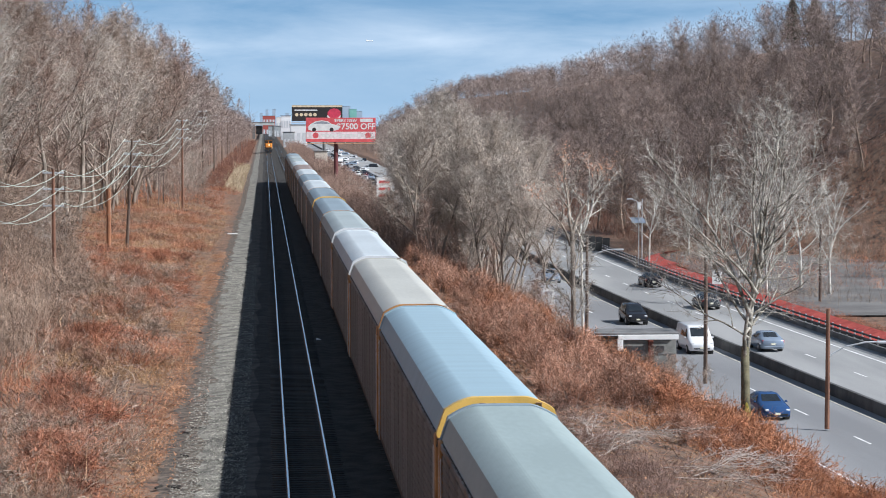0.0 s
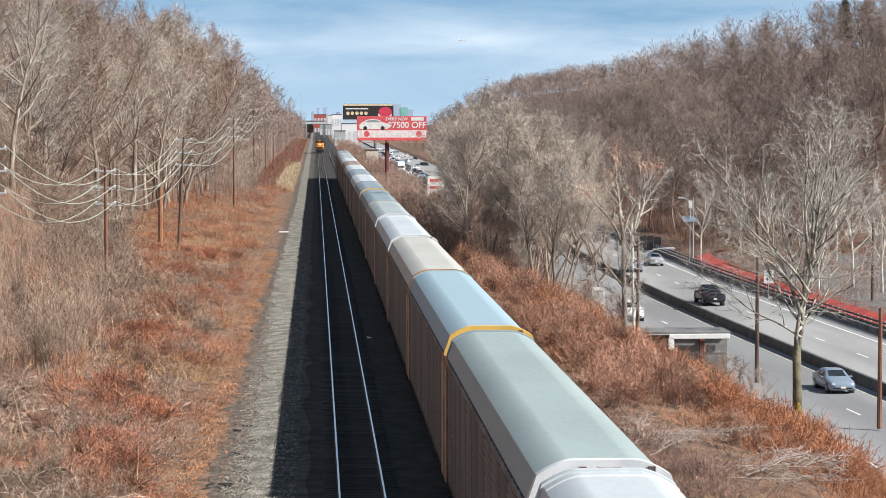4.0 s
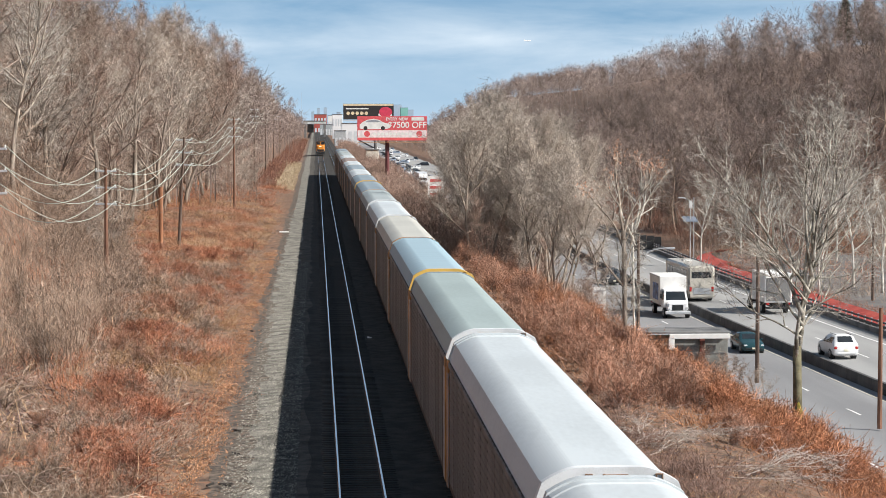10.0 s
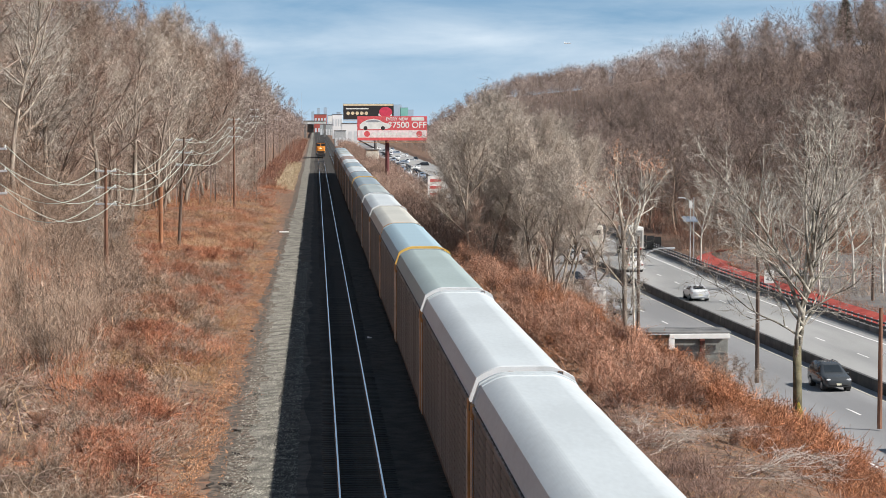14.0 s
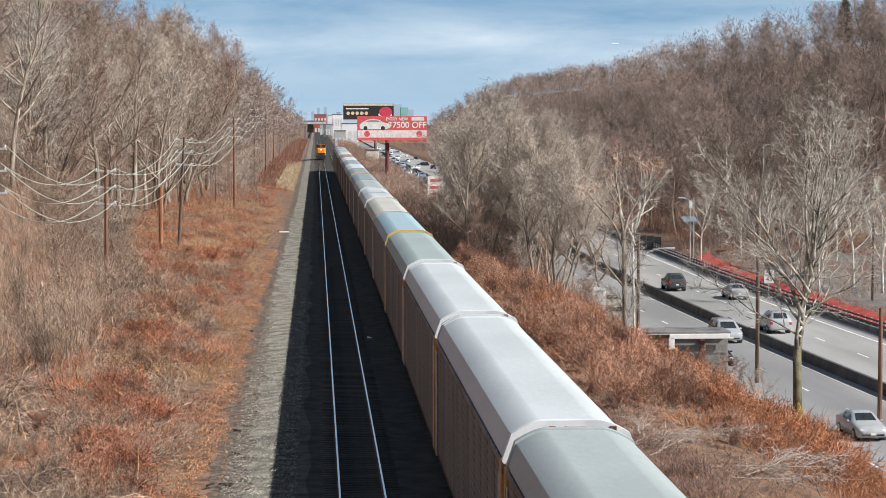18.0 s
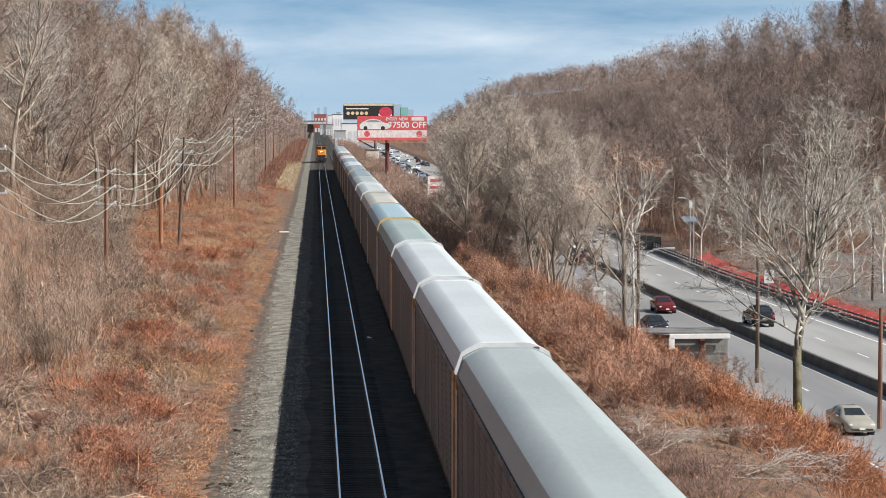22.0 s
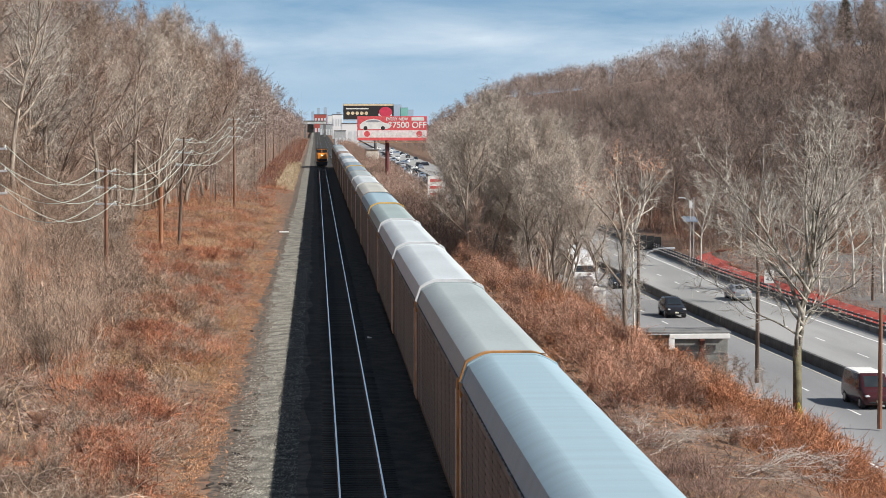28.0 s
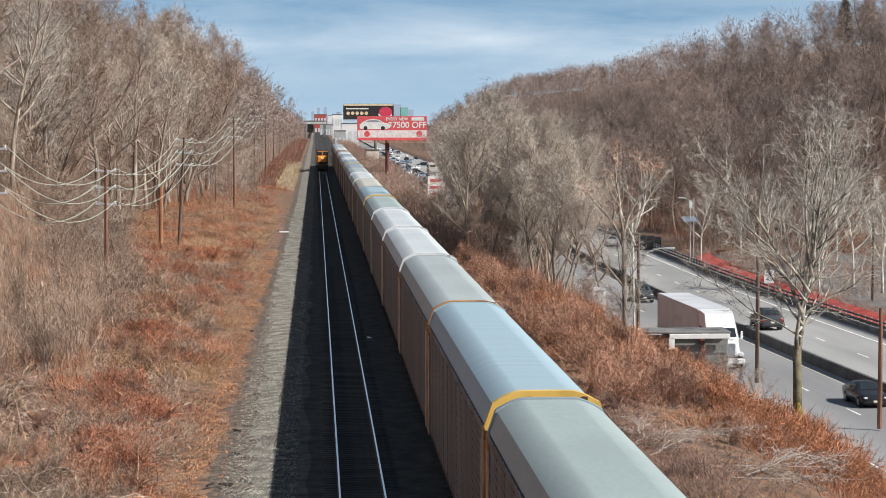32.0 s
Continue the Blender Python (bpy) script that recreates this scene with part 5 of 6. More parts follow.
forked_tree("forked_tree", "slender white-limbed tree with dry orange tufts", 97, fz - gz, 0.09,
            [(0.02, 0.0, 6.6, -0.08, fz - gz - 0.5, 0.10), (0.36, 0.05, 6.2, 0.0, fz - gz - 0.4, 0.09), (-0.22, 0.0, 6.4, -0.1, fz - gz - 1.4, 0.08), (0.6, 0.1, 4.4, 0.0, fz - gz + 1.2, 0.06), (-0.5, 0.1, 4.2, -0.1, fz - gz - 2.6, 0.05)],
            pose(fx, 172, gz), limbs=4, sub=1, twigs=1, twig_w=0.024, bark=M_PALE_BARK, leaves=True)
fx, _ = spot(1107, 640, 158)
shaggy = forked_tree("forked_tree", "pale bare tree with forking limbs beside the road", 91, 9.0, 0.17,
            [(0.05, 0.0, 7.4, -0.15, 8.6, 0.12), (0.24, 0.05, 6.8, -0.15, 8.8, 0.10), (-0.30, 0.0, 6.4, -0.12, 7.5, 0.10), (-0.6, 0.1, 6.0, -0.1, 5.0, 0.08), (0.5, 0.0, 4.0, -0.1, 6.0, 0.06), (-0.9, 0.0, 3.5, -0.05, 3.6, 0.05), (-0.5, 0, 3.6, -0.05, 2.4, 0.035), (0.6, 0.1, 3.2, 0, 3.0, 0.035), (0.35, 0.2, 4.0, 0, 1.4, 0.035), (-0.22, 0.1, 4.6, -0.05, 4.4, 0.05), (0.45, -0.2, 3.6, -0.05, 4.9, 0.04), (-0.6, 0.2, 3.0, 0, 1.0, 0.03)], pose(fx, 158, -4.4), limbs=5, sub=1, twigs=1, bark=M_SHAGGY, stem_bark=M_SUNBARK, leaves=True)
vine = Geo()
for _ in range(420):
    a, u = rt.uniform(0, 6.283), rt.random()
    p = Vector((0.16 * math.cos(a) - 0.02 * u * 9, 0.16 * math.sin(a), 0.3 + u * 9.4))
    q = p + Vector((math.cos(a) * rt.uniform(.1, .55), math.sin(a) * rt.uniform(.1, .55), rt.uniform(-.5, .5)))
    v = Vector((-math.sin(a), math.cos(a), 0.3)) * 0.014
    vine.add([tuple(p - v), tuple(p + v), tuple(q)], [(0, 1, 2)])
part("vine", vine, M_ASH_VINE, shaggy, "dry climbing vine round the trunk")
M_WHITE_BARK = material("white_bark", (0.46, 0.43, 0.37), (0.80, 0.77, 0.70), 1.4, 0.9, 0, 0.2, 10.0, spots=((0.26, 0.22, 0.17), 1.5, 0.6))
birch = tree_kind("white_tree", "white-barked bare tree by the lot", 73, 13, 4.6, M_WHITE_BARK, M_PALE_LIMB, limb_w=1.6, limbs=11, fork=0.3, up=0.8, tw=0.022, twigs=2, sub=2)
spots_b = [(1510, 222, 1.0), (1450, 208, 0.85), (1562, 214, 0.9), (1430, 246, 0.9), (1240, 262, 0.8), (1310, 275, 0.8), (1480, 262, 0.9), (1545, 250, 0.8), (1400, 225, 0.75), (1360, 268, 0.85)]
for k, (px, yy, sc) in enumerate(spots_b):
    x, _ = spot(px, 500, yy)
    o = birch if k == 0 else copy_thing(birch, pose(0, 0, 0))
    o.matrix_basis = pose(x, yy, -4.4, 0, 0, 47 * k) @ Matrix.Diagonal((sc, sc, sc, 1))
left_white = tree_kind("pale_tree", "pale-limbed bare sycamore at the wood's edge", 75, 19, 7.5, M_SUNBARK, M_PALE_LIMB, limbs=16, fork=0.3, up=0.6, tw=0.024, twigs=3, sub=3)
x, _ = spot(25, 500, 172)
left_white.matrix_basis = pose(x, 172, ground_z(x, 172) - 0.2)
left_pale = tree_kind("pale_tree", "pale-limbed bare tree on the wooded slope", 74, 18, 5.6, M_SUNBARK, M_TWIG_TAN, limbs=12, fork=0.45, up=0.8, tw=0.022, twigs=3, sub=3, trunk_r=0.3, limb_w=1.3)
for k, (px, yy, sc) in enumerate([(90, 190, 1.0), (165, 222, 1.1), (232, 250, 1.25), (216, 238, 1.0), (300, 310, 1.1)]):
    x, _ = spot(px, 500, yy)
    o = left_pale if k == 0 else copy_thing(left_pale, pose(0, 0, 0))
    o.matrix_basis = pose(x, yy, ground_z(x, yy) - 0.2, 0, 0, 80 * k) @ Matrix.Diagonal((sc, sc, sc, 1))

# evergreens on the skyline of the right hill
def evergreen(px, py, dist, h):
    x, z = spot(px, py, dist)
    g0 = ground_z(x, dist)
    h = max(h, z - g0)
    t = thing("pine_tree", "dark green pine on the hilltop", "tree", "evergreens", at=pose(x, dist, g0 - 0.2))
    part("trunk", Geo().tube((0, 0, 0), (0, 0, h * 0.95), 0.3, 0.05, 7), M_BARK, t)
    g = Geo()
    for _ in range(900):
        u = rt.random() ** 0.8
        a = rt.uniform(0, 6.283)
        L = (1.15 - u) * 4.2 * rt.uniform(.6, 1)
        p = Vector((0, 0, h * (0.2 + 0.8 * u)))
        q = p + Vector((math.cos(a) * L, math.sin(a) * L, rt.uniform(-.1, .25) * L))
        s = Vector((-math.sin(a), math.cos(a), rt.uniform(-.5, .5))) * 0.35
        m = p.lerp(q, 0.6)
        g.add([tuple(p), tuple(m - s), tuple(q), tuple(m + s)], [(0, 1, 2, 3)])
    part("crown", g, M_EVERGREEN, t)


evergreen(1535, -10, 540, 10)
evergreen(1496, -6, 560, 9)


# ---- brush ----
def brush(name, n, place, hmin, hmax, mat, label, category="brush", w=0.035, twigs=3, leank=0.25, clumps=0, rad=0.35):
    """Thin stalks with side twigs, joined; with clumps they spring from common roots and lean outwards."""
    r = np.random.default_rng(n + len(name))
    if clumps:
        roots = np.array(place(r, clumps))
        pick = r.integers(0, len(roots), n)
        off = r.normal(0, rad, (n, 2))
        xy = roots[pick] + off
        ch = r.uniform(hmin, hmax, len(roots))[pick]
        hgt = ch * r.uniform(0.55, 1.05, n)
        lean = off / max(rad, 0.05) * leank * 0.5 + r.normal(0, leank * 0.6, (n, 2))
    else:
        xy = np.array(place(r, n))
        hgt = r.uniform(hmin, hmax, len(xy))
        lean = r.normal(0, leank, (len(xy), 2))
    n = len(xy)
    base = np.array([(x, y, ground_z(x, y) - 0.05) for x, y in xy])
    tip = base + np.stack([lean[:, 0] * hgt, lean[:, 1] * hgt, hgt * (1 - 0.25 * np.minimum(1, np.abs(lean).sum(1)))], 1)
    V, F = [], []

    def tri(a, b, width):
        ang = r.uniform(0, math.pi, len(a))
        s = np.stack([np.cos(ang), np.sin(ang), np.zeros(len(a))], 1) * (width / 2)
        k = sum(len(v) for v in V)
        V.append(np.concatenate([a - s, a + s, b]))
        m = len(a)
        i = np.arange(m) + k
        F.append(np.stack([i, i + m, i + 2 * m], 1))
    tri(base, tip, w)
    for _ in range(twigs):
        u = r.uniform(0.3, 0.95, (n, 1))
        p = base + (tip - base) * u
        o = r.normal(0, 0.35, (n, 3)) * hgt[:, None] * 0.55
        o[:, 2] = np.abs(o[:, 2]) * 0.8
        tri(p, p + o, w * 0.75)
    me = soup(name, np.concatenate(V), np.concatenate(F), mat)
    return tagged(new(name, me), label, category, kind="stuff")


def band(xa, xb, y0, y1, power=1.6, keep=None):
    def place(r, n):
        y = y0 + (y1 - y0) * r.random(n) ** power
        u = r.random(n)
        x = np.array([xa(v) for v in y]) * (1 - u) + np.array([xb(v) for v in y]) * u
        return [(a, b) for a, b in zip(x, y) if keep is None or keep(a, b)]
    return place


def clump(seed, scale, cut):
    return lambda x, y: noise.noise(Vector((x * scale, y * scale * 0.6, seed))) > cut


M_SCRUB = material("brown_scrub", (0.20, 0.128, 0.098), (0.44, 0.305, 0.24), 0.15, 0.95, island=0.55)
M_MAUVE = material("mauve_twigs", (0.14, 0.08, 0.062), (0.38, 0.255, 0.205), 0.3, 0.95, island=0.4)
brush("rust_brush_left", 40000, band(lambda y: -20, lambda y: -5.4 + 0.5 * math.sin(y * .21), 66, 420, 1.8, clump(1, 0.13, -0.1)), 0.4, 1.3, M_KNOT, "rust-coloured dead knotweed stalks", leank=0.95, w=0.034, twigs=4, clumps=1800, rad=0.5)
brush("gold_weeds_left", 20000, band(lambda y: wood_edge(y) + 0.5, lambda y: -5.0, 110, 330, 1.2, clump(51, 0.1, -0.1)), 0.3, 0.9, M_GOLD, "golden dry weeds on the slope", "weeds", leank=0.8, w=0.04)
brush("tan_weeds_left", 18000, band(lambda y: -18, lambda y: -4.5 + 0.3 * math.sin(y * .33), 66, 360, 1.8), 0.2, 0.6, M_TAN, "tan dry weeds and grass", "weeds", leank=1.2)
brush("grey_tangle_left", 26000, band(lambda y: -18, lambda y: -5.8, 68, 300, 1.6, clump(21, 0.16, 0.05)), 0.4, 1.1, M_GREYBRUSH, "grey tangled dead vines and canes", "brush", twigs=5, leank=1.2, w=0.035, clumps=700, rad=0.5)
brush("grey_brush_left", 34000, band(lambda y: -36, lambda y: wood_edge(y) - 0.6, 104, 420, 1.3, clump(9, 0.1, -0.35)), 1.0, 4.6, M_GREYBRUSH, "grey-brown bare shrubs at the wood's edge", "shrubs", twigs=6, leank=0.35, w=0.03, clumps=1500, rad=0.4)
brush("tall_canes_left", 260, band(lambda y: -16, lambda y: -6, 72, 180, 1.4), 1.0, 2.6, M_TAN, "tall pale bare canes", "canes", w=0.05, twigs=3, leank=0.4)
brush("rust_brush_right", 26000, band(lambda y: 12.6 + max(0, 112 - y) * 0.19, lambda y: median_x(y) - 10.3, 80, 215, 1.15, clump(4, 0.16, -0.3)), 0.4, 1.5, M_RUSSET, "rust-coloured dead brush on the bank above the road", leank=0.8, w=0.025, twigs=6, clumps=520, rad=0.75)
brush("tan_weeds_right", 3000, band(lambda y: 9.2, lambda y: 17, 74, 200, 1.3), 0.15, 0.6, M_TAN, "tan dry weeds beside the track", "weeds", leank=1.2)
brush("grey_brush_right", 7000, band(lambda y: 12.2, lambda y: (18.6 if y < 125 else 21.5) - max(0, 95 - y) * 0.1, 76, 215, 1.2, clump(7, 0.14, 0.0)), 0.4, 1.3, M_MAUVE, "grey-brown tangled bare shrubs on the bank", "shrubs", w=0.024, twigs=6, leank=0.9, clumps=350, rad=0.45)
brush("far_brush_right", 22000, band(lambda y: 9.6, lambda y: median_x(y) - 9.5, 205, 520, 1.2), 1.0, 3.0, M_SCRUB, "brown scrub beside the tracks", "shrubs", w=0.06, twigs=5, leank=0.4)
brush("farther_brush_right", 18000, band(lambda y: 10.2, lambda y: 27.0, 470, 1100, 1.2), 1.2, 4.2, M_SCRUB, "low brown scrub far along the tracks", "shrubs", w=0.1, twigs=4, leank=0.4)
brush("hill_foot_brush", 16000, band(lambda y: 49 + max(0, 292 - y) * 0.8, lambda y: 85 + max(0, 292 - y) * 0.8, 200, 500, 1.2), 1.0, 3.0, material("russet_scrub", (0.24, 0.12, 0.085), (0.40, 0.22, 0.15), 0.1, 0.95, island=0.4), "russet scrub at the foot of the hill", "shrubs", w=0.06, twigs=5, leank=0.4)
brush("lot_edge_brush", 7000, band(lambda y: median_x(y) + 12.6, lambda y: median_x(y) + 15.0, 120, 262, 1.0), 0.2, 0.8, M_KNOT, "dry brown weeds along the lot", "weeds", w=0.025, twigs=5, leank=0.8)
brush("lot_weeds", 5000, band(lambda y: 50, lambda y: 85, 196, 292, 1.0, clump(41, 0.08, 0.1)), 0.3, 1.2, M_TAN, "dry weeds standing on the lot", "weeds", w=0.025, leank=0.7)
brush("pale_grass_far", 4000, band(lambda y: -8.5, lambda y: -4.0, 400, 640, 1.0), 0.3, 1.0, material("pale_grass", (0.42, 0.33, 0.2), (0.62, 0.52, 0.36), 0.3, 0.95, island=0.3), "pale dry grass beside the distant track", "grass", w=0.08, twigs=2, leank=0.6)
brush("far_brush_left", 7000, band(lambda y: -11.5, lambda y: -4.6 - 2.8 * (1 - smooth01(560, 680, y)), 400, 1300, 1.2), 0.6, 1.8, material("maroon_scrub", (0.13, 0.06, 0.045), (0.32, 0.16, 0.105), 0.15, 0.95, island=0.4), "russet scrub along the distant track", "shrubs", w=0.1)

brush("lot_thicket", 5500, band(lambda y: median_x(y) + 13.0, lambda y: 84, 202, 292, 0.9, clump(44, 0.07, -0.12)), 1.2, 3.8, M_GREYBRUSH, "tangled bare twigs and saplings round the lot", "shrubs", w=0.024, twigs=7, leank=0.6, clumps=420, rad=0.6)
brush("lot_russet", 2500, band(lambda y: median_x(y) + 12.8, lambda y: 82, 215, 292, 0.9, clump(47, 0.08, 0.0)), 0.8, 2.4, M_KNOT, "russet weeds among the twigs of the lot", "weeds", w=0.026, twigs=6, leank=0.8, clumps=300, rad=0.7)


def shrub_kind(name, label, group, seed, high, wide, stems, mat, stem_mat, droop=0.0, twigs=7, w=0.018):
    """A many-stemmed bush: stems that spread from one root, and its crown of fine twigs."""
    r = np.random.default_rng(seed)
    t = thing(name, label, "shrub", group)
    wood, crown = Geo(), Geo()

    def ribbon_bit(g, a, b, wa, wb):
        v = (b - a).cross(Vector(r.normal(0, 1, 3)))
        v = v.normalized() if v.length > 1e-6 else Vector((1, 0, 0))
        g.add([tuple(a - v * wa), tuple(a + v * wa), tuple(b + v * wb), tuple(b - v * wb)], [(0, 1, 2, 3)])

    for _ in range(stems):
        az, tilt = r.uniform(0, 6.283), abs(r.normal(0, 0.62))
        reach = high * r.uniform(0.6, 1.05)
        d = Vector((math.cos(az) * math.sin(tilt) * wide / high * 1.6, math.sin(az) * math.sin(tilt) * wide / high * 1.6, math.cos(tilt)))
        p = Vector((r.normal(0, 0.12) * wide, r.normal(0, 0.12) * wide, -0.05))
        n = 5
        for k in range(n):
            q = p + d * (reach / n)
            q.z = max(q.z, 0.04)
            ribbon_bit(wood, p, q, w * (1.3 - 0.2 * k), w * (1.1 - 0.2 * k))
            if k:
                for _ in range(twigs):
                    a = p.lerp(q, r.random())
                    e = a + (d * 0.5 + Vector(r.normal(0, 0.62, 3))) * reach * r.uniform(0.10, 0.26)
                    e.z = max(e.z, 0.03)
                    ribbon_bit(crown, a, e, w * 0.55, w * 0.2)
                    b = a.lerp(e, r.uniform(.3, .9))
                    ribbon_bit(crown, b, b + Vector(r.normal(0, 0.10, 3)) * reach, w * 0.42, w * 0.15)
            p = q
            d = (d + Vector((r.normal(0, .16), r.normal(0, .16), r.normal(0, .1) - droop * (k + 1) / n))).normalized() * d.length
    part("stem", wood, stem_mat, t)
    part("crown", crown, mat, t)
    return t


M_PINK = material("pinkish_twigs", (0.225, 0.108, 0.072), (0.62, 0.355, 0.235), 0.5, 0.95, obj=0.3, island=0.5)
M_ASH = material("ash_grey_twigs", (0.22, 0.175, 0.145), (0.52, 0.44, 0.375), 0.5, 0.95, obj=0.25, island=0.45)
SHRUBS = {
    "orange": [shrub_kind("rust_bush", "dense rust-orange bare shrub on the bank", "rust-orange shrubs", 400 + i, h, wd, 46, M_RUSSET, M_KNOT) for i, (h, wd) in enumerate([(1.5, 1.1), (1.8, 1.2), (1.2, 1.2)])],
    "pink": [shrub_kind("shrub", "mauve-brown bare shrub with upright stems", "mauve-brown shrubs", 410 + i, h, wd, 40, M_PINK, M_ASH) for i, (h, wd) in enumerate([(1.9, 1.0), (1.6, 1.1), (2.2, 1.1)])],
    "ash": [shrub_kind("shrub", "ash-grey bare shrub with tangled twigs", "ash-grey shrubs", 420 + i, h, wd, 34, M_ASH, M_ASH, 0.1) for i, (h, wd) in enumerate([(1.5, 1.1), (1.2, 1.2)])],
    "rust": [shrub_kind("thicket", "low rust-red thicket of dead stalks", "rust-red thickets", 430 + i, h, wd, 48, M_KNOT, M_KNOT, 0.12) for i, (h, wd) in enumerate([(1.0, 1.1), (0.8, 1.2), (1.2, 1.0)])],
    "bramble": [shrub_kind("bramble", "mound of arching grey-tan bramble canes", "bramble mounds", 440 + i, h, wd, 52, M_GREYBRUSH, M_ASH, 0.42, 5) for i, (h, wd) in enumerate([(1.3, 1.5), (1.1, 1.7), (1.5, 1.3)])],
    "grey": [shrub_kind("tall_shrub", "tall grey bare shrub at the wood's edge", "wood-edge shrubs", 450 + i, h, wd, 26, M_GREYBRUSH, M_ASH, 0.02, 6, 0.02) for i, (h, wd) in enumerate([(3.4, 1.2), (4.2, 1.3), (2.8, 1.3)])]}
set_out = set()
rs_ = random.Random(17)


def set_shrub(kind, x, y, scale):
    src = rs_.choice(SHRUBS[kind])
    m = pose(x, y, ground_z(x, y) - 0.03, 0, 0, rs_.uniform(0, 360))
    if src.name in set_out:
        o = copy_thing(src, m)
    else:
        set_out.add(src.name)
        o = src
        o.matrix_basis = m
    o.scale = (scale * rs_.uniform(0.85, 1.2), scale * rs_.uniform(0.85, 1.2), scale)


def shrub_band(n, kind, xa, xb, y0, y1, s0, s1, power=1.3, keep=None):
    for _ in range(n):
        y = y0 + (y1 - y0) * rs_.random() ** power
        x = xa(y) + (xb(y) - xa(y)) * rs_.random()
        if keep is None or keep(x, y):
            set_shrub(kind, x, y, rs_.uniform(s0, s1))


def road_edge(y):
    return median_x(y) - 9.9


shrub_band(215, "orange", lambda y: road_edge(y) - 6.5 - 3.5 * (1 - smooth01(108, 122, y)), lambda y: road_edge(y) - 0.7, 88, 205, 0.75, 1.3, 1.05)
shrub_band(26, "orange", lambda y: 13.5, lambda y: 18, 120, 215, 0.7, 1.1, 1.0)
shrub_band(80, "pink", lambda y: 13.0, lambda y: max(14.5, road_edge(y) - 8.0), 104, 215, 0.65, 1.15, 1.1)
shrub_band(12, "pink", lambda y: 16.5, lambda y: 20.0, 86, 102, 0.4, 0.7, 1.0)
shrub_band(34, "pink", lambda y: 12.2, lambda y: 18.5, 98, 138, 0.6, 1.05, 1.0)
shrub_band(26, "orange", lambda y: road_edge(y) - 7.5, lambda y: road_edge(y) - 1.0, 122, 147, 0.95, 1.35, 1.0)
shrub_band(18, "orange", lambda y: 17.0, lambda y: 21.5, 88, 112, 0.5, 0.85, 1.0)
shrub_band(30, "grey", lambda y: road_edge(y) - 4.5, lambda y: road_edge(y) - 0.5, 186, 268, 0.55, 1.0, 1.0)
shrub_band(4, "ash", lambda y: 14.0, lambda y: 19.0, 92, 118, 0.6, 1.0, 1.0)
shrub_band(210, "rust", lambda y: wood_edge(y) + 0.5, lambda y: -6.2, 70, 210, 0.6, 1.15, 1.2, clump(1, 0.13, 0.0))
shrub_band(120, "bramble", lambda y: wood_edge(y) + 0.3, lambda y: -6.4, 68, 200, 0.45, 0.95, 1.5, clump(21, 0.14, -0.12))
shrub_band(40, "pink", lambda y: wood_edge(y), lambda y: -7.0, 72, 190, 0.4, 0.75, 1.2)
shrub_band(90, "grey", lambda y: wood_edge(y) - 12, lambda y: wood_edge(y) + 0.2, 100, 260, 0.6, 1.2, 1.0)
for _ in range(22):
    yy = rs_.uniform(290, 400)
    plant(rs_.choice((6, 8)), rs_.uniform(-14.5, -8.8), yy, rs_.uniform(0.8, 1.25))
shrub_band(40, "grey", lambda y: -30, lambda y: wood_edge(y), 250, 420, 0.8, 1.3, 1.0)
shrub_band(78, "grey", lambda y: wood_edge(y) - 13, lambda y: wood_edge(y) - 1.2, 172, 310, 1.2, 1.9, 1.0)


def arched_canes(name, n, place, l0, l1, w, mat, label):
    """Long dead canes that rise, arch over and hang in a tangle."""
    r = np.random.default_rng(n)
    V, F = [], []
    for x, y in place(r, n):
        p = Vector((x, y, ground_z(x, y)))
        a, ln, up = r.uniform(0, 6.283), r.uniform(l0, l1), r.uniform(0.5, 1.3)
        d = Vector((math.cos(a), math.sin(a), up)).normalized()
        s = Vector((math.cos(a + 1.57), math.sin(a + 1.57), 0)) * w / 2
        m = 6
        k = len(V)
        for i in range(m + 1):
            t = s * (1 - 0.75 * i / m) + Vector((0, 0, w * 0.35 * (1 - 0.75 * i / m)))
            V += [tuple(p - t), tuple(p + t)]
            p = p + d * (ln / m)
            d = (d + Vector((r.normal(0, .32), r.normal(0, .32), -0.24 * up + r.normal(0, .2)))).normalized()
            p.z = max(p.z, ground_z(p.x, p.y) + 0.03)
        F += [(k + 2 * i, k + 2 * i + 1, k + 2 * i + 3, k + 2 * i + 2) for i in range(m)]
    return tagged(new(name, soup(name, V, F, mat)), label, "canes", kind="stuff")


M_CANE = material("pale_canes", (0.30, 0.225, 0.17), (0.62, 0.51, 0.41), 0.3, 0.95, island=0.4)
M_VINE = material("purple_vines", (0.16, 0.10, 0.085), (0.36, 0.25, 0.21), 0.3, 0.95, island=0.4)
arched_canes("arching_canes_left", 2100, band(lambda y: -18, lambda y: -6.2, 66, 170, 2.0, clump(61, 0.18, 0.0)), 0.9, 2.8, 0.03, M_CANE, "pale dead canes arching over the weeds")
arched_canes("dark_vines_left", 4500, band(lambda y: -18, lambda y: -6.0, 66, 200, 1.8, clump(64, 0.2, -0.1)), 0.8, 2.4, 0.034, M_VINE, "brown tangled vines on the slope")
arched_canes("arching_canes_right", 420, band(lambda y: 11, lambda y: 19.5, 78, 150, 1.6, clump(67, 0.25, 0.0)), 0.8, 2.8, 0.024, M_VINE, "brown dead canes tangled on the bank")
arched_canes("dark_vines_right", 2200, band(lambda y: 11.5, lambda y: median_x(y) - 11, 80, 210, 1.3, clump(70, 0.2, -0.1)), 0.6, 1.7, 0.026, M_VINE, "brown tangled vines on the bank")

# fallen orange leaves along the ballast and on the bank
lv = Geo()
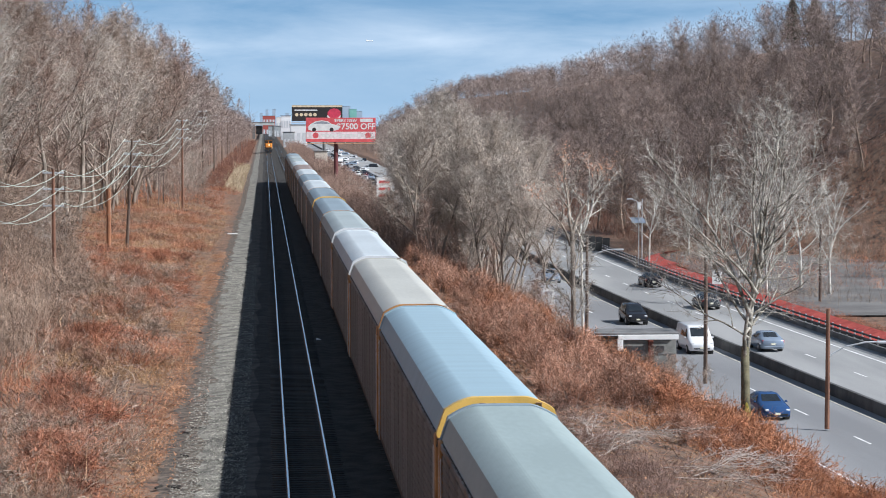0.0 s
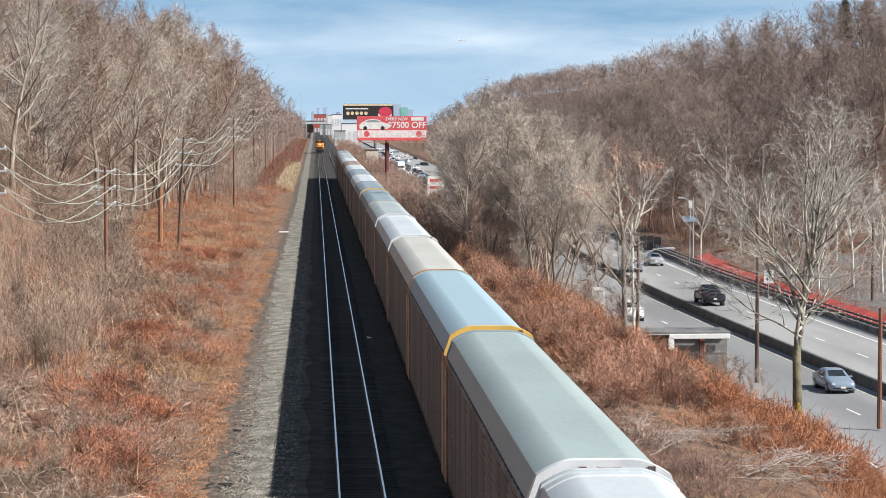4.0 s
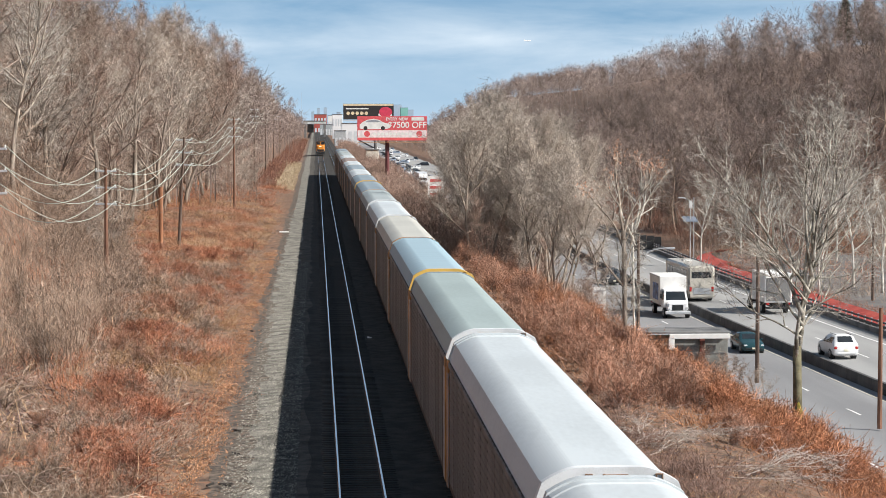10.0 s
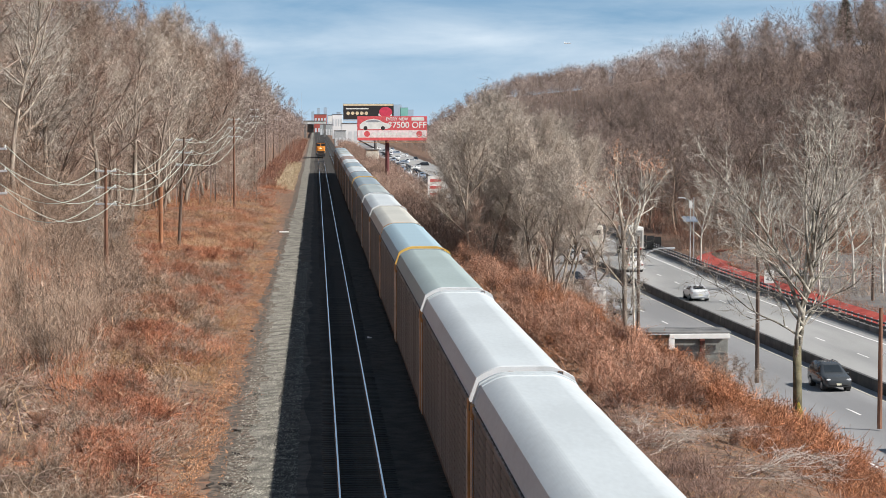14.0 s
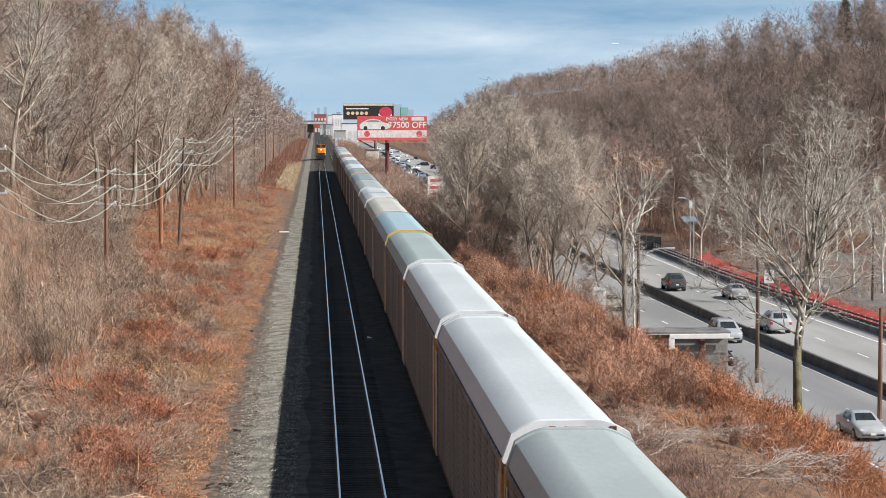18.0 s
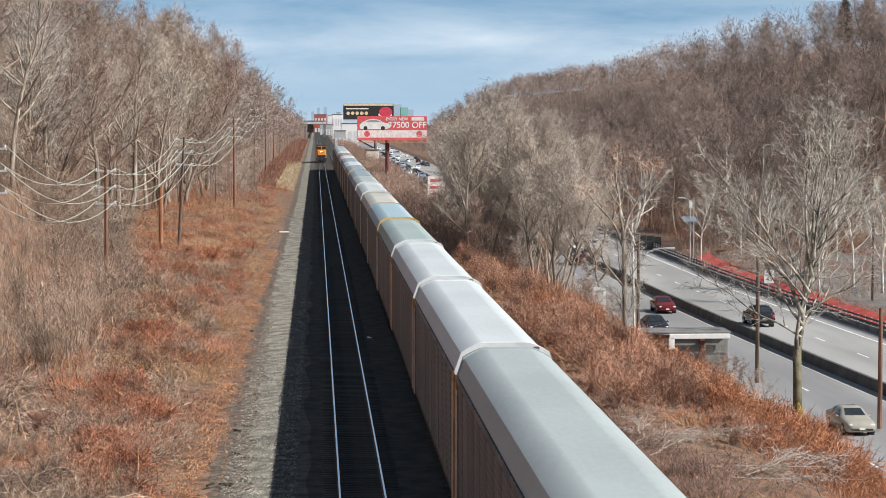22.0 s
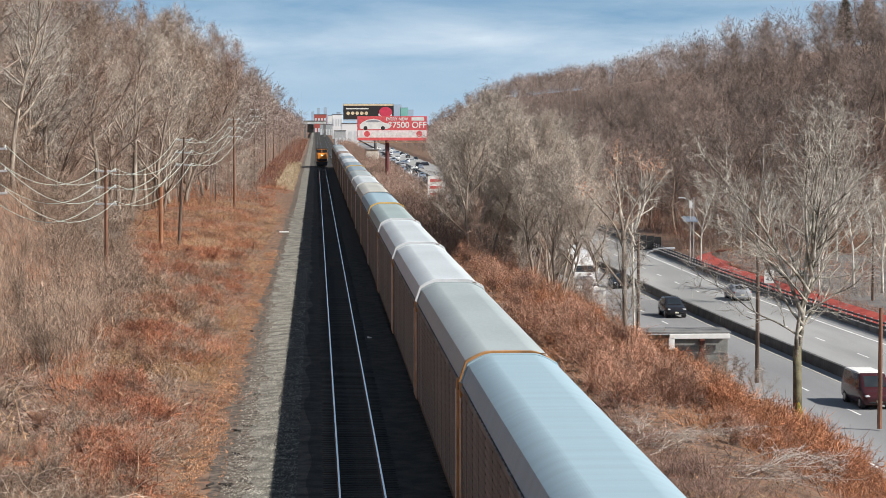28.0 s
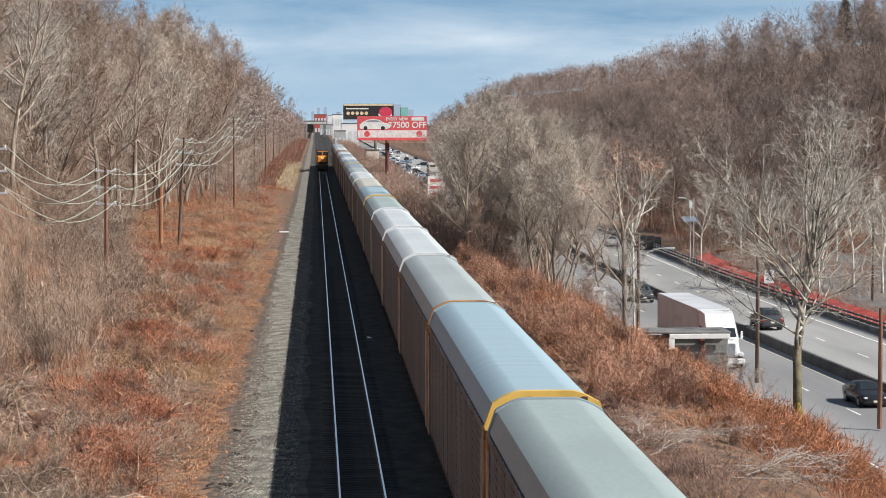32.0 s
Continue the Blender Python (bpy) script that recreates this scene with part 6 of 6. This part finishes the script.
for k in range(17000):
    if k % 4:
        y = 70 + 150 * rt.random() ** 1.6
        x = -4.3 + rt.gauss(0, 0.42)
    else:
        y = rt.uniform(74, 125)
        x = rt.uniform(9.0, 15.0 if y > 100 else 20.0)
    if x > -3.3 and x < 8.6:
        continue
    z = ground_z(x, y) + 0.05
    s, a = rt.uniform(.02, .042), rt.uniform(0, 6.28)
    lv.add([(x + s * math.cos(a + i * 1.57), y + s * math.sin(a + i * 1.57) * (1 if i % 2 else .5), z + rt.uniform(0, .1)) for i in range(4)], [(0, 1, 2, 3)])
tagged(new("fallen_leaves", lv.mesh("fallen_leaves", M_LEAF)), "dry orange fallen leaves beside the ballast", "leaves", kind="stuff")


def fallen_branch(x, y, ln, a, seed):
    """A dead limb lying on the bank."""
    t = thing("fallen_branch", "grey dead branch lying on the leafy bank", "branch", "fallen branches", at=pose(x, y, ground_z(x, y) + 0.12, 0, 84, a) @ Matrix.Diagonal((0.35, 1, 1, 1)))
    s, c = grow(seed, ln, ln * 0.45, limbs=7, fork=0.2, up=0.8, tw=0.03, twigs=1, sub=1, trunk_r=0.06)
    part("stem", s, M_DEAD, t, smooth=True)
    part("crown", c, M_DEAD, t)


for k in range(9):
    fallen_branch(rt.uniform(11.0, 16.8), rt.uniform(77, 93), rt.uniform(2.5, 5.5), rt.uniform(-80, 80), 300 + k)

# litter on the ballast
scrap = thing("paper_scrap", "crumpled white paper scrap on the ballast", "litter", at=pose(3.05, 129.8, -0.2))
part("sheet", Geo().add([(-0.16, -0.1, 0), (0.15, -0.14, 0.05), (0.17, 0.12, 0.03), (-0.12, 0.13, 0.12), (0, 0, 0.10)], [(0, 1, 4), (1, 2, 4), (2, 3, 4), (3, 0, 4)]), M_WHITE, scrap)
slab = thing("concrete_slab", "pale flat slab beside the ballast", "slab", at=pose(-3.6, 254, -0.35))
part("body", box((0, 0, 0.06), (1.1, 0.5, 0.14), 0.03), M_WHITE, slab)
for k in range(9):
    y = rt.uniform(72, 150)
    x = rt.uniform(-3.9, -2.6)
    tie_end = thing("broken_timber", "dark rotten timber piece on the shoulder", "timber", "timber scraps", at=pose(x, y, -0.33, 0, 0, rt.uniform(-80, 80)))
    part("body", box((0, 0, 0.04), (rt.uniform(0.25, 0.6), rt.uniform(0.04, 0.09), 0.07), 0.015), M_TIE, tie_end)

# ---- line poles and wires ----
pole_tops = []


def wire_pole(x, y, ztop, arms, mat=M_POLE, h=9.5, lean=0.0):
    base = ground_z(x, y) - 0.3
    p = thing("telegraph_pole", "dark wooden line pole with pale crossarms", "utility pole", "line poles", at=pose(x, y, base))
    H2 = ztop - base
    part("shaft", Geo().tube((-lean * H2, 0, 0), (0, 0, H2), 0.16, 0.1, 8), mat, p)
    ends = []
    for k in range(arms):
        z = H2 - 0.25 - 1.15 * k
        arm = part("crossarm", box((0, 0, z), (1.5, 0.1, 0.12), 0.015), M_GALV, p)
        for q in (-1, 1):
            part("insulator", Geo().tube((q * 0.66, 0, z + 0.05), (q * 0.66, 0, z + 0.2), 0.05, 0.035, 6), M_WHITE, arm)
            ends.append((x + q * 0.66, y, base + z + 0.2))
    pole_tops.append(ends)
    return p


for px, py, dist in ((-14, 255, 118), (187, 297, 160), (326, 243, 208), (414, 208, 300), (450, 192, 400), (470, 200, 500), (484, 203, 620), (494, 205, 760)):
    x, z = spot(px, py, dist)
    wire_pole(x, dist, z, 3 if dist < 450 else 2, M_POLE_BROWN if px in (187, 414) else M_POLE, lean=0.055 if px == 326 else 0.0)
for a, b in zip(pole_tops[:5], pole_tops[1:6]):
    for p, q in zip(a, b):
        g = Geo()
        pr = [Vector(p).lerp(Vector(q), k / 10) - Vector((0, 0, 4 * 1.6 * (k / 10) * (1 - k / 10))) for k in range(11)]
        g.loft([[tuple(u + Vector((0.021 * math.cos(w), 0, 0.021 * math.sin(w)))) for w in (0.5, 2.07, 3.64, 5.21)] for u in pr])
        tagged(new("wire", g.mesh("wire", M_WIRE)), "pale green sagging line wire", "wire", "line wires")
for px, d in ((284, 211),):
    x, z = spot(px, 331, d)
    g = ground_z(x, d)
    o = thing("wooden_post", "short orange-brown wooden post", "post", "wooden posts", at=pose(x, d, g - 0.2))
    part("shaft", Geo().tube((0, 0, 0), (0, 0, z - g + 0.2), 0.21, 0.19, 8), M_POLE_RED, o)


def street_pole(px, pyt, dist, base, mat, arm=None, name="utility_pole", label="dark wooden utility pole beside the road", r=0.15):
    x, z = spot(px, pyt, dist)
    o = thing(name, label, "utility pole", "roadside poles", at=pose(x, dist, base))
    part("shaft", Geo().tube((0, 0, 0), (0, 0, z - base), r, r * .75, 8), mat, o)
    if arm:
        ax, az, length = arm
        g = Geo()
        pts = [(0, 0, az - base), (length * .35, 0, az - base + .55), (length * .75, 0, az - base + .8), (length, 0, az - base + .82)]
        for u, v in zip(pts, pts[1:]):
            g.tube(u, v, 0.05, n=6)
        part("arm", g, M_GALV, o)
        part("lamp_head", box((length + 0.3, 0, az - base + .8), (0.75, 0.3, 0.16), 0.05), M_GALV, o)
    return o


street_pole(1342, 395, 150, -5.3, M_POLE)
xx, zz = spot(1130, 457, 187)
street_pole(1130, 418, 187, -5.4, M_POLE, (0, zz, 2.4), "street_lamp", "wooden pole with a grey street lamp arm")
xx, zz = spot(1560, 630, 128)
street_pole(1559, 545, 128, -5.4, M_POLE_BROWN, (0, zz, 2.9), "street_lamp", "reddish wooden pole with a grey street lamp arm")
street_pole(1546, 395, 205, -4.6, M_POLE)
xx, zz = spot(1228, 362, 270)
street_pole(1228, 350, 270, -4.6, M_GALV, (0, zz, -1.8), "street_lamp", "grey steel lamp post with a white box", 0.08)

# speed sign
sx, sz = spot(1361, 490, 214)
sign = thing("speed_sign", "white rectangular speed limit sign with black digits", "road sign", at=pose(sx, 214, ROAD_FAR_Z))
part("post", box((0, 0.05, (sz - ROAD_FAR_Z) / 2), (0.08, 0.06, sz - ROAD_FAR_Z + 0.5), 0.01), M_GALV, sign)
part("panel", box((0, 0, sz - ROAD_FAR_Z), (0.95, 0.03, 1.25), 0.01), M_WHITE, sign)


def words(text, size, mat, parent, at, name="lettering", bold=0.0):
    cu = bpy.data.curves.new(name, "FONT")
    cu.body, cu.size, cu.extrude, cu.align_x, cu.align_y = text, size, 0.004, "CENTER", "CENTER"
    cu.offset = bold
    tmp = bpy.data.objects.new(name, cu)
    scene.collection.objects.link(tmp)
    me = bpy.data.meshes.new_from_object(tmp.evaluated_get(bpy.context.evaluated_depsgraph_get()))
    bpy.data.objects.remove(tmp)
    me.materials.clear()
    me.materials.append(mat)
    return part(name, me, None, parent, at=at)


words("45", 0.62, M_BLACK, sign, pose(0, -0.025, sz - ROAD_FAR_Z - 0.25, 90))
words("SPEED", 0.24, M_BLACK, sign, pose(0, -0.025, sz - ROAD_FAR_Z + 0.42, 90))
words("LIMIT", 0.24, M_BLACK, sign, pose(0, -0.025, sz - ROAD_FAR_Z + 0.17, 90))

# other signs and fixtures along the road
M_BB_RED_SIGN = paint("sign_red", (0.6, 0.06, 0.06), 0.6)


def plain_sign(px, py, dist, w, h, base, label, bars=3, mat=M_WHITE, bar=M_BB_RED_SIGN):
    x, z = spot(px, py, dist)
    o = thing("sign_board", label, "sign", "roadside signs", at=pose(x, dist, base))
    part("panel", box((0, 0, z - base), (w, 0.06, h), 0.02), mat, o)
    for q in (-1, 1):
        part("post", box((q * w * 0.35, 0.08, (z - base) / 2), (0.1, 0.08, z - base + h / 2), 0.01), M_GALV, o)
    for k in range(bars):
        part("print_bar", box((0, -0.04, z - base + h * (0.3 - 0.3 * k)), (w * 0.7, 0.02, h * 0.12)), bar, o)


plain_sign(1060, 527, 186, 1.1, 1.7, ROAD_Z, "white traffic sign seen through twigs", 2, M_WHITE, M_GALV)
for px_s, y_s in ((1046, 178), (1064, 176), (1080, 180)):
    plant(rt.choice((6, 7, 8)), spot(px_s, 500, y_s)[0], y_s, rt.uniform(0.6, 0.85))
plain_sign(771, 332, 430, 3.0, 4.4, -4.0, "white and red sign among the bare trees", 4)
for px_s, y_s, k_s in ((1243, 147, 0.62), (1262, 141, 0.5), (1290, 138, 0.72), (1312, 146, 0.55), (1356, 136, 0.5), (1330, 143, 0.45)):
    plant(rt.choice((6, 7, 8)), spot(px_s, 600, y_s)[0], y_s, k_s)
x_s, z_s = spot(1222, 388, 262)
sol = thing("solar_panel", "dark blue solar panel with a white box on a post", "solar panel", at=pose(x_s, 262, -4.6))
part("post", Geo().tube((0, 0.1, 0), (0, 0.1, z_s + 6.6), 0.06, n=8), M_GALV, sol)
part("panel", Geo().add([(-0.85, -0.1, z_s + 4.35), (0.85, -0.3, z_s + 4.3), (0.6, 0.3, z_s + 4.9), (-0.95, 0.4, z_s + 4.95)], [(0, 1, 2, 3)]).add([(-0.85, -0.1, z_s + 4.30), (0.85, -0.3, z_s + 4.25), (0.6, 0.3, z_s + 4.85), (-0.95, 0.4, z_s + 4.9)], [(3, 2, 1, 0)]), paint("solar_cells", (0.22, 0.25, 0.30), 0.3), sol)
part("cabinet", box((0, 0, z_s + 6.3), (0.4, 0.3, 0.9), 0.05), M_WHITE, sol)
# black panels added to fill a dark spot at the hill's foot
x_f, z_f = spot(1152, 431, 292)
scr = thing("dark_fence", "dark solid fence at the foot of the hill", "fence", at=pose(x_f, 292, -4.6))
for k in range(4):
    part("panel", box((-2.0 + 0.96 * k, 0, 0.9), (0.92, 0.1, 2.2 - 0.22 * k), 0.02), M_BLACK, scr)

# roadside shed
shx, _ = spot(1212, 600, 150)
shed = thing("roadside_shed", "low grey block shed with a white fascia", "shed", at=pose(shx, 150, ROAD_Z))
part("wall", box((0, 1.5, 1.6), (5.9, 2.6, 3.2), 0.02), material("grey_blocks", (0.17, 0.17, 0.155), (0.26, 0.26, 0.24), 1.2, 0.9, 0, 0.2, 10), shed)
part("roof", box((0, 1.4, 3.62), (6.2, 3.2, 0.12), 0.03), M_DARKWALL, shed)
part("fascia", box((0.95, -0.3, 3.38), (4.1, 0.14, 0.34), 0.03), M_WHITE, shed, "white painted board")
part("fascia_drop", box((-0.95, -0.3, 2.9), (0.4, 0.14, 0.8), 0.03), M_WHITE, shed, "white painted board")
part("pier", box((1.2, 0.1, 1.6), (0.34, 0.16, 3.1), 0.02), paint("brick_red", (0.20, 0.07, 0.05), 0.9), shed)
for k in range(3):
    part("course_line", box((0.9, 0.18, 0.9 + 0.65 * k), (4.0, 0.05, 0.06)), M_DARKWALL, shed)

# ---- billboards ----
M_BB_RED = paint("red_print", (0.66, 0.10, 0.11), 0.6)
M_BB_BLACK = paint("black_print", (0.03, 0.025, 0.025), 0.6)
M_BB_CREAM = paint("cream_print", (0.75, 0.62, 0.42), 0.6)


def billboard(px, pytop, w, h, dist, face, label):
    x, z = spot(px, pytop, dist)
    g = ground_z(x, dist)
    b = thing("billboard", label, "billboard", "billboards", at=pose(x, dist, z - h))
    part("board", box((0, 0.2, h / 2), (w, 0.3, h), 0.03), face, b)
    part("catwalk", box((0, -0.5, -0.35), (w, 1.0, 0.12), 0.02), paint("orange_wood", (0.55, 0.33, 0.18), 0.8), b)
    part("frame", box((0, 0.5, h / 2), (w * 0.98, 0.2, h * 0.9), 0.02), M_DARKWALL, b)
    return b, z - h - g


b1, drop = billboard(694, 206, 14.4, 5.0, 468, M_BB_RED, "red billboard advertising a white car")
part("column", Geo().tube((-1.0, 0.4, -drop), (-1.0, 0.4, 0), 0.45, n=12), paint("maroon_column", (0.16, 0.05, 0.05), 0.6), b1)
part("lower_band", box((0, 0.04, 1.35), (14.2, 0.03, 1.5)), paint("pink_band", (0.80, 0.70, 0.70), 0.6, var=0.15), b1, "pale band with unreadable print")
words("$7500 OFF", 1.75, M_WHITE, b1, pose(3.1, 0.03, 3.15, 90), bold=0.035)
words("EVERY NEW", 0.85, M_WHITE, b1, pose(1.0, 0.03, 4.4, 90), bold=0.02)
part("name_bar", box((5.3, 0.04, 4.45), (2.6, 0.03, 0.7)), M_WHITE, b1)
carpic = Geo()
pr = [(-6.7, 2.5), (-6.7, 3.3), (-6.2, 3.7), (-5.2, 4.25), (-3.9, 4.45), (-2.7, 4.25), (-1.9, 3.75), (-0.9, 3.5), (-0.4, 3.1), (-0.4, 2.6), (-1.2, 2.35), (-6.0, 2.3)]
carpic.loft([[(x, y, z) for x, z in pr] for y in (0.06, 0.03)])
part("car_picture", carpic, M_WHITE, b1, "printed white car")
part("window_picture", Geo().loft([[(x, y, z) for x, z in ((-5.6, 3.75), (-4.9, 4.15), (-3.9, 4.28), (-2.8, 4.1), (-2.2, 3.75))] for y in (0.04, 0.02)]), paint("grey_print", (0.30, 0.32, 0.35), 0.6), b1)
for x in (-5.5, -1.9):
    part("wheel_picture", Geo().tube((x, 0.04, 2.55), (x, 0.02, 2.55), 0.42, n=14), M_BB_BLACK, b1)
for x in (-5.2, 5.6):
    part("print_oval", Geo().tube((x, 0.05, 1.35), (x, 0.015, 1.35), 0.62, n=14), M_BB_RED, b1)
for k in range(10):
    part("print_bar", box((-3.6 + 0.82 * k, 0.02, 1.35), (0.55, 0.03, 0.6)), M_WHITE, b1)
for k in range(8):
    part("lamp_arm", Geo().tube((-6.3 + 1.8 * k, -0.6, -0.3), (-6.3 + 1.8 * k, -1.4, -0.1), 0.05, n=5), M_GALV, b1)
b2, drop = billboard(652, 184, 14.4, 4.5, 650, M_BB_BLACK, "black billboard with cream lettering bars")
part("column", Geo().tube((2, 0.4, -drop), (2, 0.4, 0), 0.45, n=12), M_DARKWALL, b2)
part("top_band", box((0, 0.03, 4.2), (14.3, 0.04, 0.5)), M_BB_CREAM, b2)
part("print_bar", box((-3.2, 0.03, 3.1), (6.5, 0.03, 0.35)), M_WHITE, b2)
for k in range(5):
    part("print_dot", Geo().tube((-5.8 + 1.3 * k, 0.05, 1.8), (-5.8 + 1.3 * k, 0.01, 1.8), 0.5, n=12), M_BB_CREAM, b2)
oval = [(math.cos(6.283 * k / 20), math.sin(6.283 * k / 20)) for k in range(20)]
part("white_picture", Geo().loft([[(4.8 + 2.0 * a, y, 1.35 + 0.95 * b) for a, b in oval] for y in (0.04, 0.02)]), M_WHITE, b2)
part("red_picture", Geo().loft([[(4.9 + 1.9 * a, y, 2.15 + 1.45 * b) for a, b in oval] for y in (0.02, 0.0)]), paint("crimson_print", (0.62, 0.05, 0.10), 0.6), b2)

# ---- the distance: bridge, sheds, towers ----
br = thing("road_bridge", "grey road bridge over the tracks far away", "bridge", at=pose(0, 1500, 0))
part("deck", box((-0.6, 0, 9.3), (14.5, 8, 1.5), 0.1), material("grey_green_girder", (0.46, 0.50, 0.48), (0.60, 0.62, 0.60), 0.3, 0.8), br)
# a dark box stands in for the shaded opening below the deck
part("underpass", box((-3.6, 3.5, 5.6), (4.2, 0.6, 5.6), 0.05), M_DARKWALL, br)
part("parapet", box((-0.6, -4, 10.4), (14.5, 0.3, 0.7), 0.05), M_DARKWALL, br)
for x in (-7.0, 5.8):
    part("abutment", box((x, 0, 4), (1.6, 8, 9), 0.1), M_DARKWALL, br)


# window colour is paled to imitate the haze of distance
M_FARGLASS = material("haze_paled_glass", (0.55, 0.58, 0.60), (0.66, 0.68, 0.70), 0.5, 0.4)


def block(px0, px1, pyt, dist, depth, mat, label, name="warehouse", base=-4.0, rows=0, cols=0):
    x0, zt = spot(px0, pyt, dist)
    x1, _ = spot(px1, pyt, dist)
    o = thing(name, label, "building", "distant buildings", at=pose((x0 + x1) / 2, dist, base))
    w, h = x1 - x0, zt - base
    part("wall", box((0, depth / 2, h / 2), (w, depth, h), 0.1), mat, o)
    part("roof", box((0, depth / 2, h + 0.15), (w + 0.4, depth + 0.4, 0.3), 0.05), M_DARKWALL, o)
    for i in range(rows):
        for j in range(cols):
            part("window", box((-w / 2 + w * (j + .5) / cols, -0.03, h * (i + .6) / (rows + .2)), (w / cols * .6, 0.08, h / (rows + .2) * .5)), M_FARGLASS, o)
    return o


M_PALEWALL = material("pale_cladding", (0.70, 0.71, 0.72), (0.86, 0.86, 0.86), 0.2, 0.7, stretch=(0.1, 0.1, 1))
block(588, 606, 203, 1400, 20, M_PALEWALL, "white flat-roofed warehouse far off", rows=2, cols=4)
block(605, 634, 219, 1150, 12, M_PALEWALL, "long white warehouse beyond the scrub", rows=1, cols=3)
block(566, 590, 221, 1700, 14, paint("dull_cladding", (0.36, 0.39, 0.40), 0.8), "grey warehouse behind the bridge", rows=1, cols=5)
block(592, 612, 232, 1050, 8, paint("dull_shed", (0.42, 0.44, 0.45), 0.8), "low dark shed beside the far tracks", "shed", rows=1, cols=3)
block(556, 578, 203, 2000, 20, paint("brick_building", (0.40, 0.09, 0.07), 0.8), "red brick building far off", rows=2, cols=4)
block(580, 592, 205, 2100, 20, M_WHITE, "small white building far off", rows=1, cols=3)
block(648, 670, 266, 640, 5, paint("beige_hut", (0.60, 0.54, 0.46), 0.8), "small beige hut below the billboard", "hut", base=-5)
# the towers' haze is put into this pale blue colour
far_blue = material("haze_blue_tower", (0.36, 0.47, 0.58), (0.42, 0.53, 0.64), 0.05, 0.8)
for a, b, t in ((561, 566, 192), (573, 579, 191), (697, 711, 186), (551, 556, 198), (596, 603, 199), (722, 732, 195)):
    block(a, b, t, 4200, 30, far_blue, "office tower coloured pale blue for haze on the skyline", "tower", base=-10)
block(709, 722, 191, 3900, 30, material("green_dome", (0.18, 0.45, 0.40), (0.24, 0.52, 0.46), 0.1, 0.6), "green-roofed building on the skyline", "tower", base=-10)
mx_, mz_ = spot(533, 163, 1800)
mast = thing("radio_mast", "thin pale radio mast in the distance", "mast", at=pose(mx_, 1800, -4))
part("shaft", Geo().tube((0, 0, 0), (0, 0, mz_ + 4), 0.18, 0.08, 6), M_GALV, mast)

# parked cars far down by the road, below the red billboard
for k in range(26):
    c = car(("sedan", "suv", "minivan")[k % 3], ("white", "black", "silver", "bluegrey", "charcoal")[k % 5])
    c["label"] = c["label"].replace("driving on the asphalt road", "parked on the distant lot")
    yy = 540 + 17 * k
    c.matrix_basis = pose(26.5 + 2.6 * (k % 3), yy, ROAD_Z + 0.02, 0, 0, 180)
    c["group"] = "parked cars"
for k in range(22):
    c = car(("sedan", "suv", "minivan")[k % 3], ("white", "silver", "black", "white", "bluegrey")[k % 5])
    c["label"] = c["label"].replace("driving on the asphalt road", "parked on the distant lot")
    c.matrix_basis = pose(33.5 + 2.7 * (k % 4), 780 + 24 * k, ROAD_Z + 0.02, 0, 0, 180 if k % 2 else 90)
    c["group"] = "parked cars"

# ---- the airliner ----
plane = thing("airliner", "small white airliner crossing the sky", "aircraft")
part("fuselage", Geo().tube((0, -7, 0), (0, 7, 0), 1.0, 0.8, 10), M_WHITE, plane)
part("wings", box((0, 0, -0.3), (13, 2.2, 0.3), 0.1), M_GALV, plane)
part("fin", box((0, -6, 1.6), (0.3, 2, 2.6), 0.1, (1, .6)), M_WHITE, plane)


# ---- what moves ----
def motions():
    for i, w in enumerate(wagons):
        y = wagon_y(i)
        walk(w, [(t, pose(TRACK_B, y + s, 0)) for t, s in SPEED])
    walk(loco, [(t, pose(TRACK_A, y, 0)) for t, y in LOCO])
    for veh, (off, rows) in TRAFFIC:
        z = ROAD_Z if off < 0 else ROAD_FAR_Z
        keys = []
        for t, y in rows:
            dx = (median_x(y + 4) - median_x(y - 4)) / 8
            turn = math.degrees(math.atan(-dx)) + (180 if off < 0 else 0)
            keys.append((t, pose(median_x(y) + off, y, z, 0, 0, turn)))
        walk(veh, keys)
    for_plane = []
    for t, px, py in ((0, 745, 70), (6, 855, 72), (9, 915, 72), (13, 985, 76), (19, 1110, 78), (23, 1190, 77), (32, 1372, 77)):
        x, h = spot(px, py, 4700)
        for_plane.append((t, pose(x, 4700, h, 0, 0, -90)))
    walk(plane, for_plane)


motions()
